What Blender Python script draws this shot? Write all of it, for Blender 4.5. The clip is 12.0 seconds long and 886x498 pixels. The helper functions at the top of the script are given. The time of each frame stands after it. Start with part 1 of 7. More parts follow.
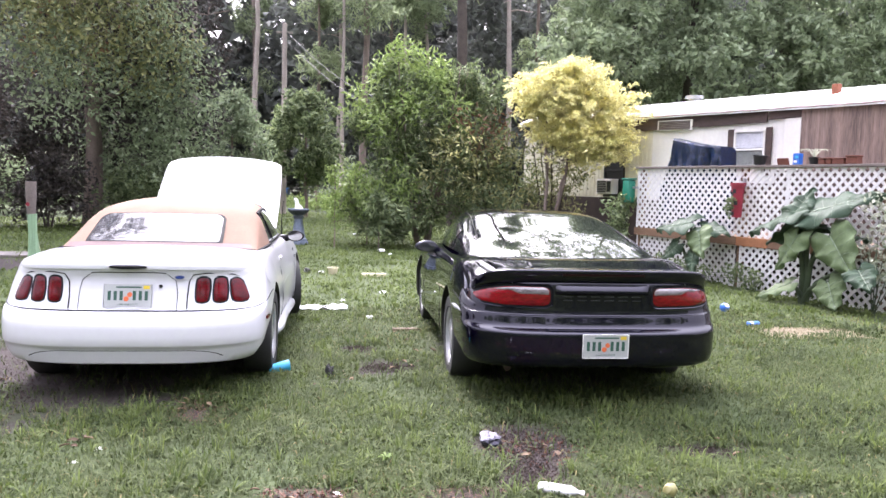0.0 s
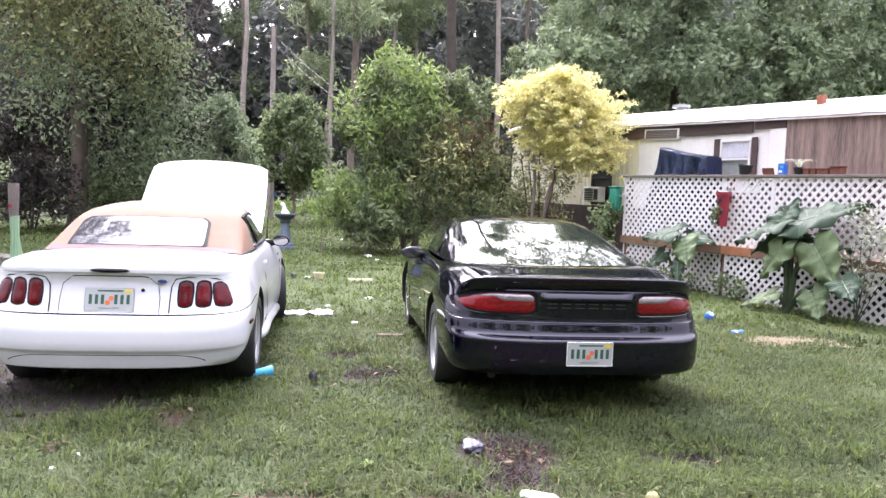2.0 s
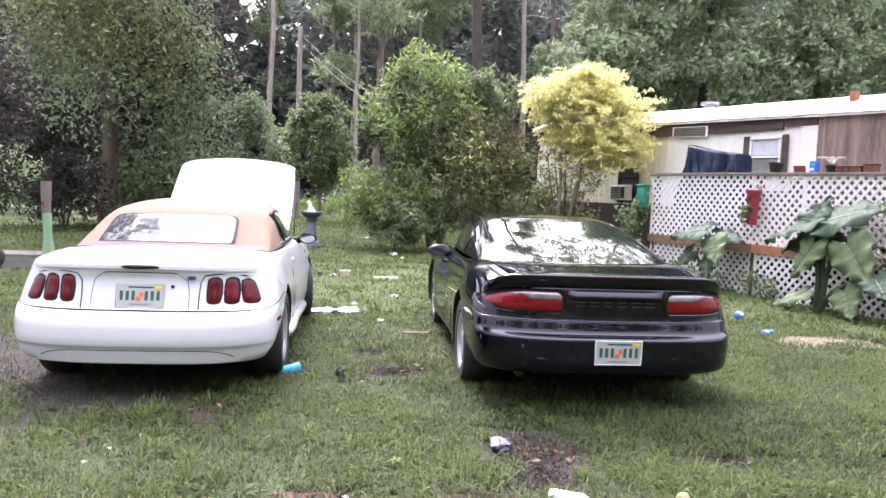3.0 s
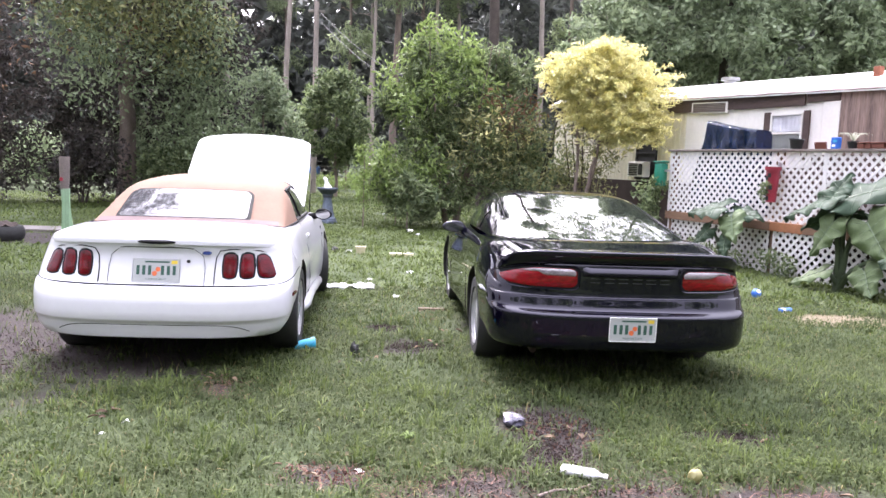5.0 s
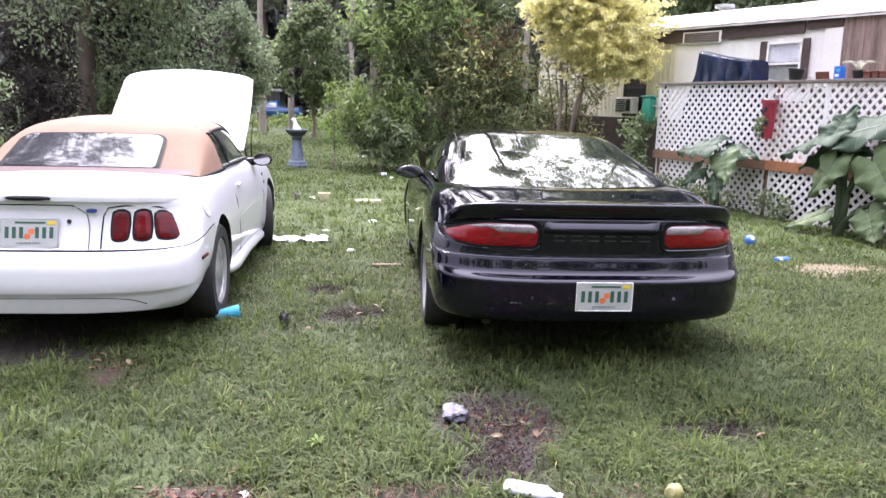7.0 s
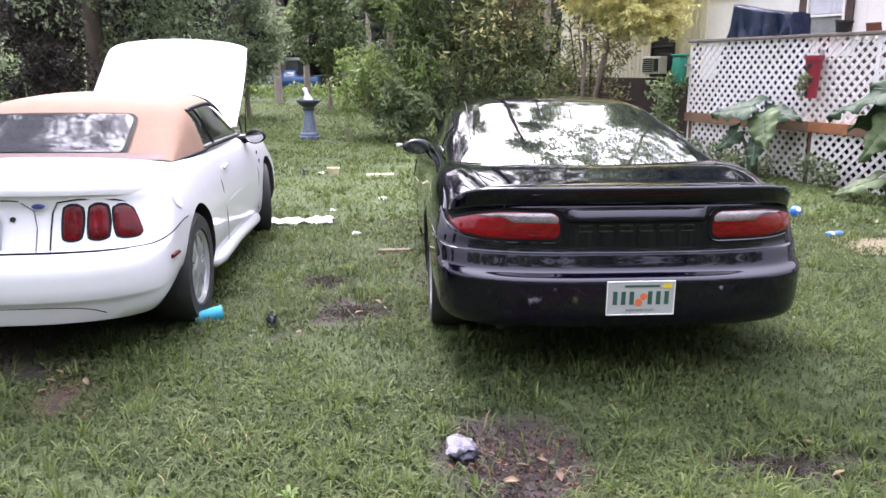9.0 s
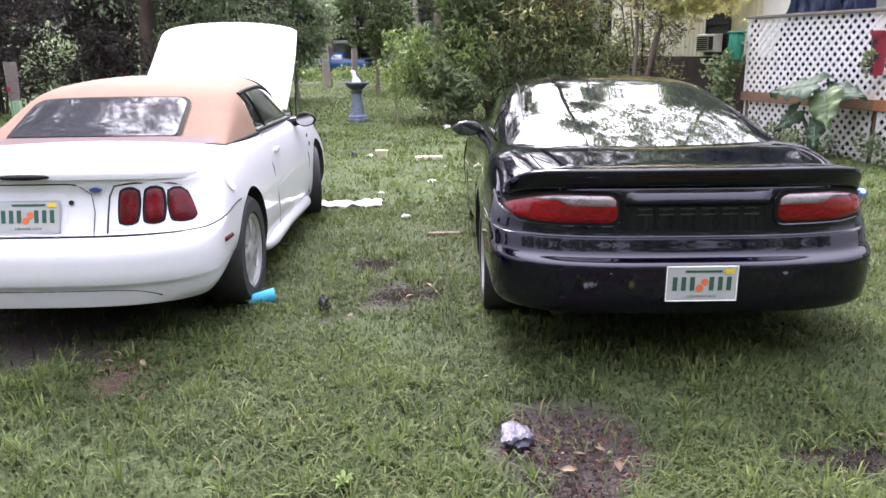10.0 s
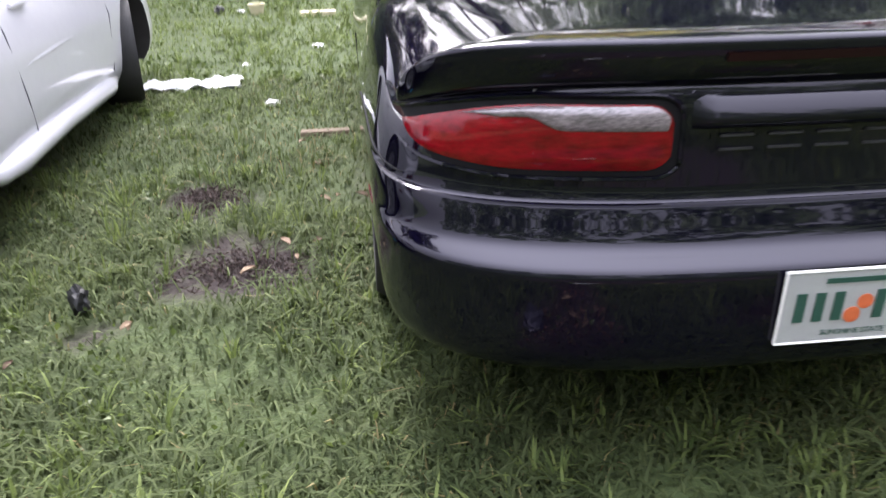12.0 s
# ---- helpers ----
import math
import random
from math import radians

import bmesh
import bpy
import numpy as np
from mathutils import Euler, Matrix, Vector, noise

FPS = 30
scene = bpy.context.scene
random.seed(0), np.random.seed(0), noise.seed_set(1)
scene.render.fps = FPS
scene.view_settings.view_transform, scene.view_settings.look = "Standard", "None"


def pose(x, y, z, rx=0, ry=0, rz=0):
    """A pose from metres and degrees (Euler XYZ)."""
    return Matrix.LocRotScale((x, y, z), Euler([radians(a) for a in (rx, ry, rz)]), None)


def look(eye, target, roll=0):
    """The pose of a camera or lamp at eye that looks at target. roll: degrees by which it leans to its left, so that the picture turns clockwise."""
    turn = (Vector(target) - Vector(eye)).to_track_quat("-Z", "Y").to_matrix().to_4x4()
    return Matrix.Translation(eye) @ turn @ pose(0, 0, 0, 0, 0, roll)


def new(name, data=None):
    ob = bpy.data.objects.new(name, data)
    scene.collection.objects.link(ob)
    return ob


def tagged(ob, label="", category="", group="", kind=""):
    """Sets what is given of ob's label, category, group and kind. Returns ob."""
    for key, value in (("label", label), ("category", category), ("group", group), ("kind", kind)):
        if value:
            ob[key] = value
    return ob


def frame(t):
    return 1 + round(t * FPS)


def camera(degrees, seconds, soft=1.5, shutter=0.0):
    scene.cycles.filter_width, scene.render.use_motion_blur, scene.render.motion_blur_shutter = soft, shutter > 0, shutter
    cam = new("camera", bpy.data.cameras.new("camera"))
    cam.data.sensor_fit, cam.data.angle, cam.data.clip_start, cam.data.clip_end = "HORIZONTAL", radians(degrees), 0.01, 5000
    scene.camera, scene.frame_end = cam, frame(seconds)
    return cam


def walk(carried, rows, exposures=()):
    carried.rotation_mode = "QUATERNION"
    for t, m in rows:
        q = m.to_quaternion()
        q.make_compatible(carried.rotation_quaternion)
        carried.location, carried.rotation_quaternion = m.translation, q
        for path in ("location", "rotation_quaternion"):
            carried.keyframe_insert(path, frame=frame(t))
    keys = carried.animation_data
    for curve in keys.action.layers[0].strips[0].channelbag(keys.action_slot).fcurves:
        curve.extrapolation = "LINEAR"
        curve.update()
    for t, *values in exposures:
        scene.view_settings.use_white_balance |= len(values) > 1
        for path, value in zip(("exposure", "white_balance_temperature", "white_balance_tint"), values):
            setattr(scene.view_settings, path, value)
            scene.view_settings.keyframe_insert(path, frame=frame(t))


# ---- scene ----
cam = camera(59.5, 12.0, shutter=0.25)
PATH = [
    (0, (0.246, -0.15, 1.493), (0.394, 1.838, 1.326), 1.5),
    (0.5, (0.261, -0.153, 1.502), (0.374, 1.839, 1.355), 1.7),
    (1, (0.244, -0.152, 1.487), (0.371, 1.838, 1.341), 1.8),
    (1.5, (0.254, -0.147, 1.485), (0.435, 1.84, 1.339), 2.3),
    (2, (0.265, -0.139, 1.493), (0.444, 1.847, 1.343), 2.1),
    (2.5, (0.262, -0.124, 1.482), (0.419, 1.863, 1.316), 2.0),
    (3, (0.248, -0.123, 1.484), (0.364, 1.868, 1.328), 2.1),
    (3.2, (0.248, -0.13, 1.479), (0.337, 1.861, 1.313), 2.2),
    (5, (0.265, -0.116, 1.478), (0.34, 1.871, 1.261), 2.2),
    (5.5, (0.295, -0.058, 1.466), (0.396, 1.922, 1.208), 1.8),
    (5.7, (0.327, -0.002, 1.459), (0.424, 1.975, 1.17), 1.3),
    (6, (0.446, 0.174, 1.448), (0.536, 2.156, 1.195), 1.4),
    (6.2, (0.516, 0.27, 1.446), (0.571, 2.242, 1.121), 1.4),
    (6.5, (0.585, 0.439, 1.456), (0.58, 2.405, 1.09), 1.4),
    (6.8, (0.621, 0.627, 1.441), (0.721, 2.592, 1.084), 2.3),
    (7, (0.62, 0.759, 1.457), (0.719, 2.722, 1.09), 1.5),
    (7.2, (0.618, 0.841, 1.445), (0.723, 2.794, 1.028), 2.2),
    (8.8, (0.742, 1.418, 1.462), (0.792, 3.36, 0.985), -0.1),
    (9, (0.746, 1.433, 1.466), (0.782, 3.381, 1.013), 0.0),
    (9.5, (0.721, 1.434, 1.466), (0.658, 3.378, 1.004), 0.3),
    (10, (0.712, 1.491, 1.458), (0.629, 3.426, 0.962), -0.7),
    (10.5, (0.699, 1.715, 1.411), (0.615, 3.641, 0.877), -0.1),
    (10.7, (0.691, 1.874, 1.387), (0.609, 3.806, 0.876), -0.5),
    (11, (0.724, 2.192, 1.386), (0.7, 4.136, 0.914), -5.1),
    (11.2, (0.785, 2.45, 1.346), (0.785, 4.404, 0.919), -3.8),
    (11.3, (0.802, 2.578, 1.328), (0.895, 4.543, 0.965), -3.6),
    (11.4, (0.82, 2.715, 1.323), (0.951, 4.673, 0.936), -3.6),
    (11.5, (0.821, 2.883, 1.314), (0.935, 4.812, 0.798), -1.2),
    (11.7, (0.849, 3.14, 1.268), (0.936, 5.024, 0.603), -2.0),
    (11.8, (0.846, 3.273, 1.234), (0.966, 5.136, 0.517), -1.4),
    (12, (0.833, 3.534, 1.184), (0.945, 5.346, 0.346), -0.9),
]
walk(cam, [(t, look(eye, target, roll)) for t, eye, target, roll in PATH], [(0, 2.22, 6250, 23), (5.5, 2.15, 6250, 23), (9, 2.04, 6250, 22), (12, 1.97, 6300, 18)])

# ---- light ----
world = bpy.data.worlds.new("world")
scene.world = world
world.use_nodes = True
wn, wl = world.node_tree.nodes, world.node_tree.links
sky = wn.new("ShaderNodeTexSky")
sky.sky_type, sky.sun_disc = "NISHITA", False
sky.sun_elevation, sky.sun_rotation = radians(46), radians(-14)
sky.air_density, sky.dust_density, sky.ozone_density = 1.0, 6.0, 1.0
pale = wn.new("ShaderNodeHueSaturation")
pale.inputs["Saturation"].default_value = 0.25
wl.new(sky.outputs[0], pale.inputs["Color"])
cloud = wn.new("ShaderNodeMix")
cloud.data_type = "RGBA"
cloud.inputs[0].default_value = 0.5
veil = wn.new("ShaderNodeMix")   # overcast: far brighter overhead than at the horizon
veil.data_type = "RGBA"
veil.inputs[6].default_value, veil.inputs[7].default_value = (2.9, 2.95, 3.3, 1), (25.0, 25.6, 28.4, 1)
way, rise, curve = wn.new("ShaderNodeTexCoord"), wn.new("ShaderNodeSeparateXYZ"), wn.new("ShaderNodeMath")
curve.operation, curve.use_clamp = "POWER", True
curve.inputs[1].default_value = 2.3
wl.new(way.outputs["Generated"], rise.inputs[0])
wl.new(rise.outputs["Z"], curve.inputs[0])
wl.new(curve.outputs[0], veil.inputs[0])
wl.new(veil.outputs[2], cloud.inputs[7])
wl.new(pale.outputs[0], cloud.inputs[6])
wl.new(cloud.outputs[2], wn["Background"].inputs["Color"])
wn["Background"].inputs["Strength"].default_value = 0.128

sun = new("sun", bpy.data.lights.new("sun", "SUN"))
sun.data.energy, sun.data.angle, sun.data.color = 2.6, radians(20), (1.0, 0.97, 0.93)
sun.matrix_world = look((-4, 16, 17), (0, 0, 0))


# ---- materials ----
def mat(name, col, rough=0.6, metal=0.0, var=0.25, scale=6.0, bump=0.0, coat=0.0, island=0.0, spec=0.5, col2=None, obj=0.0, trans=0.0, sss=0.0, stretch=None, low=None, high=None):
    m = bpy.data.materials.new(name)
    m.use_nodes = True
    n, l = m.node_tree.nodes, m.node_tree.links
    b = n["Principled BSDF"]
    b.inputs["Roughness"].default_value, b.inputs["Metallic"].default_value = rough, metal
    b.inputs["Specular IOR Level"].default_value, b.inputs["Coat Weight"].default_value = spec, coat
    b.inputs["Coat Roughness"].default_value, b.inputs["Transmission Weight"].default_value = 0.03, trans
    co = n.new("ShaderNodeTexCoord")
    a, f = n.new("ShaderNodeTexNoise"), n.new("ShaderNodeTexNoise")
    a.inputs["Scale"].default_value, a.inputs["Detail"].default_value = scale, 5
    f.inputs["Scale"].default_value, f.inputs["Detail"].default_value = scale * 11, 3
    grain = n.new("ShaderNodeMapping")
    grain.inputs["Scale"].default_value = stretch or (1, 1, 1)
    l.new(co.outputs["Object"], grain.inputs["Vector"])
    for t in (a, f):
        l.new(grain.outputs[0], t.inputs["Vector"])
    add = n.new("ShaderNodeMath")
    add.operation = "MULTIPLY_ADD"
    l.new(f.outputs["Fac"], add.inputs[0])
    add.inputs[1].default_value = 0.45
    half = n.new("ShaderNodeMath")
    half.operation = "MULTIPLY"
    half.inputs[1].default_value = 0.6
    l.new(a.outputs["Fac"], half.inputs[0])
    l.new(half.outputs[0], add.inputs[2])
    fac = add.outputs[0]
    for w, src in ((island, "ShaderNodeNewGeometry"), (obj, "ShaderNodeObjectInfo")):
        if w:
            g = n.new(src)
            mx = n.new("ShaderNodeMix")
            mx.inputs[0].default_value = w
            l.new(fac, mx.inputs[2])
            l.new(g.outputs["Random Per Island" if island and src.endswith("Geometry") else "Random"], mx.inputs[3])
            fac = mx.outputs[0]
    ramp = n.new("ShaderNodeMix")
    ramp.data_type = "RGBA"
    rng = n.new("ShaderNodeMapRange")
    rng.inputs[1].default_value, rng.inputs[2].default_value = 0.3, 0.75
    if island:
        rng.inputs[1].default_value, rng.inputs[2].default_value = 0.1, 0.9
    if low is not None:
        rng.inputs[1].default_value, rng.inputs[2].default_value = low, high
    l.new(fac, rng.inputs[0])
    l.new(rng.outputs[0], ramp.inputs[0])
    dark = [c * (1 - var) for c in col] if col2 is None else col
    lite = [min(1, c * (1 + var)) for c in col] if col2 is None else col2
    ramp.inputs[6].default_value, ramp.inputs[7].default_value = (*dark, 1), (*lite, 1)
    l.new(ramp.outputs[2], b.inputs["Base Color"])
    if bump:
        bp = n.new("ShaderNodeBump")
        bp.inputs["Strength"].default_value, bp.inputs["Distance"].default_value = bump, 0.01
        l.new(f.outputs["Fac"], bp.inputs["Height"])
        l.new(bp.outputs[0], b.inputs["Normal"])
    if sss:
        tr, sh = n.new("ShaderNodeBsdfTranslucent"), n.new("ShaderNodeMixShader")
        l.new(ramp.outputs[2], tr.inputs[0])
        sh.inputs[0].default_value = sss
        l.new(b.outputs[0], sh.inputs[1])
        l.new(tr.outputs[0], sh.inputs[2])
        l.new(sh.outputs[0], n["Material Output"].inputs[0])
    return m


M = {}
M["black_paint"] = mat("black_paint", (0.0014, 0.0011, 0.0048), 0.04, 0.0, 0.2, 3)
M["black_paint"].node_tree.nodes["Principled BSDF"].inputs["IOR"].default_value = 1.52
M["black_paint"].node_tree.nodes["Principled BSDF"].inputs["Specular Tint"].default_value = (0.90, 0.885, 1.0, 1)
M["white_paint"] = mat("white_paint", (0.565, 0.565, 0.59), 0.3, 0.0, 0.04, 2, coat=0.8)
M["dark_glass"] = mat("dark_glass", (0.012, 0.013, 0.015), 0.02, 0.0, 0.1, 2, spec=1.0, coat=1.0)
M["dark_glass"].node_tree.nodes["Principled BSDF"].inputs["IOR"].default_value = 2.3
M["brake_dark"] = mat("brake_dark", (0.008, 0.0012, 0.002), 0.3, 0, 0.2, 9, spec=0.2)
M["mauve"] = mat("mauve", (0.11, 0.065, 0.065), 0.7, 0, 0.15, 9)
M["vinyl"] = mat("vinyl", (0.035, 0.036, 0.040), 0.05, 0.0, 0.25, 4, spec=0.8, coat=0.35)
M["window_glass"] = mat("window_glass", (0.96, 0.97, 0.97), 0.01, 0.0, 0.01, 2, trans=1.0)
M["clear_glass"] = mat("clear_glass", (0.75, 0.85, 0.83), 0.01, 0.0, 0.02, 2, trans=1.0)
M["red_lens"] = mat("red_lens", (0.135, 0.0010, 0.0048), 0.12, 0.0, 0.8, 5, coat=0.6, spec=0.2, stretch=(0.4, 1, 1.6))
M["dark_red_lens"] = mat("dark_red_lens", (0.080, 0.0009, 0.0040), 0.18, 0.0, 0.9, 11, coat=0.3, spec=0.15)
M["grey_lens"] = mat("grey_lens", (0.17, 0.145, 0.155), 0.15, 0.0, 0.9, 14, coat=1.0, stretch=(0.5, 1, 2.0))
M["rubber"] = mat("rubber", (0.018, 0.018, 0.018), 0.75, 0, 0.3, 20, bump=0.3)
M["black_trim"] = mat("black_trim", (0.006, 0.006, 0.007), 0.7, 0, 0.3, 20, spec=0.12)
M["alloy"] = mat("alloy", (0.46, 0.46, 0.47), 0.35, 0.6, 0.2, 15)
M["tan_cloth"] = mat("tan_cloth", (0.168, 0.094, 0.060), 0.85, 0, 0.12, 5, bump=0.15)
M["plate"] = mat("plate", (0.36, 0.37, 0.365), 0.35, 0, 0.08, 30)
M["plate_green"] = mat("plate_green", (0.02, 0.07, 0.05), 0.5, 0, 0.1, 30)
M["orange"] = mat("orange", (0.57, 0.1292, 0.0456), 0.5, 0, 0.2, 60)
M["yellow"] = mat("yellow", (0.57, 0.418, 0.038), 0.5, 0, 0.1, 60)
M["blue_badge"] = mat("blue_badge", (0.03, 0.05, 0.20), 0.2, 0.2, 0.2, 30, coat=1)
M["badge_grey"] = mat("badge_grey", (0.020, 0.020, 0.023), 0.5, 0, 0.2, 30)
M["seam"] = mat("seam", (0.012, 0.012, 0.014), 0.8, 0, 0.1, 30, spec=0.1)
M["seam_grey"] = mat("seam_grey", (0.1672, 0.1672, 0.1824), 0.8, 0, 0.1, 30, spec=0.1)
M["underside"] = mat("underside", (0.012, 0.011, 0.010), 0.9, 0, 0.3, 10)
M["interior"] = mat("interior", (0.040, 0.040, 0.043), 0.8, 0, 0.2, 10)
M["bark"] = mat("bark", (0.179, 0.139, 0.121), 0.95, 0, 0.5, 6, bump=1.0, stretch=(1, 1, 0.25))
M["bark_dark"] = mat("bark_dark", (0.057, 0.0456, 0.038), 0.95, 0, 0.4, 5, bump=1.0)
M["bark_grey"] = mat("bark_grey", (0.305, 0.26, 0.233), 0.95, 0, 0.4, 6, bump=1.0, stretch=(1, 1, 0.25))
M["leaf_green"] = mat("leaf_green", (0.0493, 0.0762, 0.0314), 0.5, 0, 0, 0.6, island=0.75, col2=(0.269, 0.332, 0.161), sss=0.45)
M["leaf_bright"] = mat("leaf_bright", (0.117, 0.179, 0.0448), 0.5, 0, 0, 0.8, island=0.6, col2=(0.323, 0.421, 0.143), sss=0.45)
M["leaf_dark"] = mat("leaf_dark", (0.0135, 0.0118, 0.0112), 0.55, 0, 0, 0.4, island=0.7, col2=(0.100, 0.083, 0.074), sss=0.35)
M["leaf_wood"] = mat("leaf_wood", (0.0986, 0.135, 0.0762), 0.55, 0, 0, 0.3, island=0.65, col2=(0.341, 0.413, 0.242), sss=0.45)
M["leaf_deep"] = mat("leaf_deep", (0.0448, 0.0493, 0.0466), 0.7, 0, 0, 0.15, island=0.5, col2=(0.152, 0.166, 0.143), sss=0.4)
M["leaf_yellow"] = mat("leaf_yellow", (0.70, 0.64, 0.26), 0.6, 0, 0, 1.2, island=0.75, col2=(0.95, 0.92, 0.52), sss=0.55)
M["leaf_brown"] = mat("leaf_brown", (0.1064, 0.057, 0.0342), 0.7, 0, 0, 1.2, island=0.7, col2=(0.2584, 0.152, 0.0836), sss=0.2)
M["leaf_olive"] = mat("leaf_olive", (0.0807, 0.0986, 0.0404), 0.6, 0, 0, 1.2, island=0.7, col2=(0.377, 0.377, 0.161), sss=0.3)
M["leaf_pale"] = mat("leaf_pale", (0.228, 0.2736, 0.1824), 0.6, 0, 0, 1.2, island=0.7, col2=(0.4712, 0.4712, 0.38), sss=0.4)
M["pine_needle"] = mat("pine_needle", (0.117, 0.157, 0.0897), 0.7, 0, 0, 0.4, island=0.6, col2=(0.341, 0.404, 0.224), sss=0.45)
M["ear_leaf"] = mat("ear_leaf", (0.047, 0.077, 0.047), 0.55, 0, 0.5, 6, bump=0.3, sss=0.25, spec=0.2)
M["ear_vein"] = mat("ear_vein", (0.114, 0.1596, 0.095), 0.5, 0, 0.15, 9)
M["ear_pale"] = mat("ear_pale", (0.120, 0.165, 0.078), 0.55, 0, 0.35, 6, bump=0.2, sss=0.25, spec=0.2)
M["ear_stem"] = mat("ear_stem", (0.0418, 0.0608, 0.0304), 0.5, 0, 0.3, 8)
M["grass"] = mat("grass", (0.0215, 0.0345, 0.0115), 0.7, 0, 0, 0.8, island=0.26, col2=(0.118, 0.148, 0.056), sss=0.4, low=0.28, high=0.80, spec=0.2)
M["grass_light"] = mat("grass_light", (0.041, 0.066, 0.0170), 0.7, 0, 0, 0.6, island=0.30, col2=(0.176, 0.220, 0.068), sss=0.4, spec=0.2, low=0.28, high=0.80)
M["weed"] = mat("weed", (0.0327, 0.0556, 0.0114), 0.5, 0, 0, 0.8, island=0.7, col2=(0.111, 0.15, 0.0362), sss=0.4)
M["dry_grass"] = mat("dry_grass", (0.0915, 0.0817, 0.0258), 0.8, 0, 0, 2, island=0.6, col2=(0.203, 0.17, 0.0672), sss=0.2)
M["straw"] = mat("straw", (0.17, 0.135, 0.083), 0.8, 0, 0, 2, island=0.7, col2=(0.34, 0.285, 0.19), sss=0.2)
M["needles"] = mat("needles", (0.060, 0.0235, 0.0150), 0.8, 0, 0, 2, island=0.7, col2=(0.150, 0.068, 0.042))
M["white_wall"] = mat("white_wall", (0.74, 0.72, 0.68), 0.6, 0, 0.08, 1.5, bump=0.05)
M["cream_wall"] = mat("cream_wall", (0.66, 0.62, 0.48), 0.6, 0, 0.10, 1.5, bump=0.05)
M["brown_wall"] = mat("brown_wall", (0.175, 0.125, 0.106), 0.8, 0, 0.85, 9, bump=0.4, stretch=(1, 1, 0.06))
M["brown_trim"] = mat("brown_trim", (0.0646, 0.0418, 0.03648), 0.8, 0, 0.6, 6, bump=0.4, stretch=(0.12, 1, 1))
M["skirting"] = mat("skirting", (0.038, 0.02432, 0.01976), 0.9, 0, 0.4, 4)
M["roof_white"] = mat("roof_white", (0.78, 0.77, 0.76), 0.6, 0, 0.12, 2, bump=0.1)
M["lattice"] = mat("lattice", (0.68, 0.66, 0.655), 0.55, 0, 0.08, 4, bump=0.1, obj=0.3)
M["deck_wood"] = mat("deck_wood", (0.152, 0.0874, 0.0532), 0.8, 0, 0.45, 8, bump=0.4, stretch=(0.1, 1, 1))
M["deck_orange"] = mat("deck_orange", (0.2736, 0.114, 0.0494), 0.75, 0, 0.3, 5, bump=0.3)
M["rail_wood"] = mat("rail_wood", (0.152, 0.1254, 0.114), 0.85, 0, 0.35, 6, bump=0.4)
M["tarp"] = mat("tarp", (0.004, 0.0125, 0.042), 0.2, 0, 0.7, 6, bump=0.6, spec=0.7)
M["metal"] = mat("metal", (0.45, 0.45, 0.46), 0.4, 0.8, 0.2, 8)
M["rust"] = mat("rust", (0.228, 0.076, 0.038), 0.8, 0, 0.35, 9)
M["green_plastic"] = mat("green_plastic", (0.00912, 0.1672, 0.1064), 0.4, 0, 0.15, 9)
M["red_plastic"] = mat("red_plastic", (0.228, 0.0152, 0.0304), 0.45, 0, 0.25, 9)
M["terracotta"] = mat("terracotta", (0.1292, 0.0418, 0.0266), 0.8, 0, 0.25, 12)
M["blue_plastic"] = mat("blue_plastic", (0.0228, 0.1216, 0.4712), 0.4, 0, 0.25, 15)
M["cyan_plastic"] = mat("cyan_plastic", (0.0304, 0.342, 0.5472), 0.4, 0, 0.15, 15)
M["clear_plastic"] = mat("clear_plastic", (0.50, 0.50, 0.515), 0.2, 0, 0.35, 18, bump=0.3, coat=0.6)
M["white_plastic"] = mat("white_plastic", (0.8, 0.79, 0.76), 0.45, 0, 0.08, 15)
M["cream_plastic"] = mat("cream_plastic", (0.57, 0.5168, 0.3496), 0.5, 0, 0.1, 15)
M["curtain"] = mat("curtain", (0.72, 0.71, 0.76), 0.9, 0, 0.25, 9)
M["dark"] = mat("dark", (0.01, 0.01, 0.011), 0.6, 0, 0.2, 9)
M["stone_blue"] = mat("stone_blue", (0.135, 0.165, 0.225), 0.7, 0, 0.45, 14, bump=0.2)
M["tarnish"] = mat("tarnish", (0.055, 0.065, 0.085), 0.7, 0, 0.5, 14, bump=0.3)
M["blue_paint"] = mat("blue_paint", (0.0152, 0.1292, 0.38), 0.3, 0, 0.15, 3, coat=0.8)
M["shed_grey"] = mat("shed_grey", (0.228, 0.2356, 0.228), 0.7, 0, 0.2, 2)
M["foil"] = mat("foil", (0.085, 0.082, 0.105), 0.32, 0.85, 0.6, 16, bump=0.6)
M["paper"] = mat("paper", (0.78, 0.78, 0.80), 0.8, 0, 0.12, 15, bump=0.3)
M["concrete"] = mat("concrete", (0.152, 0.1368, 0.1254), 0.9, 0, 0.2, 3, bump=0.2)
M["weathered"] = mat("weathered", (0.19, 0.175, 0.15), 0.9, 0, 0.3, 9, bump=0.4)
M["dry_wood"] = mat("dry_wood", (0.125, 0.092, 0.062), 0.9, 0, 0.35, 12, bump=0.4, stretch=(0.15, 1, 1))
M["fruit"] = mat("fruit", (0.1976, 0.1824, 0.0684), 0.5, 0, 0.2, 20)
M["dead_leaf"] = mat("dead_leaf", (0.0836, 0.0494, 0.0304), 0.8, 0, 0, 9, obj=0.7, col2=(0.2052, 0.1444, 0.0912))
M["bark_chip"] = mat("bark_chip", (0.0165, 0.0110, 0.0095), 0.9, 0, 0, 9, island=0.7, col2=(0.068, 0.044, 0.0375))
M["window_screen"] = mat("window_screen", (0.30, 0.31, 0.29), 0.7, 0, 0.3, 12)
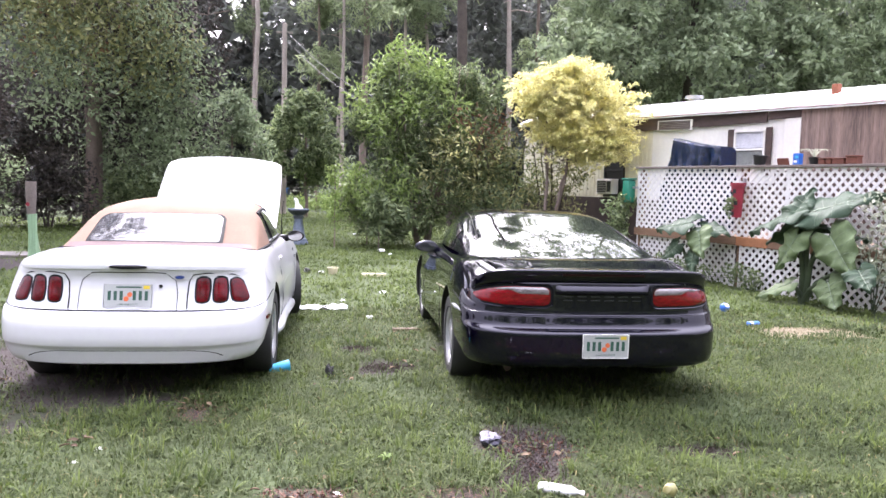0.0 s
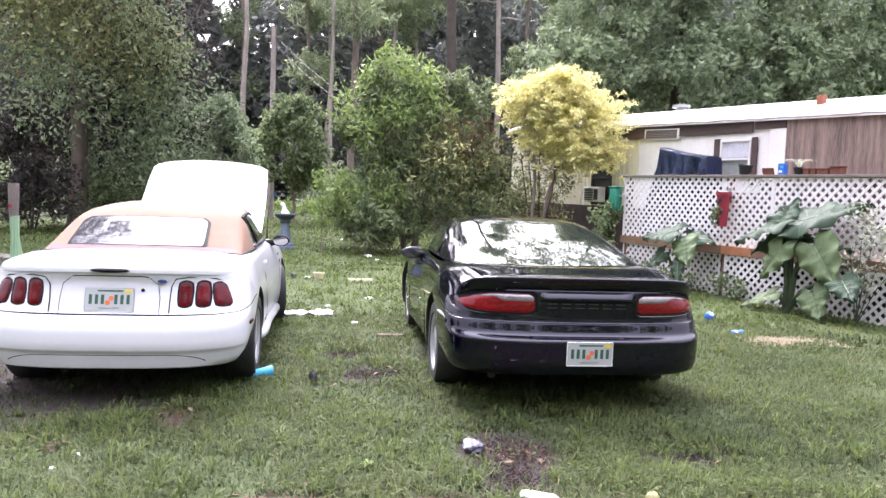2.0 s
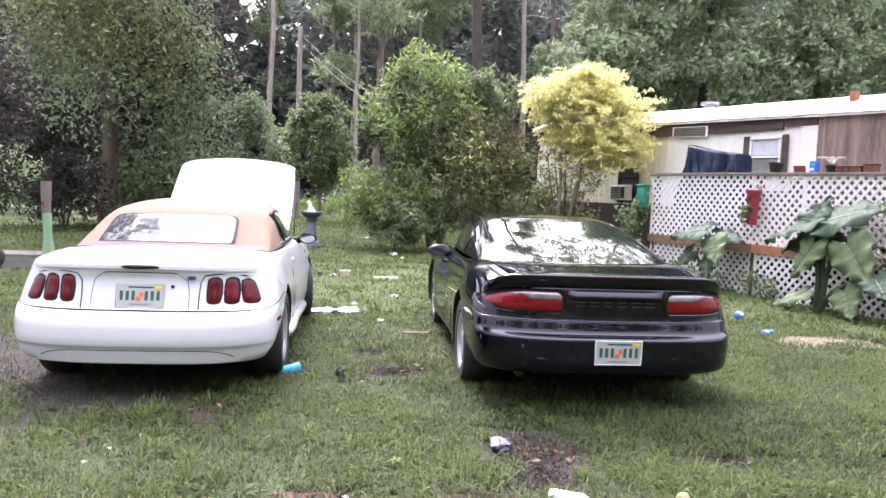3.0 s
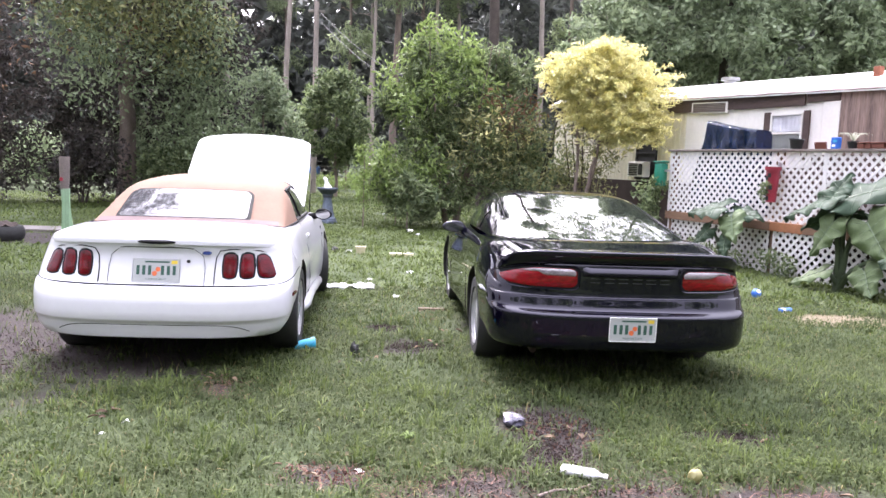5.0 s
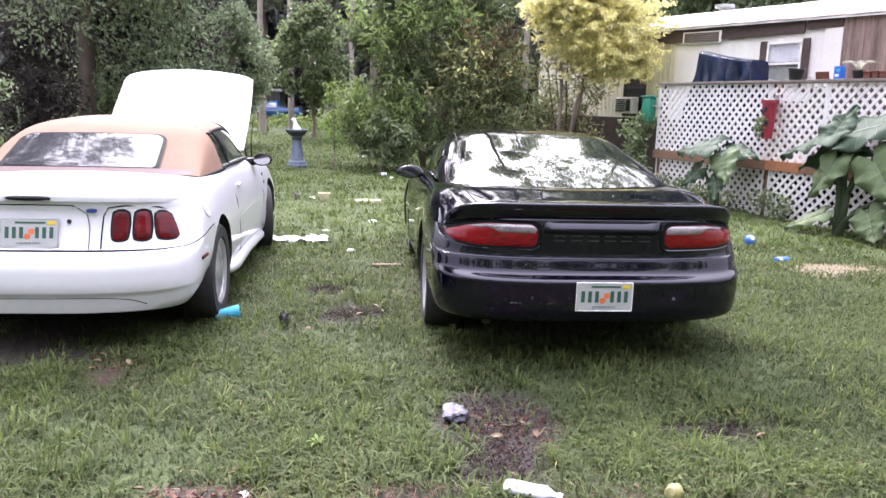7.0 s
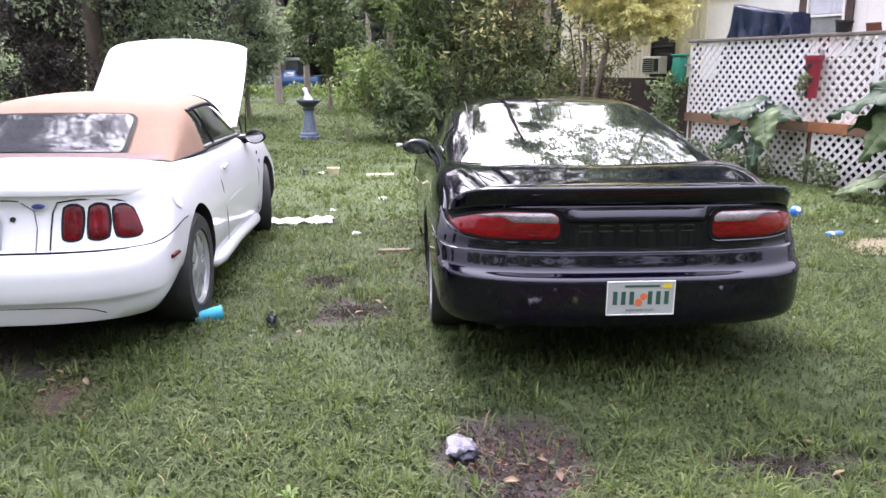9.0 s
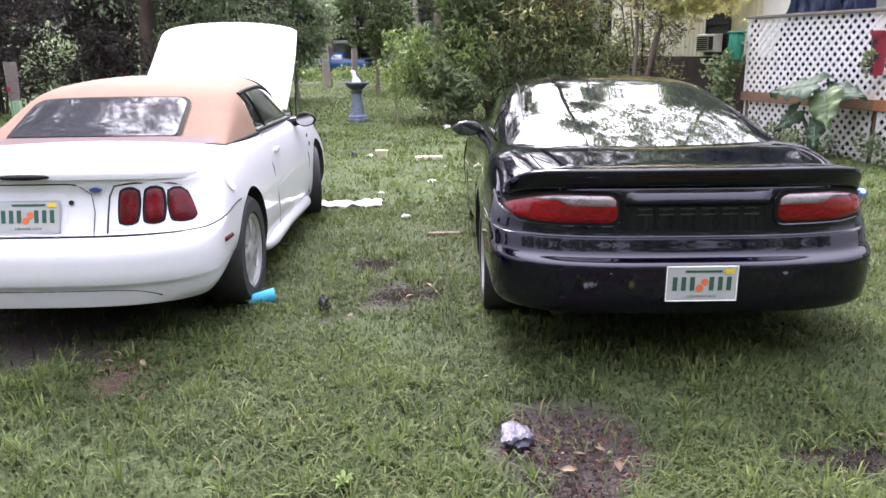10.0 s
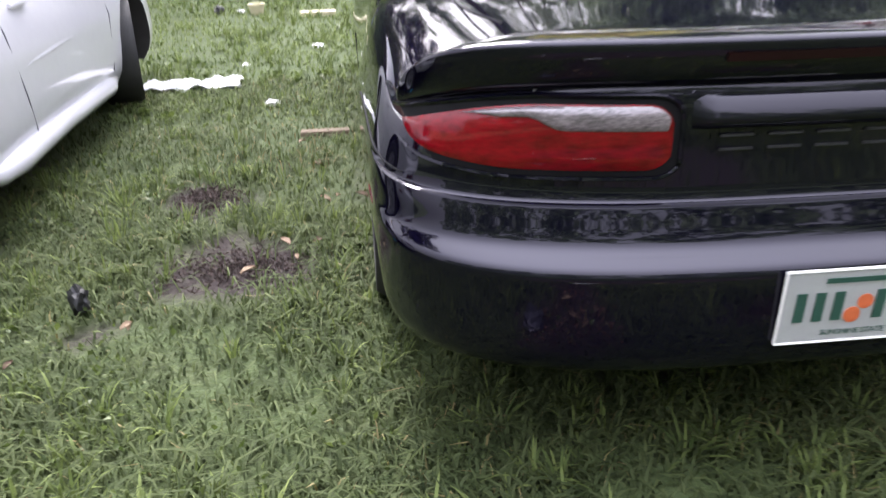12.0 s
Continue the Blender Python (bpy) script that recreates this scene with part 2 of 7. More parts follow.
M["drip_edge"] = mat("drip_edge", (0.33, 0.25, 0.235), 0.8, 0, 0.7, 5)
M["soil"] = mat("soil", (0.0646, 0.0456, 0.038), 0.95, 0, 0.4, 9, bump=1.0)


# ---- small builders ----
def link_mesh(name, verts, faces, material, parent=None, label="", smooth=False, sharp=None):
    me = bpy.data.meshes.new(name)
    me.from_pydata([tuple(map(float, v)) for v in verts], [], [tuple(map(int, f)) for f in faces])
    me.materials.append(material)
    if smooth:
        me.polygons.foreach_set("use_smooth", [True] * len(me.polygons))
        if sharp:
            me.set_sharp_from_angle(angle=radians(sharp))
    me.update()
    ob = new(name, me)
    if parent is not None:
        ob.parent = parent
    return tagged(ob, label)


def part(name, bm, material, parent=None, label="", smooth=False, sharp=40):
    me = bpy.data.meshes.new(name)
    bmesh.ops.recalc_face_normals(bm, faces=bm.faces)
    bm.to_mesh(me)
    bm.free()
    me.materials.append(material)
    if smooth:
        me.polygons.foreach_set("use_smooth", [True] * len(me.polygons))
        me.set_sharp_from_angle(angle=radians(sharp))
    ob = new(name, me)
    if parent is not None:
        ob.parent = parent
    return tagged(ob, label)


def thing(name, m, label, category, group="", kind=""):
    ob = new(name)
    ob.empty_display_size = 0.1
    ob.matrix_world = m
    return tagged(ob, label, category, group, kind)


def box(bm, lo, hi, bevel=0.0, m=None):
    c = [(a + b) / 2 for a, b in zip(lo, hi)]
    d = [abs(b - a) for a, b in zip(lo, hi)]
    mm = Matrix.Translation(c) @ Matrix.Diagonal((*d, 1))
    r = bmesh.ops.create_cube(bm, size=1, matrix=mm)
    vs = r["verts"]
    if bevel:
        es = list({e for v in vs for e in v.link_edges})
        o = bmesh.ops.bevel(bm, geom=es, offset=bevel, segments=2, profile=0.5, affect="EDGES")
        vs = list({v for f in o["faces"] for v in f.verts} | {v for v in vs if v.is_valid})
    if m is not None:
        bmesh.ops.transform(bm, matrix=m, verts=vs)
    return bm


def boxed(lo, hi, bevel=0.0, m=None):
    return box(bmesh.new(), lo, hi, bevel, m)


def lathe(profile, n=32, axis="z", bm=None):
    """profile: (radius, height) rows; closed to the axis where the radius is 0."""
    bm = bm or bmesh.new()
    rings = []
    for r, h in profile:
        if r < 1e-6:
            rings.append([bm.verts.new((0, 0, h))])
        else:
            rings.append([bm.verts.new((r * math.cos(2 * math.pi * k / n), r * math.sin(2 * math.pi * k / n), h)) for k in range(n)])
    for a, b in zip(rings, rings[1:]):
        for k in range(n):
            k2 = (k + 1) % n
            q = [a[k % len(a)], a[k2 % len(a)], b[k2 % len(b)], b[k % len(b)]]
            q = list(dict.fromkeys(q))
            if len(q) > 2:
                bm.faces.new(q)
    if axis == "x":
        bmesh.ops.transform(bm, matrix=pose(0, 0, 0, 0, 90, 0), verts=bm.verts)
    return bm


def tube(bm, pts, radii, n=7, squash=1.0):
    """A round bar along the points."""
    pts = [Vector(p) for p in pts]
    rings = []
    for i, p in enumerate(pts):
        t = (pts[min(i + 1, len(pts) - 1)] - pts[max(i - 1, 0)]).normalized()
        a = t.cross(Vector((0.31, 0.17, 1)) if abs(t.z) < 0.9 else Vector((1, 0.2, 0))).normalized()
        b = t.cross(a)
        r = radii[i] if hasattr(radii, "__len__") else radii
        rings.append([bm.verts.new(p + r * (a * math.cos(2 * math.pi * k / n) + squash * b * math.sin(2 * math.pi * k / n))) for k in range(n)])
    for a, b in zip(rings, rings[1:]):
        for k in range(n):
            bm.faces.new((a[k], a[(k + 1) % n], b[(k + 1) % n], b[k]))
    bm.faces.new(rings[0][::-1])
    bm.faces.new(rings[-1])
    return bm


def patch(grid, thick=0.0, normal_dir=None):
    """A bmesh from rows of points; with thick it becomes a slab, its back set off along normal_dir."""
    bm = bmesh.new()
    vs = [[bm.verts.new(p) for p in row] for row in grid]
    for a, b in zip(vs, vs[1:]):
        for k in range(len(a) - 1):
            bm.faces.new((a[k], a[k + 1], b[k + 1], b[k]))
    if thick:
        off = Vector(normal_dir) * thick
        r = bmesh.ops.extrude_face_region(bm, geom=list(bm.faces))
        bmesh.ops.translate(bm, vec=off, verts=[g for g in r["geom"] if isinstance(g, bmesh.types.BMVert)])
    return bm


def lerp_table(rows, x):
    """Smooth reading of a table of (x, value) rows."""
    xs, vs = [r[0] for r in rows], [r[1] for r in rows]
    if x <= xs[0]:
        return vs[0]
    for i in range(len(xs) - 1):
        if x <= xs[i + 1]:
            h = xs[i + 1] - xs[i]
            t = (x - xs[i]) / h
            m0 = (vs[i + 1] - vs[max(i - 1, 0)]) / (xs[i + 1] - xs[max(i - 1, 0)])
            m1 = (vs[min(i + 2, len(vs) - 1)] - vs[i]) / (xs[min(i + 2, len(xs) - 1)] - xs[i])
            return (2 * t**3 - 3 * t**2 + 1) * vs[i] + (t**3 - 2 * t**2 + t) * h * m0 + (3 * t**2 - 2 * t**3) * vs[i + 1] + (t**3 - t**2) * h * m1
    return vs[-1]


def glide(rows, x):
    """Smooth reading of a table of (x, value) rows that never overshoots them."""
    n = len(rows)
    if x <= rows[0][0]:
        return rows[0][1]
    if x >= rows[-1][0]:
        return rows[-1][1]
    i = max(k for k in range(n - 1) if rows[k][0] <= x)
    d = [(rows[k + 1][1] - rows[k][1]) / (rows[k + 1][0] - rows[k][0]) for k in range(n - 1)]
    def slope(k):
        if k in (0, n - 1):
            return d[min(k, n - 2)]
        return 0.0 if d[k - 1] * d[k] <= 0 else 2 * d[k - 1] * d[k] / (d[k - 1] + d[k])
    h = rows[i + 1][0] - rows[i][0]
    t = (x - rows[i][0]) / h
    return (2 * t**3 - 3 * t**2 + 1) * rows[i][1] + (t**3 - 2 * t**2 + t) * h * slope(i) + (3 * t**2 - 2 * t**3) * rows[i + 1][1] + (t**3 - t**2) * h * slope(i + 1)


def straight(rows, x):
    return float(np.interp(x, [r[0] for r in rows], [r[1] for r in rows]))


# ---- foliage ----
def leaves(name, centres, spread, n, size, material, parent=None, label="", seed=1, droop=0.3, aspect=0.45, flat=1.0, kind=""):
    """n leaves strewn round the centres (rows of x, y, z, weight), each a small folded blade of its own."""
    rng = np.random.default_rng(seed)
    c = np.asarray(centres, float)
    w = c[:, 3] / c[:, 3].sum()
    pick = rng.choice(len(c), n, p=w)
    d = rng.normal(size=(n, 3))
    d /= np.linalg.norm(d, axis=1)[:, None]
    rad = rng.random(n) ** 0.45
    sp = np.asarray(spread, float) if np.ndim(spread) else np.full(len(c), float(spread))
    at = c[pick, :3] + d * (rad * sp[pick])[:, None] * np.array([1, 1, flat])
    ax = rng.normal(size=(n, 3)) + d * 0.8
    ax[:, 2] -= droop
    ax /= np.linalg.norm(ax, axis=1)[:, None]
    side = np.cross(ax, rng.normal(size=(n, 3)))
    side /= np.linalg.norm(side, axis=1)[:, None] + 1e-9
    up = np.cross(side, ax)
    s = size * (0.6 + 0.8 * rng.random(n))[:, None]
    v = np.empty((n, 4, 3))
    v[:, 0] = at - ax * s * 0.5
    v[:, 1] = at + side * s * aspect * 0.5 + up * s * 0.10
    v[:, 2] = at + ax * s * 0.5 - up * s * 0.08
    v[:, 3] = at - side * s * aspect * 0.5 + up * s * 0.10
    me = bpy.data.meshes.new(name)
    me.vertices.add(4 * n)
    me.vertices.foreach_set("co", v.ravel())
    idx = (np.arange(n)[:, None] * 4 + np.array([0, 1, 2, 0, 2, 3])).ravel()
    me.loops.add(6 * n)
    me.loops.foreach_set("vertex_index", idx.astype(np.int32))
    me.polygons.add(2 * n)
    me.polygons.foreach_set("loop_start", (np.arange(2 * n) * 3).astype(np.int32))
    me.update(calc_edges=True)
    me.materials.append(material)
    ob = new(name, me)
    if parent is not None:
        ob.parent = parent
    return tagged(ob, label, kind=kind)


def limb(rng, start, direction, length, r0, steps=6, wander=0.25, rise=0.0):
    pts, p, d = [Vector(start)], Vector(start), Vector(direction).normalized()
    for _ in range(steps):
        d = (d + Vector((rng.uniform(-wander, wander), rng.uniform(-wander, wander), rng.uniform(-wander, wander) + rise))).normalized()
        p = p + d * (length / steps)
        pts.append(p.copy())
    return pts, [max(r0 * (1 - 0.85 * k / steps), 0.004) for k in range(steps + 1)]


def tree(name, base, height, r0, crown, n, size, leaf, bark, label, seed, first=0.35, boughs=10, reach=0.5, clump=0.5, lean=(0, 0), extra=(), aspect=0.45, flat=0.8, group="", category="tree", stems=1, stem_spread=0.0, spray=0.0, lift=0.3, density=26, fine=0.20):
    """A tree: tapered trunk with limbs, and a crown of many leaves gathered in clumps inside the crown's ellipsoids
    (rows of x, y, z, rx, ry, rz from the base). spray: the length of leafy twigs that grow outwards from the clumps, lift: how far they rise."""
    rng = random.Random(seed)
    t = thing(name, Matrix.Translation(base), label, category, group)
    bm = bmesh.new()
    clumps = []
    for s in range(stems):
        a = 2 * math.pi * s / stems + rng.random()
        out = Vector((math.cos(a), math.sin(a), 0)) * stem_spread
        pts = [Vector((0, 0, -0.1)) + out * 0.15]
        for k in range(1, 9):
            f = k / 8
            pts.append(Vector((lean[0] * f, lean[1] * f, 0)) + out * (0.15 + f) + Vector((rng.uniform(-1, 1) * r0 * 0.7, rng.uniform(-1, 1) * r0 * 0.7, height * f)))
        tube(bm, pts, [r0 * (1.25 if k == 0 else 1 - 0.75 * k / 8) for k in range(9)], 9)
        for _ in range(boughs):
            f = first + (0.97 - first) * rng.random()
            k = min(int(f * 8), 7)
            p = pts[k].lerp(pts[k + 1], f * 8 - k)
            a = rng.uniform(0, 2 * math.pi)
            lp, lr = limb(rng, p, (math.cos(a), math.sin(a), rng.uniform(0.0, 0.8)), reach * height * (1.15 - f) * rng.uniform(0.6, 1.1), r0 * 0.42 * (1.1 - f))
            tube(bm, lp, lr, 6)
            clumps += [(*q, 1.0) for q in lp[3:]]
            for _ in range(2):
                q = lp[rng.randint(2, len(lp) - 2)]
                tp, tr = limb(rng, q, (rng.uniform(-1, 1), rng.uniform(-1, 1), rng.uniform(-0.3, 0.8)), reach * height * 0.3 * rng.uniform(0.5, 1), r0 * 0.15, 4)
                tube(bm, tp, tr, 4)
                clumps += [(*q, 0.8) for q in tp[2:]]
    lim = []
    twigs = []
    for cx, cy, cz, rx, ry, rz in crown:
        for _ in range(max(8, int(density * (rx * ry * rz) ** (1 / 3) / max(clump, 0.2)))):
            v = Vector((rng.gauss(0, 1), rng.gauss(0, 1), rng.gauss(0, 1))).normalized() * rng.uniform(0.55, 1.0)
            at = Vector((cx + v.x * rx, cy + v.y * ry, cz + v.z * rz))
            if not spray:
                lim.append((*at, rng.uniform(0.5, 1.3)))
                continue
            d = (Vector((v.x, v.y, v.z * 0.5 + lift)) + Vector((rng.uniform(-0.5, 0.5), rng.uniform(-0.5, 0.5), rng.uniform(-0.3, 0.3)))).normalized()
            ln, w = spray * rng.uniform(0.5, 1.2), rng.uniform(0.5, 1.3)
            pts = [at + d * (ln * (q - 0.6)) + Vector((0, 0, -0.35 * ln * q * q)) for q in (0, 0.2, 0.4, 0.6, 0.8, 1.0)]
            tube(bm, pts, [r0 * 0.10, r0 * 0.09, r0 * 0.08, r0 * 0.06, r0 * 0.05, r0 * 0.03], 4)
            twigs += [(*p, w * (1 - 0.09 * k)) for k, p in enumerate(pts)]
    part("trunk", bm, bark, t, smooth=True, sharp=60)
    inside = [c for c in clumps if any(((c[0] - e[0]) / e[3]) ** 2 + ((c[1] - e[1]) / e[4]) ** 2 + ((c[2] - e[2]) / e[5]) ** 2 < 1.2 for e in crown)]
    both = lim + inside + twigs
    spread = [clump * rng.uniform(0.5, 1.25) for _ in lim + inside] + [spray * fine * rng.uniform(0.6, 1.2) for _ in twigs]
    leaves("crown", both, spread, n, size, leaf, t, seed=seed, aspect=aspect, flat=flat)
    for k, (mname, frac, ecl) in enumerate(extra):
        leaves("crown", ecl, max(clump * 2.4, 0.5) if n > 2000 else clump, int(n * frac), size, M[mname], t, seed=seed + 50 + k, aspect=aspect)
    return t


# ---- ground ----
SOIL = [  # bare patches: x, y, half-length, half-width
    (0.70, 2.55, 0.75, 0.92), (1.30, 2.55, 0.80, 0.98), (1.90, 2.60, 0.65, 0.86), (2.4, 2.5, 0.5, 0.7), (1.06, 4.18, 0.34, 0.38), (1.04, 3.76, 0.22, 0.30), (0.30, 6.00, 0.36, 0.24), (0.03, 6.70, 0.18, 0.24),
    (-0.05, 3.4, 0.26, 0.17), (4.75, 7.75, 0.5, 0.18), (-1.75, 6.6, 0.85, 2.0), (-3.3, 5.6, 1.1, 1.5), (1.6, 7.2, 0.75, 2.0), (2.05, 4.06, 0.30, 0.13), (2.36, 4.12, 0.12, 0.08),
    (-0.95, 4.75, 0.10, 0.25), (-7.0, 13.0, 2.2, 0.9), (-0.06, 5.55, 0.08, 0.14), (3.2, 3.3, 0.5, 0.2),
]


def ground_height(x, y):
    return 0.018 * noise.noise((x * 0.5, y * 0.5, 0.3)) + 0.012 * noise.noise((x * 2.1, y * 2.1, 1.3))


def soil_amount(x, y):
    wob = 0.45 * noise.noise((x * 2.3, y * 2.3, 5.0)) + 0.3 * noise.noise((x * 7.0, y * 7.0, 2.0))
    best = 0.0
    for cx, cy, rx, ry in SOIL:
        d = math.hypot((x - cx) / rx, (y - cy) / ry) + wob
        best = max(best, min(1.0, max(0.0, (1.15 - d) / 0.35)))
    return best


def ground_material():
    m = bpy.data.materials.new("lawn")
    m.use_nodes = True
    n, l = m.node_tree.nodes, m.node_tree.links
    b = n["Principled BSDF"]
    b.inputs["Roughness"].default_value = 0.95
    co = n.new("ShaderNodeTexCoord")
    tex = []
    for sc in (0.35, 4.0, 45.0):
        t = n.new("ShaderNodeTexNoise")
        t.inputs["Scale"].default_value, t.inputs["Detail"].default_value = sc, 6
        l.new(co.outputs["Object"], t.inputs["Vector"])
        tex.append(t)

    def blend(f, a, c):
        x = n.new("ShaderNodeMix")
        x.data_type = "RGBA"
        l.new(f, x.inputs[0])
        for k, v in ((6, a), (7, c)):
            if hasattr(v, "is_linked"):
                l.new(v, x.inputs[k])
            else:
                x.inputs[k].default_value = (*v, 1)
        return x.outputs[2]

    green = blend(tex[2].outputs["Fac"], (0.019, 0.031, 0.008), (0.058, 0.085, 0.022))
    dry = blend(tex[2].outputs["Fac"], (0.028, 0.038, 0.011), (0.062, 0.079, 0.026))
    rg = n.new("ShaderNodeMapRange")
    rg.inputs[1].default_value, rg.inputs[2].default_value = 0.52, 0.72
    l.new(tex[1].outputs["Fac"], rg.inputs[0])
    turf = blend(rg.outputs[0], green, dry)
    earth = blend(tex[2].outputs["Fac"], (0.0095, 0.0060, 0.0057), (0.037, 0.0245, 0.0225))
    at = n.new("ShaderNodeAttribute")
    at.attribute_name = "soil"
    l.new(blend(at.outputs["Fac"], turf, earth), b.inputs["Base Color"])
    bp = n.new("ShaderNodeBump")
    bp.inputs["Strength"].default_value, bp.inputs["Distance"].default_value = 0.8, 0.02
    l.new(tex[2].outputs["Fac"], bp.inputs["Height"])
    l.new(bp.outputs[0], b.inputs["Normal"])
    return m


def build_ground():
    xs = np.concatenate([[-900, -300, -120, -60, -35, -20], np.arange(-12, 9, 0.14), [12, 20, 35, 60, 120, 300, 900]])
    ys = np.concatenate([[-900, -300, -100, -40, -15, -5], np.arange(-1, 16, 0.14), np.arange(16, 40, 1.5), [45, 60, 100, 300, 900]])
    verts, soil = [], []
    for y in ys:
        for x in xs:
            verts.append((x, y, ground_height(x, y) - (0.012 * soil_amount(x, y) if abs(x) < 12 and y < 16 else 0)))
            soil.append(soil_amount(x, y) if abs(x) < 12 and -1 < y < 16 else 0.0)
    w = len(xs)
    faces = [(j * w + i, j * w + i + 1, (j + 1) * w + i + 1, (j + 1) * w + i) for j in range(len(ys) - 1) for i in range(w - 1)]
    g = link_mesh("ground", verts, faces, ground_material(), smooth=True)
    g.data.attributes.new("soil", "FLOAT", "POINT").data.foreach_set("value", soil)
    tagged(g, "green lawn with worn patches of bare dark soil", "ground", kind="structure")


build_ground()

# ---- mobile home and deck: s runs along the front towards the camera, o away from the lawn ----
HOME = Matrix.Translation((5.72, 11.55, 0)) @ pose(0, 0, 0, 0, 0, -69)   # local x = s, local y = o


def home_thing(name, label, category, at=(0, 0, 0), group="", kind="", turn=0):
    return thing(name, HOME @ pose(*at, 0, 0, turn), label, category, group, kind)


WALL_O = 2.4


def build_home():
    h = home_thing("mobile_home", "old white and cream mobile home with brown wood panels", "house")
    # ribbed cream cladding on the far part, flat white panels in the middle, brown boards near the camera
    def ribbed(s0, s1, z0, z1, step, depth, o):
        rows = []
        k = int((s1 - s0) / step)
        xs = []
        for i in range(k):
            a = s0 + i * step
            xs += [(a, 0), (a + step * 0.55, 0), (a + step * 0.65, depth), (a + step * 0.9, depth)]
        xs.append((s1, 0))
        bm = patch([[(x, o - d, z) for x, d in xs] for z in (z0, z1)], 0.08, (0, 1, 0))
        return bm
    part("wall", ribbed(-10.5, -4.95, 0.72, 3.05, 0.15, 0.018, WALL_O), M["cream_wall"], h, "cream ribbed metal cladding")
    part("wall", ribbed(-4.95, -0.95, 0.72, 3.05, 0.40, 0.006, WALL_O), M["white_wall"], h, "white metal cladding")
    part("wall", ribbed(-0.95, 6.0, 0.72, 3.02, 0.20, 0.010, WALL_O - 0.05), M["brown_wall"], h, "brown grooved wood panel")
    # boards added over the pale cladding, to darken the openings of the lattice
    for a, b, z in ((-4.4, -2.80, 1.90), (-2.796, -1.45, 1.66), (-1.446, 6.0, 1.90)):
        part("lower_wall", boxed((a, WALL_O - 0.080, 0.72), (b, WALL_O - 0.062, z), 0.003), M["brown_trim"], h, "dark brown boards added behind the lattice")
    part("wall", boxed((-10.5, WALL_O + 0.1, 0.72), (6.0, WALL_O + 3.9, 3.0)), M["cream_wall"], h)
    part("skirting", boxed((-10.5, WALL_O - 0.06, -0.05), (-2.62, WALL_O - 0.03, 1.27)), M["skirting"], h, "dark skirting")
    part("skirting", boxed((-10.5, WALL_O + 0.03, -0.05), (6.0, WALL_O + 0.09, 0.72)), M["skirting"], h, "dark skirting")
    # roof: low arch, white, with a fascia
    rows = []
    for s in np.linspace(-10.6, 6.1, 30):
        z0 = 3.13 - 0.022 * (s + 5.48)
        row = [(s, WALL_O - 0.12, z0 + 0.01 * noise.noise((s * 3, 0, 0)))]
        for q in np.linspace(0, 1, 9):
            row.append((s, WALL_O - 0.10 + q * 4.1, z0 + 0.07 + 0.42 * math.sin(math.pi * q) ** 0.8 + 0.006 * noise.noise((s * 4, q * 4, 0))))
        rows.append(row)
    part("roof", patch(rows, 0.05, (0, 0, -1)), M["roof_white"], h, "white coated low arched roof", smooth=True, sharp=30)
    for a, b, z, th in ((-5.5, -3.5, 2.95, 0.27), (-3.496, -1.72, 2.94, 0.28), (-1.68, -0.97, 2.92, 0.15), (-10.4, -5.52, 2.98, 0.16)):
        part("fascia_board", boxed((a, WALL_O - 0.055, z - th / 2), (b, WALL_O - 0.022, z + th / 2), 0.006), M["brown_trim"], h, "weathered dark brown board")
    edge = [(q, WALL_O - 0.125 - 0.004 * noise.noise((q * 5, 1, 0)), 3.118 - 0.022 * (q + 5.48) + 0.016 * noise.noise((q * 2.3, 0, 4))) for q in np.linspace(-10.5, 6.0, 120)]
    part("drip_edge", tube(bmesh.new(), edge, [0.012 + 0.008 * noise.noise((q[0] * 4, 2, 2)) for q in edge], 6), M["drip_edge"], h, "stained drip edge under the roof")
    part("chimney", boxed((-0.66, WALL_O + 0.30, 3.1), (-0.54, WALL_O + 0.42, 3.42), 0.01), M["rust"], h, "rusty flue pipe")
    part("vent_pipe", lathe([(0.0, 3.72), (0.2, 3.72), (0.2, 3.66), (0.12, 3.64), (0.12, 3.4), (0, 3.4)], 16), M["metal"], h, "grey roof vent").matrix_local = Matrix.Translation((-5.0, WALL_O + 1.2, -0.05))
    # louvre under the eaves, on a slant
    v = part("louvre_vent", boxed((-0.54, -0.035, -0.115), (0.54, 0.0, 0.115), 0.01), M["white_wall"], h, "white framed louvre vent")
    v.matrix_local = pose(-4.2, WALL_O - 0.03, 2.88, 0, 1.5, 0)
    for k in range(5):
        s = part("slat", boxed((-0.47, -0.046, -0.085 + k * 0.036), (0.47, -0.042, -0.072 + k * 0.036)), M["weathered"], v)
    part("opening", boxed((-0.485, -0.041, -0.092), (0.485, -0.0355, 0.092)), M["brown_trim"], v)
    # window with shutters and a half-drawn curtain
    def window(s0, s1, z0, z1, frame_mat, shutters, curtain):
        w = part("window", boxed((s0, WALL_O - 0.02, z0), (s1, WALL_O + 0.02, z1)), M["dark"], h)
        f = 0.042
        for lo, hi in (((s0, z0), (s1, z0 + f)), ((s0, z1 - f), (s1, z1)), ((s0, z0 + f), (s0 + f, z1 - f)), ((s1 - f, z0 + f), (s1, z1 - f)), ((s0 + f, (z0 + z1) / 2 - 0.02), (s1 - f, (z0 + z1) / 2 + 0.02))):
            part("frame", boxed((lo[0], WALL_O - 0.06, lo[1]), (hi[0], WALL_O - 0.021, hi[1]), 0.006), frame_mat, w)
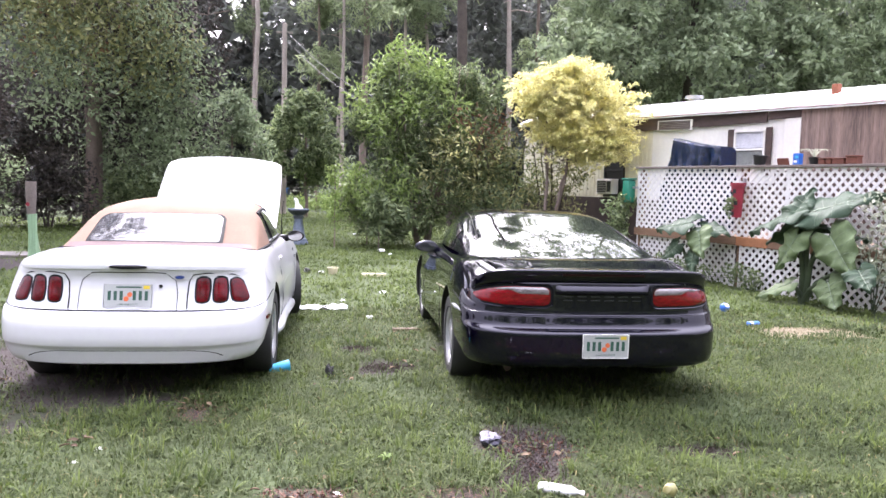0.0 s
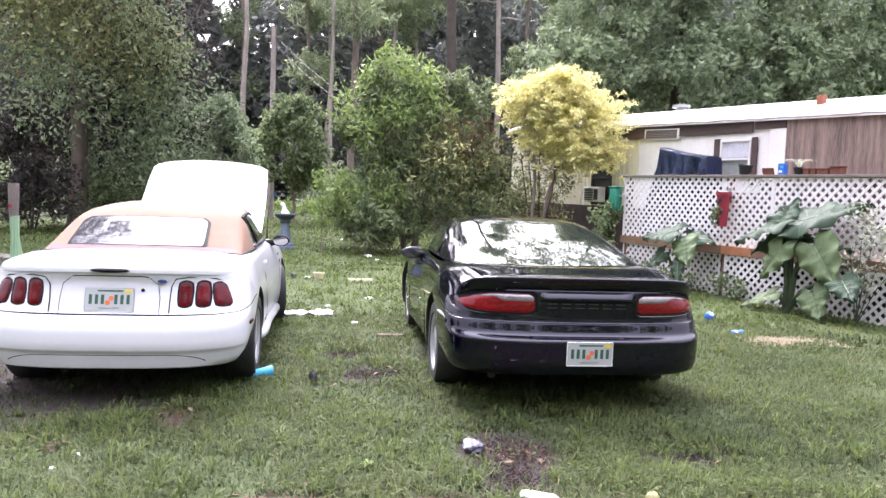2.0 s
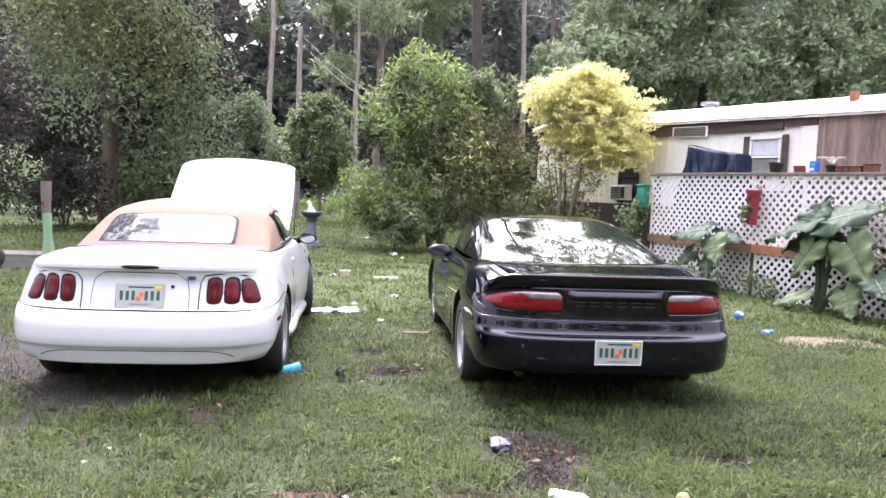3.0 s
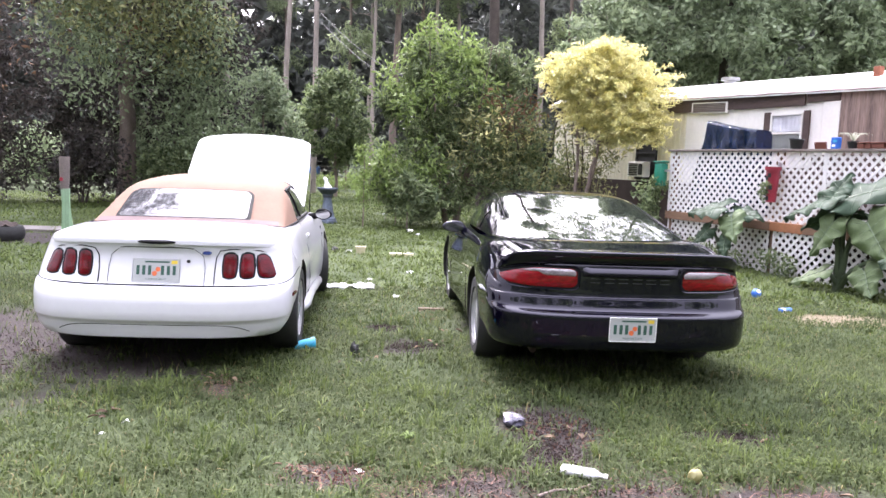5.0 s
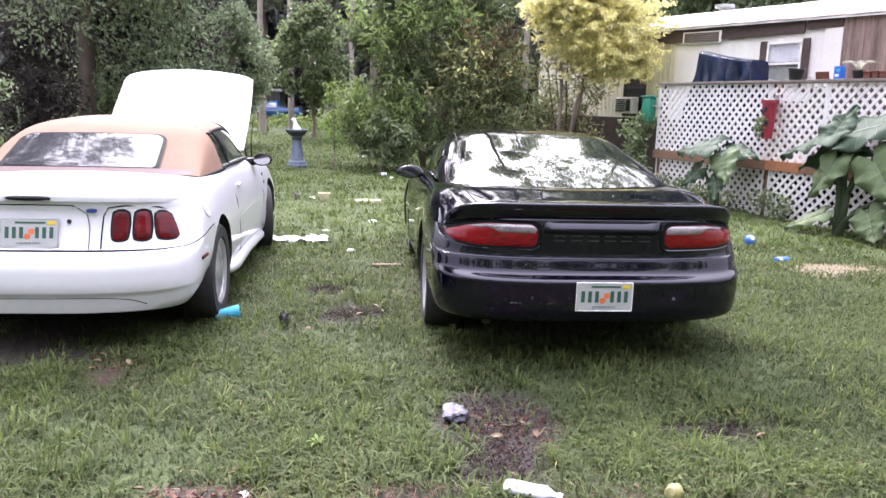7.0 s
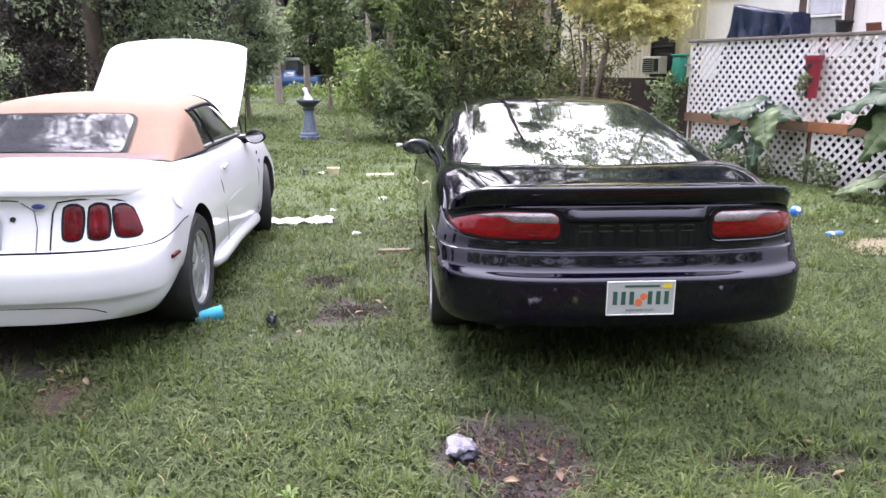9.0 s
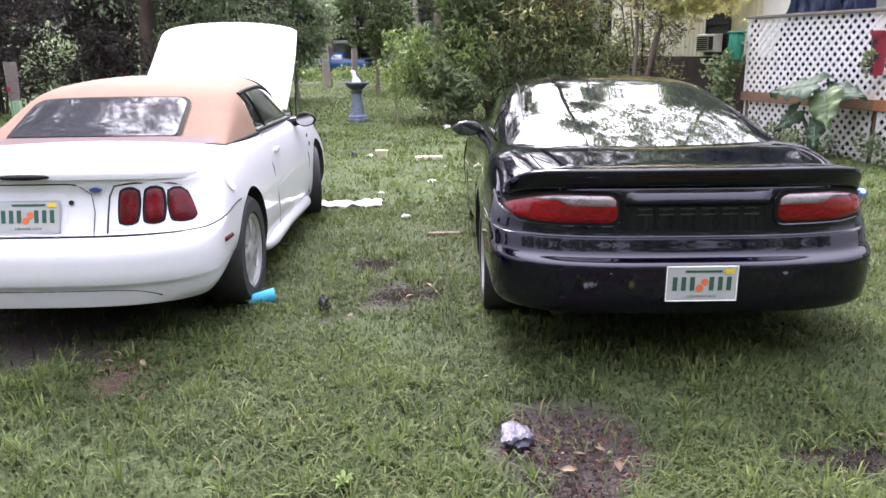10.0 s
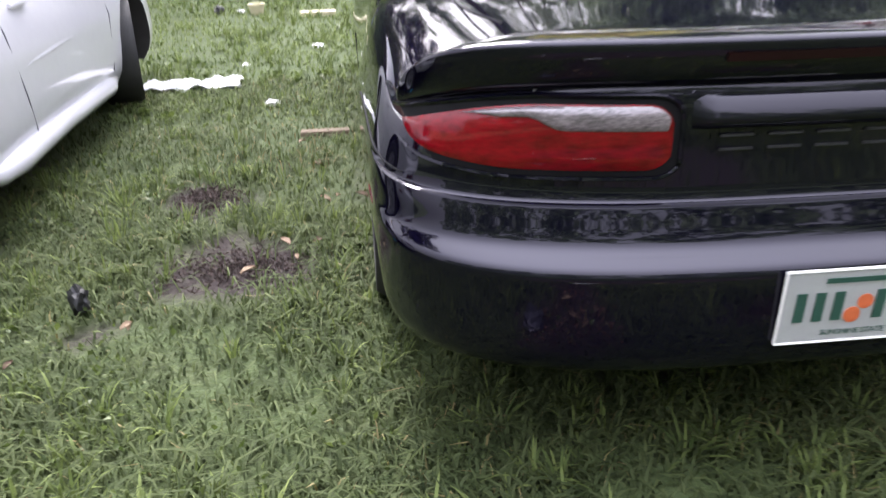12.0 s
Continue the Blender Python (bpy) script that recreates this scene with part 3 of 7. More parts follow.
        if curtain:
            rows = [[(s0 + f + q * (s1 - s0 - 2 * f), WALL_O - 0.026 + 0.004 * math.sin(q * 44), z) for q in np.linspace(0, 1, 40)] for z in ((z0 + z1) / 2 + 0.03, z1 - f)]
            part("curtain", patch(rows), M["curtain"], w, "grey-white gathered curtain", smooth=True)
            part("lower_pane", boxed((s0 + f, WALL_O - 0.03, z0 + f), (s1 - f, WALL_O - 0.022, (z0 + z1) / 2 - 0.02)), M["window_screen"], w)
        if curtain:
            part("pane", boxed((s0 + f, WALL_O - 0.042, z0 + f), (s1 - f, WALL_O - 0.038, z1 - f)), M["window_glass"], w).visible_shadow = False
        if shutters:
            for a, b in ((s0 - 0.17, s0 - 0.01), (s1 + 0.01, s1 + 0.15)):
                part("shutter", boxed((a, WALL_O - 0.05, z0 - 0.12), (b, WALL_O - 0.022, z1 + 0.03), 0.008), M["brown_trim"], w, "dark brown shutter")
    window(-2.50, -1.74, 1.93, 2.68, M["white_wall"], True, True)
    window(-6.62, -5.86, 1.30, 2.55, M["dark"], False, False)
    part("panel", boxed((-1.30, WALL_O - 0.045, 0.8), (-0.96, WALL_O - 0.022, 2.84), 0.005), M["white_wall"], h, "white door panel")
    # window air conditioner
    a = home_thing("air_conditioner", "beige window air conditioner with grille", "air conditioner", (-6.32, WALL_O - 0.065, 1.36))
    part("body", boxed((-0.30, -0.20, 0), (0.30, 0.0, 0.36), 0.015), M["white_wall"], a)
    for k in range(7):
        part("grille_bar", boxed((-0.26, -0.212, 0.04 + k * 0.041), (0.08, -0.201, 0.065 + k * 0.041)), M["dark"], a)
    part("side_panel", boxed((0.12, -0.212, 0.05), (0.26, -0.201, 0.31)), M["dark"], a)


build_home()


def clip_slat(x0, lean, w, h, half):
    """A slat's outline at 45 degrees inside a w by h panel, from its foot at x0; None if outside."""
    poly = [(x0 - half, 0), (x0 + half, 0), (x0 + half + lean * h, h), (x0 - half + lean * h, h)]
    for sign, lim in ((1, 0.0), (-1, w)):
        out = []
        for (ax, az), (bx, bz) in zip(poly, poly[1:] + poly[:1]):
            ia, ib = sign * (ax - lim) >= 0, sign * (bx - lim) >= 0
            if ia:
                out.append((ax, az))
            if ia != ib:
                t = (lim - ax) / (bx - ax)
                out.append((lim, az + t * (bz - az)))
        poly = out
        if len(poly) < 3:
            return None
    return poly


def lattice_panel(s0, s1, z0, z1, o, label, turn=0.0):
    p = home_thing("lattice_panel", label, "lattice", (s0, o, z0), "lattice panels of the deck", turn=turn)
    w, h, step, half = s1 - s0, z1 - z0, 0.136, 0.0285
    shared = {}
    for lean in (1, -1):
        y0, y1 = ((-0.009, 0.0) if lean > 0 else (0.001, 0.010))
        k = -int(h / step) - 2
        while k * step < w + h + step:
            x0 = k * step
            k += 1
            poly = clip_slat(x0, lean, w, h, half)
            if poly is None:
                continue
            full = len(poly) == 4 and abs(abs(poly[3][0] - poly[0][0]) - h) < 1e-6
            key = lean if full else None
            if key in shared and full:
                ob = new("slat", shared[key])
                ob.parent = p
                ob.location = (x0, 0, 0)
                continue
            off = x0 if full else 0
            bm = bmesh.new()
            f = [bm.verts.new((x - off, y0, z)) for x, z in poly]
            bb = [bm.verts.new((x - off, y1, z)) for x, z in poly]
            bm.faces.new(f)
            bm.faces.new(bb[::-1])
            for i in range(len(f)):
                j = (i + 1) % len(f)
                bm.faces.new((f[i], bb[i], bb[j], f[j]))
            ob = part("slat", bm, M["lattice"], p)
            if full:
                ob.location = (x0, 0, 0)
                shared[key] = ob.data
    for a, b in ((-0.005, 0.03), (w - 0.03, w + 0.005)):
        part("batten", boxed((a, -0.012, 0), (b, -0.0095, h)), M["lattice"], p)
    return p


def build_deck():
    d = home_thing("deck", "raised wooden deck with weathered rail and brown rim board", "deck")
    S0, S1 = -2.43, 5.6
    part("floor_boards", boxed((S0, 0.06, 0.74), (S1, WALL_O - 0.06, 0.78)), M["deck_wood"], d)
    part("rail", boxed((S0 - 0.04, -0.05, 1.86), (S1, 0.11, 1.90), 0.006), M["rail_wood"], d, "weathered grey rail board")
    for a, b, m in ((S0 - 0.02, 0.0, "deck_wood"), (0.004, 0.62, "deck_orange"), (0.624, S1, "deck_wood")):
        part("rim_board", boxed((a, -0.045, 0.66), (b, -0.012, 0.80), 0.006), M[m], d, "brown rim board" if m == "deck_wood" else "orange-brown newer rim board")
    for s in (S0 + 0.05, 0.02, 2.4, 4.8):
        part("post", boxed((s - 0.045, 0.02, -0.05), (s + 0.045, 0.11, 1.858), 0.006), M["deck_wood"], d)
    part("joist", boxed((S0, 0.5, 0.60), (S1, 0.55, 0.738)), M["deck_wood"], d)
    lattice_panel(S0, 0.9, 0.80, 1.858, 0.0, "white diagonal lattice panel on the deck rail")
    lattice_panel(0.9, 5.5, 0.80, 1.858, 0.0, "white diagonal lattice panel on the deck rail")
    lattice_panel(S0, -0.06, 0.0, 0.66, 0.03, "white lattice panel under the deck, greyed and leaning")
    lattice_panel(0.06, 5.5, -0.02, 0.66, 0.0, "white lattice panel under the deck")


build_deck()


# ---- cars: local x right, y forward from the rear bumper, z up ----
class Shell:
    """A car's lower body as rings of points stacked from sill to shoulder; tables give its plan and profile."""

    def __init__(self, length, half, rear, side, front, top, width, sill, corner=0.42, square=3.0, crown=0.03, droop=0.0):
        self.length, self.half, self.rear, self.side, self.front, self.top = length, half, rear, side, front, top
        self.width, self.sill, self.corner, self.square, self.crown, self.droop = width, sill, corner, square, crown, droop

    def fall(self, x, y):
        """How far the shoulder sinks towards the rear corners."""
        return self.droop * min(1, max(0, (abs(x) - 0.45) / 0.40)) ** 2 * min(1, max(0, 1 - y / 0.85)) ** 1.3

    def point(self, h, s):
        """h: 0 sill to 1 shoulder; s: 0 rear middle, 1 rear corner's end, 2 front corner's start, 3 front middle."""
        ry, ins, fy = glide(self.rear, h), glide(self.side, h), glide(self.front, h)
        W = self.half - ins
        c, n = self.corner, self.square
        if s <= 1:
            a = s * math.pi / 2
            x, y = W * math.sin(a) ** (2 / n), ry + c * (1 - max(math.cos(a), 0) ** (2 / n))
        elif s <= 2:
            x, y = W, ry + c + (s - 1) * (self.length - fy - 0.7 - ry - c)
        else:
            a = (3 - s) * math.pi / 2
            x, y = W * max(math.sin(a), 0) ** (2 / 2.4), self.length - fy - 0.7 * (1 - max(math.cos(a), 0) ** (2 / 2.4))
        x *= lerp_table(self.width, y)
        z0 = straight(self.sill, y)
        return Vector((x, y, z0 + h * (lerp_table(self.top, y) - z0) - self.fall(x, y) * max(0, (h - 0.62) / 0.38) ** 1.5))

    def rear_at(self, x, z):
        """The rear face's y at a place across and up."""
        h = (z - straight(self.sill, 0.2)) / (lerp_table(self.top, 0.2) - straight(self.sill, 0.2))
        W = (self.half - glide(self.side, h)) * lerp_table(self.width, 0.15)
        q = min(abs(x) / W, 0.999)
        a = math.asin(q ** (self.square / 2))
        return glide(self.rear, h) + self.corner * (1 - math.cos(a) ** (2 / self.square))

    def mesh(self, levels):
        ss = [1 - (1 - k) ** 1.5 for k in np.linspace(0, 1, 32)] + list(np.linspace(1, 2, 44))[1:] + list(np.linspace(2, 3, 13))[1:]
        rings = [[self.point(h, s) for s in ss] for h in levels]
        m = len(ss)
        verts, faces = [], []
        def add(ring):
            i0 = len(verts)
            verts.extend(ring)
            verts.extend(Vector((-p.x, p.y, p.z)) for p in ring[1:-1])
            order = list(range(i0, i0 + m)) + list(range(i0 + 2 * m - 3, i0 + m - 1, -1))
            return order
        loops = [add(r) for r in rings]
        for a, b in zip(loops, loops[1:]):
            for k in range(len(a)):
                j = (k + 1) % len(a)
                faces.append((a[k], a[j], b[j], b[k]))
        def cap(order, ring, crown, flip):
            cols = 17
            rows = []
            for i in range(m):
                r = order[i]
                if i in (0, m - 1):
                    rows.append([r] * cols)
                    continue
                l = order[len(order) - i]
                row = [r]
                p = ring[i]
                for c in range(1, cols - 1):
                    u = 1 - 2 * c / (cols - 1)
                    verts.append(Vector((p.x * u, p.y, p.z + self.fall(p.x, p.y) - self.fall(p.x * u, p.y) + crown * (1 - u * u) * min(1, p.x / 0.5))))
                    row.append(len(verts) - 1)
                row.append(l)
                rows.append(row)
            for a, b in zip(rows, rows[1:]):
                for c in range(cols - 1):
                    f = list(dict.fromkeys((a[c], a[c + 1], b[c + 1], b[c])))
                    if len(f) > 2:
                        faces.append(tuple(f[::-1] if flip else f))
        cap(loops[-1], rings[-1], self.crown, True)
        cap(loops[0], rings[0], 0.0, False)
        return verts, faces


def cut(ob, cutters):
    """Takes the cutters' solids out of ob's mesh, and removes them."""
    for o in [ob] + cutters:
        bm = bmesh.new()
        bm.from_mesh(o.data)
        bmesh.ops.remove_doubles(bm, verts=bm.verts, dist=1e-5)
        bmesh.ops.recalc_face_normals(bm, faces=bm.faces)
        bm.to_mesh(o.data)
        bm.free()
    bpy.context.view_layer.update()
    for c in cutters:
        c.matrix_world = ob.matrix_world @ Matrix.Translation(c.location)
    bpy.context.view_layer.update()
    for c in cutters:
        md = ob.modifiers.new("cut", "BOOLEAN")
        md.operation, md.object, md.solver, md.material_mode = "DIFFERENCE", c, "EXACT", "TRANSFER"
    dg = bpy.context.evaluated_depsgraph_get()
    dg.update()
    me = bpy.data.meshes.new_from_object(ob.evaluated_get(dg))
    ob.modifiers.clear()
    ob.data = me
    me.polygons.foreach_set("use_smooth", [True] * len(me.polygons))
    me.set_sharp_from_angle(angle=radians(38))
    for c in cutters:
        bpy.data.objects.remove(c)


def arch_cutters(axles, track, r):
    out = []
    for y in axles:
        for sx in (-1, 1):
            bm = lathe([(0, -0.3), (r, -0.3), (r, 0.3), (0, 0.3)], 40, "x")
            c = part("cutter", bm, M["underside"])
            c.location = (sx * (track + 0.13), y, 0.33)
            out.append(c)
    bpy.context.view_layer.update()
    return out


def wheel(parent, x, y, r, width, rim_r, spokes, steer=0.0, paint="alloy", twin=False):
    """Tyre and rim; x is the wheel's middle plane, and its outer face looks away from the car."""
    s = 1 if x > 0 else -1
    w = part("wheel", lathe([(rim_r * 0.9, -width * 0.40), (rim_r, -width * 0.5), (r * 0.93, -width * 0.5), (r, -width * 0.36), (r, width * 0.36), (r * 0.93, width * 0.5),
             (rim_r * 1.03, width * 0.5), (rim_r, width * 0.44), (rim_r * 0.9, width * 0.2), (rim_r * 0.9, -width * 0.40)], 48, "x"), M["rubber"], parent, "black worn tyre", smooth=True, sharp=50)
    w.matrix_local = pose(x, y, r - 0.012, 0, 0, steer + (0 if s > 0 else 180))
    part("rim", lathe([(0, 0.02), (rim_r * 0.84, 0.005), (rim_r * 0.86, width * 0.40), (rim_r * 0.97, width * 0.47), (rim_r * 1.0, width * 0.44), (rim_r * 0.9, -0.01), (0, -0.01)], 40, "x"), M[paint], w, smooth=True)
    part("hub_cap", lathe([(0.0, width * 0.42), (0.06, width * 0.41), (0.075, width * 0.34), (0.08, 0.0)], 20, "x"), M[paint], w, smooth=True)
    for k in range(spokes):
        a = 360 * k / spokes
        ww = 0.055 if not twin else 0.11
        bm = bmesh.new()
        for sx in ((-1, 1) if twin else (0,)):
            o = sx * 0.038
            wd = 0.026 if twin else ww / 2
            pts = [[(width * 0.40, o - wd, 0.05), (width * 0.40, o + wd, 0.05)], [(width * 0.40, o * 1.4 - wd * 1.2, rim_r * 0.55), (width * 0.40, o * 1.4 + wd * 1.2, rim_r * 0.55)], [(width * 0.36, o * 1.8 - wd * 1.6, rim_r * 0.9), (width * 0.36, o * 1.8 + wd * 1.6, rim_r * 0.9)]]
            t = patch(pts, 0.03, (-1, 0, 0))
            tmp = bpy.data.meshes.new("t")
            t.to_mesh(tmp)
            t.free()
            bm.from_mesh(tmp)
            bpy.data.meshes.remove(tmp)
        sp = part("spoke", bm, M[paint], w)
        sp.matrix_local = pose(0, 0, 0, a, 0, 0)
    part("brake_drum", lathe([(0, 0.035), (rim_r * 0.8, 0.03), (rim_r * 0.8, 0.02), (0, 0.02)], 32, "x"), M["dark"], w)
    return w


def on_rear(shell, pts, out=0.004):
    """Points (x, z) laid on the rear face, that far proud of it."""
    return [(x, shell.rear_at(x, z) - out, z) for x, z in pts]


def rear_patch(shell, outline, out, nx=12, nz=6, thick=0.02):
    """A patch that follows the rear face; outline(u, v) gives (x, z)."""
    grid = []
    for j in range(nz + 1):
        row = []
        for i in range(nx + 1):
            u, v = (1 - math.cos(math.pi * i / nx)) / 2, j / nz
            x, z = outline(u, v)
            dome = out * (0.35 + 0.65 * (1 - abs(2 * u - 1) ** 6) * (1 - abs(2 * v - 1) ** 4))
            row.append((x, shell.rear_at(x, z) - dome, z))
        grid.append(row)
    return patch(grid, thick, (0, 1, 0))


def rounded_quad(x0, x1, z0, z1, lean0=0.0, lean1=0.0, r=0.35):
    """A quad with rounded corners, as a map from the unit square; lean shifts each end's top."""
    def f(u, v):
        a, b = 2 * u - 1, 2 * v - 1
        # square to rounded square
        k = 1 - r * 0.30 * (a * a * b * b)
        a, b = a * k, b * k
        u2, v2 = (a + 1) / 2, (b + 1) / 2
        z = z0 + v2 * (z1 - z0)
        return (x0 + lean0 * v2) * (1 - u2) + (x1 + lean1 * v2) * u2, z
    return f


def rear_line(shell, pts, r, material, parent, name, label="", out=0.002):
    return part(name, tube(bmesh.new(), on_rear(shell, pts, out), r, 5), material, parent, label)


def lettering(words, size):
    """Raised letters as a bmesh, centred on x, lying in the xy plane."""
    cu = bpy.data.curves.new("letters", "FONT")
    cu.body, cu.size, cu.align_x, cu.extrude = words, size, "CENTER", 0.0008
    ob = new("letters", cu)
    bpy.context.view_layer.update()
    me = bpy.data.meshes.new_from_object(ob.evaluated_get(bpy.context.evaluated_depsgraph_get()))
    bm = bmesh.new()
    bm.from_mesh(me)
    bpy.data.objects.remove(ob)
    bpy.data.curves.remove(cu)
    bpy.data.meshes.remove(me)
    return bm


def number_plate(parent, m, frame_mat):
    p = part("number_plate", boxed((-0.152, -0.004, -0.076), (0.152, 0.002, 0.076), 0.003), M["plate"], parent, "pale registration plate with plain bars and orange motif")
    p.matrix_local = m
    for k in (-3, -2, -1, 1, 2, 3):
        part("bar", boxed((k * 0.038 - 0.010 + (0.004 if k > 0 else -0.004), -0.0065, -0.030), (k * 0.038 + 0.010 + (0.004 if k > 0 else -0.004), -0.0045, 0.032)), M["plate_green"], p)
    bm = bmesh.new()
    for cx, cz, r in ((-0.010, -0.020, 0.017), (0.012, 0.008, 0.016)):
        lathe([(0, 0.0045), (r, 0.0045), (r, 0.0065), (0, 0.0068)], 14, bm=bm)
        vs = [v for v in bm.verts if not v.tag]
        bmesh.ops.transform(bm, matrix=pose(cx, 0, cz, 90, 0, 0), verts=vs)
        for v in bm.verts:
            v.tag = True
    part("motif", bm, M["orange"], p, "orange fruit motif")
    part("bar", boxed((-0.075, -0.0065, 0.052), (0.085, -0.0045, 0.062)), M["plate_green"], p)
    slogan = part("slogan", lettering("SUNSHINE STATE", 0.017), M["plate_green"], p, "small green slogan")
    slogan.matrix_local = pose(0, -0.0045, -0.063, 90, 0, 0)
    part("sticker", boxed((0.098, -0.0065, 0.045), (0.138, -0.0045, 0.068)), M["yellow"], p)
    for x0, x1, z0, z1 in ((-0.156, 0.156, 0.0765, 0.080), (-0.156, 0.156, -0.080, -0.0765), (-0.156, -0.1525, -0.0765, 0.0765), (0.1525, 0.156, -0.0765, 0.0765)):
        part("frame", boxed((x0, -0.007, z0), (x1, 0.002, z1), 0.002), M[frame_mat], p)
    return p


def cabin_point(c, y, q):
    """The cabin's surface: y along, q from 0 (right beltline) over the top (1) to 2 (left beltline)."""
    sgn = 1 if q <= 1 else -1
    qq = q if q <= 1 else 2 - q
    a = qq * math.pi / 2
    m = c["square"]
    co, si = max(math.cos(a), 0.0), max(math.sin(a), 0.0)
    k = (co**m + si**m) ** (-1 / m)
    zb, zt, wb = lerp_table(c["belt"], y), lerp_table(c["top"], y), lerp_table(c["half"], y)
    zf = si * k
    x = wb * co * k * (1 - lerp_table(c["tumble"], y) * zf)
    y = y + (lerp_table(c["bow"], y) if "bow" in c else 0.0) * (co * k) ** 2
    return Vector((sgn * x, y, zb + max(zt - zb, 0.0) * zf + c["crown"] * (1 - (co * k) ** 2) * min(1, (zt - zb) / 0.2)))


def cabin_patch(c, ys, qs, out=0.0, thick=0.0):
    grid = []
    for y in ys:
        row = []
        for q in qs:
            p = cabin_point(c, y, q)
            if out:
                e = 0.01
                n = (cabin_point(c, y + e, q) - cabin_point(c, y - e, q)).cross(cabin_point(c, y, min(q + e, 2)) - cabin_point(c, y, max(q - e, 0)))
                if n.length > 0:
                    n.normalize()
                    if n.z < 0 or (abs(n.z) < 0.2 and n.x * p.x < 0):
                        n = -n
                    p = p + n * out
            row.append(p)
        grid.append(row)
    return patch(grid)


def side_x(shell, y, z):
    z0 = straight(shell.sill, y)
    h = (z - z0) / (lerp_table(shell.top, y) - z0)
    return (shell.half - glide(shell.side, h)) * lerp_table(shell.width, y)


def side_line(shell, sgn, pts, r, material, parent, name, label="", out=0.001):
    return part(name, tube(bmesh.new(), [(sgn * (side_x(shell, y, z) + out), y, z) for y, z in pts], r, 5), material, parent, label)


def ring_line(shell, sgn, z, s0, s1, r, material, parent, name, out=0.0005):
    z0, z1 = straight(shell.sill, 0.2), lerp_table(shell.top, 0.2)
    pts = [shell.point((z - z0) / (z1 - z0), s) for s in np.linspace(s0, s1, 26)]
    return part(name, tube(bmesh.new(), [(sgn * (p.x + out), p.y - out, p.z) for p in pts], r, 5), material, parent)


def mirror_pod(parent, x, y, z, material, wide=0.105, tall=0.055):
    s = 1 if x > 0 else -1
    bm = bmesh.new()
    bmesh.ops.create_uvsphere(bm, u_segments=20, v_segments=12, radius=1)
    for v in bm.verts:
        p = v.co
        p.x, p.y, p.z = p.x * wide, p.y * (0.085 if p.y > 0 else 0.03), p.z * tall * (1 - 0.15 * p.x * s)
        p.x = p.x * (1.0 + 0.1 * p.z)
    m = part("mirror", bm, material, parent, "door mirror", smooth=True)
    m.matrix_local = pose(x, y, z, 0, 0, -6 * s)
    part("mirror_glass", lathe([(0, 0.0), (1, 0.0), (1, 0.02), (0, 0.02)], 24), M["dark_glass"], m).matrix_local = pose(0, -0.033, 0, 90, 0, 0) @ Matrix.Diagonal((wide * 0.86, tall * 0.8, 0.2, 1))
    part("arm", tube(bmesh.new(), [(-s * 0.06, 0.02, -0.015), (-s * 0.16, 0.05, -0.04)], [0.03, 0.04], 8), material, m, smooth=True)


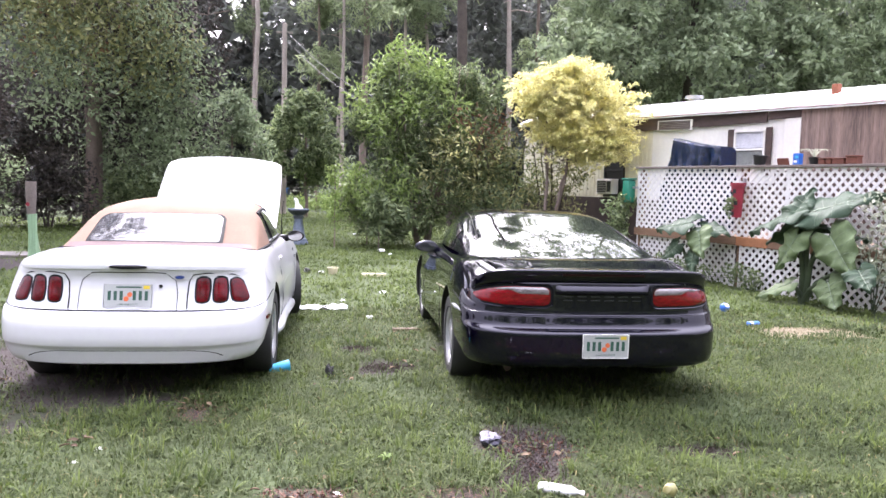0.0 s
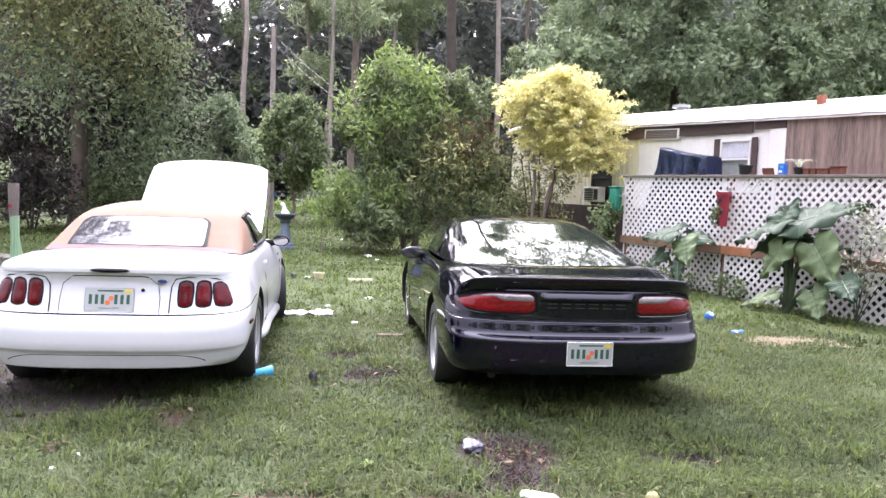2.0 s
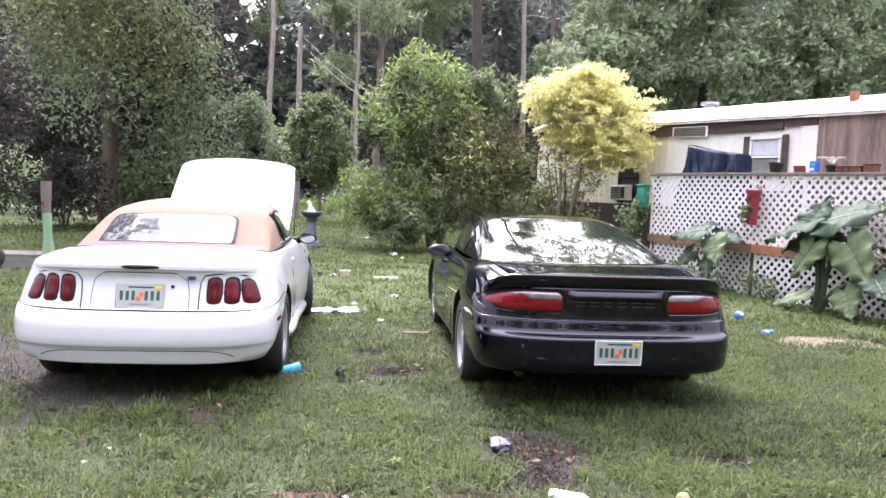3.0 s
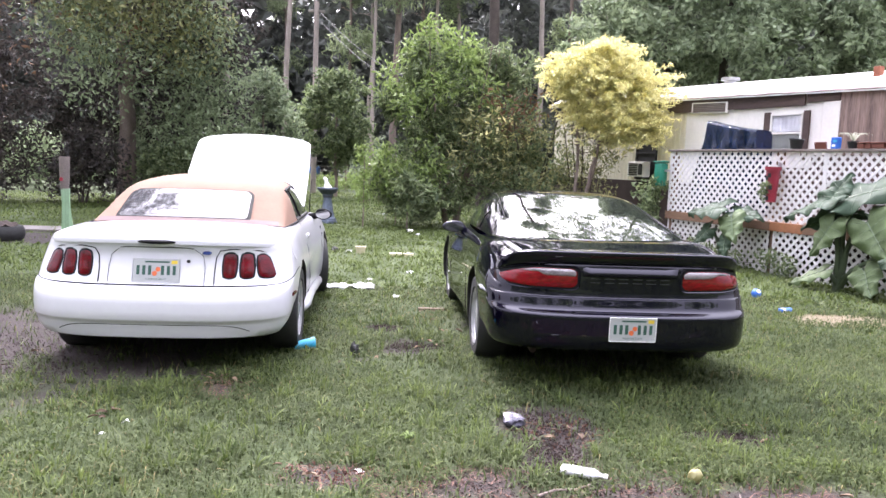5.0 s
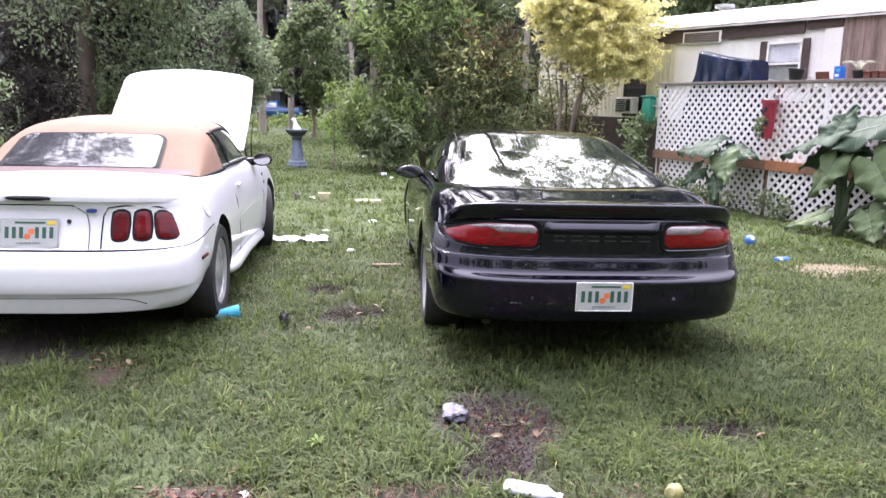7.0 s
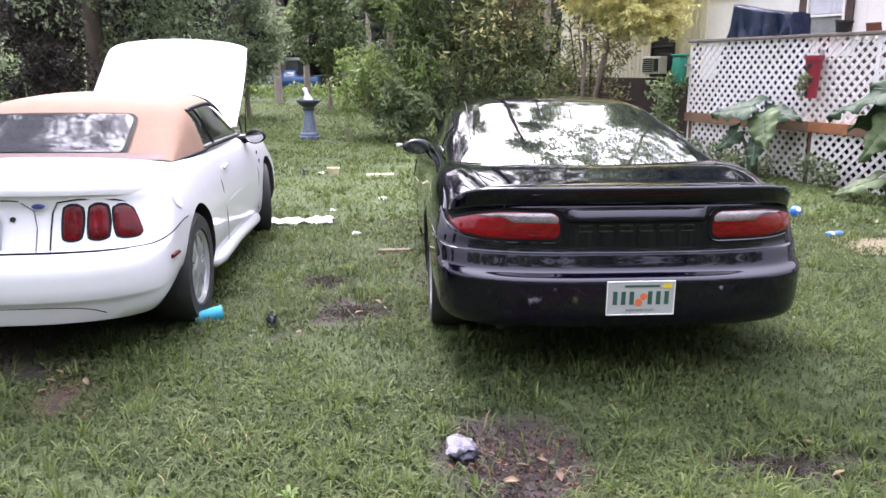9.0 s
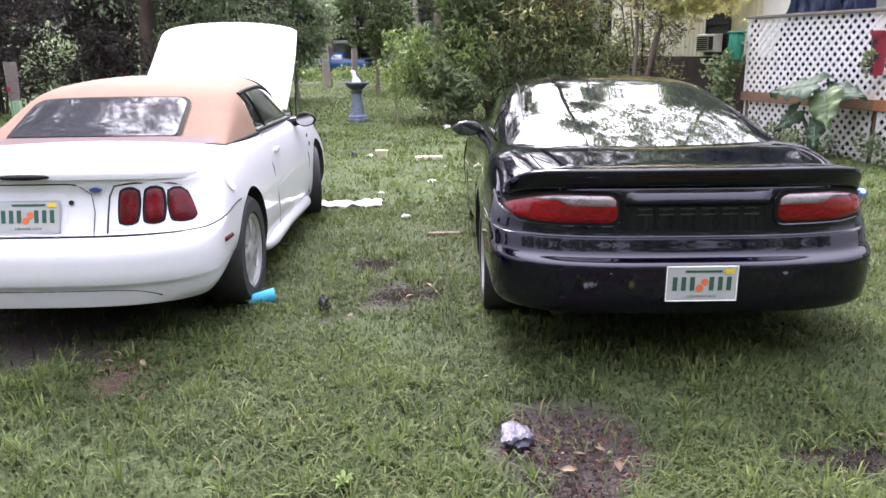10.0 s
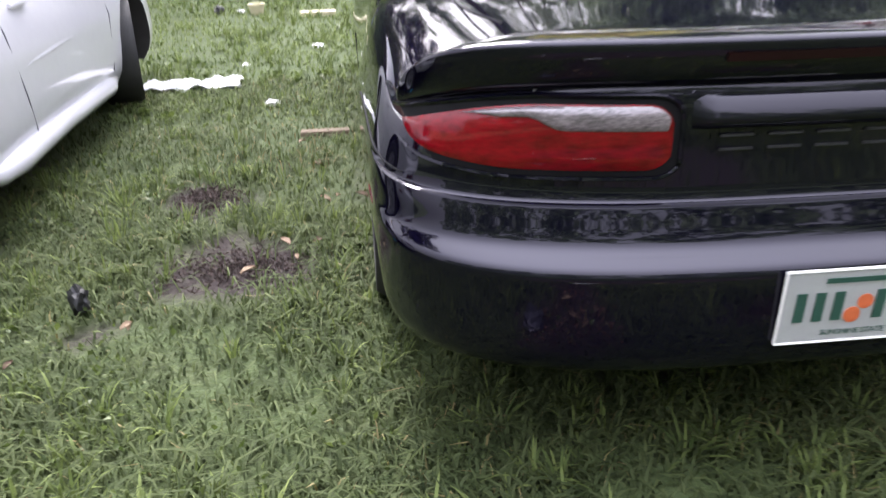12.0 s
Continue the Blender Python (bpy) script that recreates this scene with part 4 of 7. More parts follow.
def build_coupe():
    car = thing("coupe", pose(1.700, 4.785, 0, 0, 0, 2.5), "glossy black sports coupe parked on the grass", "car")
    top = [(0, 0.90), (0.2, 0.907), (0.4, 0.914), (0.75, 0.95), (1.0, 0.952), (1.8, 0.925), (2.8, 0.895), (3.5, 0.85), (4.3, 0.77), (4.85, 0.64)]
    # rear profile: under-tuck, upright face, bright rolled lip, steep hollow, thin ledge, upright panel
    sh = Shell(4.85, 0.93,
               rear=[(0, 0.05), (0.03, 0.018), (0.08, 0.006), (0.16, 0.0), (0.36, 0.0), (0.379, 0.001), (0.392, 0.004), (0.4036, 0.010), (0.413, 0.019), (0.4225, 0.0295), (0.4316, 0.040), (0.441, 0.0485), (0.453, 0.055), (0.472, 0.061), (0.494, 0.066), (0.53, 0.073), (0.555, 0.078), (0.562, 0.080), (0.567, 0.092), (0.58, 0.098), (0.70, 0.101), (0.90, 0.105), (0.965, 0.13), (1, 0.20)],
               side=[(0, 0.03), (0.06, 0.012), (0.3, 0.002), (0.5, 0.0), (0.7, 0.02), (0.88, 0.055), (0.95, 0.09), (1, 0.15)],
               front=[(0, 0.12), (0.3, 0.0), (0.6, 0.06), (1, 0.3)],
               top=top, width=[(0, 0.955), (0.5, 0.975), (1.1, 1.0), (2.2, 0.965), (3.5, 1.0), (4.3, 0.97), (4.85, 0.92)],
               sill=[(0, 0.30), (0.35, 0.30), (0.74, 0.36), (0.9, 0.36), (1.35, 0.19), (3.9, 0.19), (4.85, 0.22)], corner=0.50, square=3.3, crown=0.012, droop=0.13)
    levels = [0, 0.02, 0.04, 0.07, 0.10, 0.15, 0.20, 0.28, 0.34, 0.36, 0.37, 0.379, 0.386, 0.392, 0.398, 0.4036, 0.4085, 0.413, 0.418, 0.4225, 0.427, 0.4316, 0.436, 0.441, 0.447, 0.453, 0.462, 0.472, 0.485, 0.50, 0.52, 0.538, 0.555, 0.559, 0.562, 0.5645, 0.567, 0.573, 0.58, 0.62, 0.68, 0.74, 0.80, 0.85, 0.90, 0.92, 0.935, 0.95, 0.965, 0.975, 0.985, 0.993, 1]
    v, f = sh.mesh(levels)
    body = link_mesh("body", v, f, M["black_paint"], car, "black painted body", smooth=True, sharp=50)
    cut(body, arch_cutters((1.10, 3.67), 0.70, 0.375))
    for x, y in ((-0.785, 1.10), (0.785, 1.10), (-0.765, 3.67), (0.765, 3.67)):
        wheel(car, x, y, 0.325, 0.235, 0.222, 5, twin=False)
    part("floor_pan", boxed((-0.60, 0.75, 0.21), (0.60, 4.5, 0.29), 0.02), M["underside"], car)
    part("exhaust_pipe", tube(bmesh.new(), [(-0.60, 0.24, 0.262), (-0.60, 0.6, 0.275)], 0.026, 12), M["brown_trim"], car, "dull exhaust tip")
    # tail lamps: red with a smoky clear band above
    for s in (-1, 1):
        def close(u):
            return math.sqrt(max(0.0, 1 - max(0.0, 1 - u / 0.10) ** 2))
        def tail(u):
            return 0.2 + 0.8 * math.sqrt(max(0.0, 1 - max(0.0, (u - 0.88) / 0.12) ** 2))
        def ztop(u):
            return 0.764 + (0.066 - 0.062 * max(0, (u - 0.42) / 0.58) ** 2.1) * (0.35 + 0.65 * close(u)) * tail(u)
        def zbot(u):
            return 0.764 - (0.057 - 0.020 * max(0, (u - 0.60) / 0.40) ** 1.6) * (0.35 + 0.65 * close(u)) * tail(u)
        part("lamp_bezel", rear_patch(sh, lambda u, v: (s * (0.332 + 0.525 * u), zbot(u) - 0.020 + v * (ztop(u) - zbot(u) + 0.040)), 0.004, 40, 10, 0.01), M["black_trim"], car, smooth=True)
        rim = [(0.338 + 0.512 * u, zbot(u) - 0.016) for u in [(1 - math.cos(math.pi * k / 30)) / 2 for k in range(31)]]
        rim += [(0.338 + 0.512 * u, ztop(u) + 0.016) for u in [(1 + math.cos(math.pi * k / 30)) / 2 for k in range(31)]]
        rear_line(sh, [(s * x, z) for x, z in rim + rim[:1]], 0.005, M["black_paint"], car, "lamp_surround", out=0.003)
        lens = part("tail_lamp", rear_patch(sh, lambda u, v: (s * (0.355 + 0.482 * u), zbot(u) + v * (ztop(u) - zbot(u))), 0.014, 44, 12, 0.012), M["red_lens"], car, "red tail lamp with smoky clear upper band", smooth=True)
        def split(u):
            w = 0
            for a, b, h in ((0.40, 0.54, 0.6), (0.60, 0.80, 0.4)):
                q = min(1, max(0, (u - a) / (b - a)))
                w += h * (3 * q * q - 2 * q**3)
            return 0.776 + (ztop(u) - 0.780) * w
        part("clear_band", rear_patch(sh, lambda u, v: (s * (0.362 + 0.482 * 0.78 * u), split(0.78 * u) + v * (ztop(0.78 * u + 0.012) - 0.003 - split(0.78 * u))), 0.017, 36, 6, 0.006), M["grey_lens"], lens, "smoky clear lens", smooth=True)
    number_plate(car, pose(0.0, -0.007, 0.458, 2, 0, 0), "white_plastic")
    # raised lettering reduced to plain bars
    for k in range(6):
        c = -0.235 + k * 0.094
        bm = boxed((c - 0.032, -0.003, 0.742), (c + 0.032, 0.0, 0.7465))
        box(bm, (c - 0.032, -0.003, 0.768), (c + 0.032, 0.0, 0.7725))
        b = part("badge_bar", bm, M["badge_grey"], car)
        b.location = (0, sh.rear_at(0, 0.757) - 0.001, 0)
    # raised panel between the lamps, rolled over at its top
    rows = []
    for x in np.linspace(-0.325, 0.325, 27):
        e = max(0, (abs(x) - 0.29) / 0.035) ** 2
        y0 = sh.rear_at(x, 0.78)
        rows.append([(x, y0 - d * (1 - e) + 0.004 * e, z) for z, d in ((0.782, 0.002), (0.786, 0.011), (0.791, 0.017), (0.797, 0.0195), (0.803, 0.0205), (0.811, 0.0185), (0.822, 0.0125), (0.834, 0.0045), (0.846, -0.005), (0.852, -0.014))])
    part("rear_panel", patch(rows), M["black_paint"], car, smooth=True, sharp=60)
    # spoiler wrapped round the tail, its ends falling onto the wings
    h82 = 0.85
    rows = []
    for k in np.linspace(-1, 1, 81):
        g = 0.985 * (1 - (1 - abs(k)) ** 1.5)
        sg = 1 if k >= 0 else -1
        sp = 2 / math.pi * math.asin(g ** (sh.square / 2))
        q = abs(k)
        p, p2 = sh.point(h82, sp), sh.point(h82, min(sp + 0.01, 1))
        p.z = 0
        tan = Vector((p2.x - p.x, p2.y - p.y, 0)).normalized()
        inw = Vector((-tan.y, tan.x, 0))
        zt = 0.950 - 0.010 * q**2 - 0.150 * q**7
        zb = 0.860 - 0.100 * q**5
        tk = zt - zb
        ch = 1 - 0.55 * q**5
        row = []
        for d, z in ((0.06, zb - 0.004), (0.012, zb - 0.002), (-0.002, zb + 0.08 * tk), (-0.010, zb + 0.30 * tk), (-0.017, zb + 0.62 * tk), (-0.021, zb + 0.88 * tk), (-0.019, zb + 0.95 * tk), (-0.010, zb + 0.99 * tk), (0.008, zt), (0.05 * ch, zt + 0.002), (0.13 * ch, zt - 0.004), (0.21 * ch, zt - 0.020), (0.27 * ch, zt - 0.055)):
            v = p + inw * (d if d > 0 else d * (1 - q**6))
            row.append((sg * v.x, v.y, z))
        rows.append(row)
    part("spoiler", patch(rows, 0.0), M["black_paint"], car, "black rear spoiler", smooth=True, sharp=70)
    y82 = sh.point(h82, 0).y
    part("brake_light", patch([[(x, sh.rear_at(x, 0.8185) - 0.0225, z) for z in (0.908, 0.924)] for x in np.linspace(-0.28, 0.28, 15)], 0.003, (0, 1, 0)), M["brake_dark"], car, "slim dark brake light")
    for x in (-0.60, 0.60):
        part("washer_nozzle", boxed((x - 0.004, sh.rear_at(x, 0.8185) + 0.012, 0.842), (x + 0.004, sh.rear_at(x, 0.8185) + 0.024, 0.8585), 0.0015), M["metal"], car)
    for sg in (-1, 1):
        part("hatch_seam", tube(bmesh.new(), [(sg * x, y, z) for x, y, z in ((0.62, 0.40, 0.936), (0.66, 0.56, 0.938), (0.70, 0.80, 0.946))], 0.003, 5), M["seam"], car)
    # cabin
    c = dict(square=4.6, crown=0.010, bow=[(0.7, 0.34), (1.4, 0.22), (2.0, 0.10), (2.6, 0.0), (3.0, -0.12), (3.6, -0.25)], belt=[(0.70, 0.925), (1.5, 0.935), (2.5, 0.92), (3.6, 0.87)],
             top=[(0.70, 0.93), (0.95, 1.005), (1.3, 1.095), (1.7, 1.18), (1.98, 1.236), (2.15, 1.255), (2.5, 1.260), (2.85, 1.235), (3.15, 1.11), (3.6, 0.885)],
             half=[(0.70, 0.775), (1.0, 0.785), (1.5, 0.80), (2.2, 0.80), (2.9, 0.77), (3.6, 0.70)], tumble=[(0.7, 0.02), (1.2, 0.06), (2.1, 0.145), (2.9, 0.17), (3.6, 0.1)])
    qs = list(np.linspace(0, 2, 61))
    part("cabin", cabin_patch(c, np.linspace(0.70, 3.6, 60), qs), M["black_paint"], car, "black roof and pillars", smooth=True, sharp=60)
    part("hatch_glass", cabin_patch(c, np.linspace(0.735, 1.95, 34), np.linspace(0.535, 1.465, 41), 0.005), M["dark_glass"], car, "dark rear hatch glass mirroring the sky", smooth=True)
    for s in (0, 1):
        q0, q1 = (0.07, 0.40) if s == 0 else (1.60, 1.93)
        part("side_glass", cabin_patch(c, np.linspace(1.62, 3.12, 20), np.linspace(q0, q1, 10), 0.004), M["dark_glass"], car, "dark side window", smooth=True)
        e = 0.505 if s == 0 else 1.495
        part("window_trim", tube(bmesh.new(), [cabin_point(c, y, e) + Vector((0, 0, 0.003)) for y in np.linspace(1.2, 3.0, 30)], 0.0035, 5), M["black_trim"], car)
    part("windscreen", cabin_patch(c, np.linspace(2.92, 3.52, 14), np.linspace(0.55, 1.45, 21), 0.004), M["dark_glass"], car, smooth=True)
    for s in (-1, 1):
        mirror_pod(car, s * 0.93, 2.80, 0.872, M["black_paint"], 0.115, 0.058)
        side_line(sh, s, [(1.72, 0.86), (1.74, 0.6), (1.70, 0.38), (1.72, 0.26)], 0.003, M["seam"], car, "door_seam")
        side_line(sh, s, [(3.05, 0.84), (3.05, 0.5), (3.02, 0.26)], 0.003, M["seam"], car, "door_seam")
        ring_line(sh, s, 0.660, 0.72, 1.06, 0.0025, M["seam"], car, "bumper_seam")
        part("side_reflector", tube(bmesh.new(), [(s * (side_x(sh, y, 0.52) - 0.010), y, 0.52) for y in (0.5, 0.56, 0.62)], [0.012, 0.014, 0.012], 6), M["dark_red_lens"], car)


def build_convertible():
    car = thing("convertible", pose(-1.445, 4.955, 0, 0, 0, 2.6), "white convertible with tan cloth roof and raised bonnet", "car")
    top = [(0, 0.905), (0.25, 0.915), (0.9, 0.935), (1.8, 0.93), (2.8, 0.915), (3.4, 0.90), (4.0, 0.83), (4.6, 0.68)]
    sh = Shell(4.6, 0.896,
               rear=[(0, 0.10), (0.03, 0.05), (0.17, 0.022), (0.195, 0.012), (0.22, 0.0), (0.38, 0.0), (0.45, 0.010), (0.50, 0.035), (0.53, 0.085), (0.55, 0.105), (0.57, 0.112), (0.85, 0.165), (0.90, 0.155), (0.97, 0.15), (0.99, 0.165), (1, 0.20)],
               side=[(0, 0.06), (0.1, 0.02), (0.3, 0.0), (0.5, 0.0), (0.7, 0.02), (0.88, 0.06), (0.96, 0.09), (1, 0.14)],
               front=[(0, 0.12), (0.3, 0.0), (0.6, 0.06), (1, 0.3)],
               top=top, width=[(0, 0.965), (0.5, 0.985), (0.95, 1.0), (2.1, 0.965), (3.5, 0.99), (4.2, 0.96), (4.6, 0.9)],
               sill=[(0, 0.24), (0.28, 0.25), (0.60, 0.37), (0.75, 0.37), (1.2, 0.20), (3.9, 0.20), (4.6, 0.22)], corner=0.45, square=3.0)
    levels = sorted({0, 0.015, 0.03, 0.1, 0.16, 0.17, 0.1825, 0.195, 0.2075, 0.22, 0.30, 0.38, 0.415, 0.45, 0.475, 0.50, 0.515, 0.53, 0.54, 0.55, 0.57, 0.65, 0.72, 0.8, 0.85, 0.875, 0.90, 0.935, 0.97, 0.98, 0.99, 1})
    v, f = sh.mesh(levels)
    body = link_mesh("body", v, f, M["white_paint"], car, "white painted body", smooth=True, sharp=38)
    cut(body, arch_cutters((0.955, 3.528), 0.69, 0.366))
    for x, y in ((-0.773, 0.955), (0.773, 0.955)):
        wheel(car, x, y, 0.325, 0.212, 0.222, 5, twin=True)
    for x in (-0.757, 0.757):
        wheel(car, x, 3.528, 0.325, 0.22, 0.218, 5, steer=15, twin=True)
    part("floor_pan", boxed((-0.62, 0.6, 0.19), (0.62, 4.3, 0.26), 0.02), M["underside"], car)
    # deck-lid panel, lamps and badges
    for s in (-1, 1):
        part("lamp_panel", rear_patch(sh, lambda u, v: (s * (0.382 + 0.45 * u), 0.628 + v * (0.215 - 0.05 * u**3)), 0.003, 16, 6, 0.006), M["white_paint"], car, smooth=True)
        rear_line(sh, [(s * x, z) for x, z in ((0.378, 0.615), (0.378, 0.70), (0.385, 0.79), (0.412, 0.838), (0.50, 0.850), (0.66, 0.838), (0.76, 0.80), (0.83, 0.72), (0.855, 0.66))], 0.004, M["seam"], car, "panel_seam")
        for x0, x1, l0, l1, z1 in ((0.430, 0.517, 0.004, 0.004, 0.820), (0.542, 0.637, 0.004, -0.012, 0.820), (0.664, 0.788, -0.022, -0.070, 0.808)):
            part("lamp_bezel", rear_patch(sh, lambda u, v, q=rounded_quad(x0 - 0.010, x1 + 0.010, 0.648, z1 + 0.011, l0, l1, 0.55): (s * q(u, v)[0], q(u, v)[1]), 0.009, 10, 8, 0.01), M["seam"], car, smooth=True)
            part("tail_lamp", rear_patch(sh, lambda u, v, q=rounded_quad(x0, x1, 0.658, z1, l0, l1, 0.55): (s * q(u, v)[0], q(u, v)[1]), 0.016, 10, 8, 0.012), M["dark_red_lens"], car, "dark red vertical tail lamp", smooth=True)
    rear_line(sh, [(x, 0.605) for x in np.linspace(-0.72, 0.72, 41)], 0.005, M["seam"], car, "bumper_seam", out=0.0)
    for s in (-1, 1):
        rear_line(sh, [(s * 0.315, 0.61), (s * 0.315, 0.72), (s * 0.30, 0.80), (s * 0.25, 0.84)], 0.002, M["seam"], car, "panel_seam")
    rear_line(sh, [(x, 0.853 - 0.05 * max(0, (abs(x) - 0.18) / 0.1) ** 2 * 0.3) for x in np.linspace(-0.24, 0.24, 17)], 0.003, M["seam"], car, "panel_seam")
    # recess round the plate
    part("plate_recess", rear_patch(sh, rounded_quad(-0.185, 0.185, 0.612, 0.815), 0.002, 8, 5, 0.004), M["white_paint"], car)
    number_plate(car, pose(0.0, sh.rear_at(0, 0.70) - 0.012, 0.700, -12, 0, 0), "alloy")
    part("lock", lathe([(0, 0), (0.012, 0), (0.012, 0.008), (0, 0.008)], 16), M["dark"], car).matrix_local = pose(0.205, sh.rear_at(0.2, 0.76) - 0.001, 0.762, 90, 0, 0)
    part("badge", lathe([(0, 0.006), (0.8, 0.006), (1, 0.0), (0, 0.0)], 28), M["blue_badge"], car, "dark blue oval badge").matrix_local = pose(0.325, sh.rear_at(0.325, 0.822) - 0.010, 0.822, 90, 0, 6) @ Matrix.Diagonal((0.031, 0.0135, 1.6, 1))
    # lip spoiler with its brake light
    rows = []
    for x in np.linspace(-0.80, 0.80, 41):
        q = abs(x) / 0.80
        y0 = sh.rear_at(x, 0.86) - 0.018 + 0.01 * q**6
        zt = 0.930 - 0.012 * q**2 - 0.03 * q**10
        rows.append([(x, y0 + 0.03, zt - 0.062), (x, y0 + 0.004, zt - 0.055), (x, y0, zt - 0.03), (x, y0 + 0.012, zt - 0.006), (x, y0 + 0.05, zt), (x, y0 + 0.17, zt + 0.002), (x, y0 + 0.30, zt - 0.02 - 0.05 * q**6)])
    part("spoiler", patch(rows), M["white_paint"], car, "white lip spoiler", smooth=True, sharp=60)
    part("brake_light", rear_patch(sh, rounded_quad(-0.128, 0.128, 0.876, 0.908, 0, 0, 1.2), 0.032, 14, 5, 0.03), M["black_trim"], car, "slim dark brake light")
    rear_line(sh, [(x, 0.305 + 0.047 * (1 - (x / 0.62) ** 8)) for x in np.linspace(-0.62, 0.62, 31)], 0.004, M["seam"], car, "bumper_groove", out=-0.001)
    # cloth roof
    c = dict(square=6.0, crown=0.012, belt=[(1.0, 0.925), (2.0, 0.925), (3.35, 0.905)],
             top=[(1.0, 0.93), (1.10, 0.99), (1.32, 1.105), (1.54, 1.215), (1.72, 1.262), (2.2, 1.290), (2.6, 1.282), (2.85, 1.22), (3.1, 1.08), (3.35, 0.915)],
             half=[(1.0, 0.738), (1.5, 0.758), (2.5, 0.752), (3.35, 0.70)], tumble=[(1.0, 0.02), (1.3, 0.08), (1.6, 0.13), (2.0, 0.175), (2.8, 0.20), (3.35, 0.1)])
    part("cloth_roof", cabin_patch(c, list(np.linspace(1.0, 1.74, 26)), np.linspace(0, 2, 61)), M["tan_cloth"], car, "tan cloth convertible roof", smooth=True, sharp=70)
    part("cloth_roof", cabin_patch(c, list(np.linspace(1.74, 2.70, 22)), np.linspace(0.43, 1.57, 41)), M["tan_cloth"], car, "tan cloth convertible roof", smooth=True, sharp=70)
    def window_grid(y0, y1, q0, q1, out):
        rows = []
        for t in np.linspace(0, 1, 17):
            y = y0 + (y1 - y0) * t
            trim = 0.035 * max(0, (t - 0.80) / 0.20) ** 2.6 + 0.012 * max(0, (0.10 - t) / 0.10) ** 2
            row = []
            for q in np.linspace(q0 + trim, q1 - trim, 31):
                e = 0.01
                n = (cabin_point(c, y + e, q) - cabin_point(c, y - e, q)).cross(cabin_point(c, y, q + e) - cabin_point(c, y, q - e)).normalized()
                row.append(cabin_point(c, y, q) + (n if n.z > 0 else -n) * out)
            rows.append(row)
        return patch(rows)
    part("window_border", window_grid(1.050, 1.455, 0.631, 1.446, 0.012), M["black_trim"], car, smooth=True)
    part("rear_window", window_grid(1.072, 1.436, 0.648, 1.429, 0.018), M["vinyl"], car, "flexible rear window mirroring the sky", smooth=True)
    part("window_flap", cabin_patch(c, np.linspace(1.012, 1.066, 4), np.linspace(0.45, 1.55, 31), 0.016), M["mauve"], car, "mauve-brown strip under the rear window", smooth=True)
    part("roof_binding", tube(bmesh.new(), [cabin_point(c, y, 0) + Vector((0.004, 0, 0.006)) for y in np.linspace(1.74, 1.01, 12)] + [cabin_point(c, 1.005, q) + Vector((0, -0.012, 0.004)) for q in np.linspace(0.03, 1.97, 40)] + [cabin_point(c, y, 2) + Vector((-0.004, 0, 0.006)) for y in np.linspace(1.01, 1.74, 12)], 0.012, 6), M["seam"], car, "dark binding round the roof's foot", smooth=True)
    for q0, q1, e in ((0.03, 0.43, 0.43), (1.57, 1.97, 1.57)):
        part("side_glass", cabin_patch(c, np.linspace(1.75, 3.12, 20), np.linspace(q0, q1, 10), 0.0), M["clear_glass"], car, "clear side window", smooth=True).visible_shadow = False
        part("window_frame", tube(bmesh.new(), [cabin_point(c, y, e) for y in np.linspace(1.74, 3.3, 26)], 0.016, 6), M["black_trim"], car, smooth=True)
        part("quarter_bar", tube(bmesh.new(), [cabin_point(c, 2.02 - 0.10 * k / 6, q0 + (q1 - q0) * k / 6) for k in range(7)], 0.012, 6), M["black_trim"], car)
        part("belt_strip", tube(bmesh.new(), [cabin_point(c, y, q0 if q0 < 1 else q1) for y in np.linspace(1.74, 3.2, 12)], 0.014, 6), M["black_trim"], car)
    part("windscreen", cabin_patch(c, np.linspace(2.74, 3.32, 14), np.linspace(0.45, 1.55, 21), 0.0), M["clear_glass"], car, smooth=True).visible_shadow = False
    part("header_rail", tube(bmesh.new(), [cabin_point(c, 2.72, q) for q in np.linspace(0.43, 1.57, 21)], 0.018, 6), M["black_trim"], car)
    part("cockpit", boxed((-0.66, 1.35, 0.905), (0.66, 3.2, 0.948), 0.01), M["interior"], car)
    for s in (-1, 1):
        part("seat_back", boxed((s * 0.36 - 0.22, 1.85, 0.90), (s * 0.36 + 0.22, 2.0, 1.08), 0.05), M["interior"], car)
    part("dashboard", boxed((-0.62, 2.85, 0.90), (0.62, 3.15, 0.99), 0.03), M["black_trim"], car)
    # raised bonnet, hinged at the scuttle
    rows = []
    for v in np.linspace(0, 1, 15):
        row = []
        for u in np.linspace(-1, 1, 25):
            hw = 0.665 - 0.030 * v**3
            bulge = 0.05 * (1 - u * u) * (0.4 + 0.6 * v) - 0.02 * abs(u) ** 8
            tip = -0.040 * u * u * v**6 - 0.02 * abs(u) ** 14 * v**12
            row.append((u * hw, 3.28 + 0.90 * v + 0.06 * math.sin(math.pi * v) - bulge * 0.9, 0.99 + (0.735 + tip) * v + bulge * 0.35))
        rows.append(row)
    part("bonnet", patch(rows, 0.028, (0, 0.8, -0.5)), M["white_paint"], car, "raised white bonnet", smooth=True, sharp=50)
    part("bonnet_prop", tube(bmesh.new(), [(0.60, 3.95, 0.80), (0.56, 3.76, 1.26)], 0.007, 6), M["black_trim"], car)
    part("engine_bay", boxed((-0.55, 3.35, 0.80), (0.55, 4.2, 0.885), 0.03), M["underside"], car)
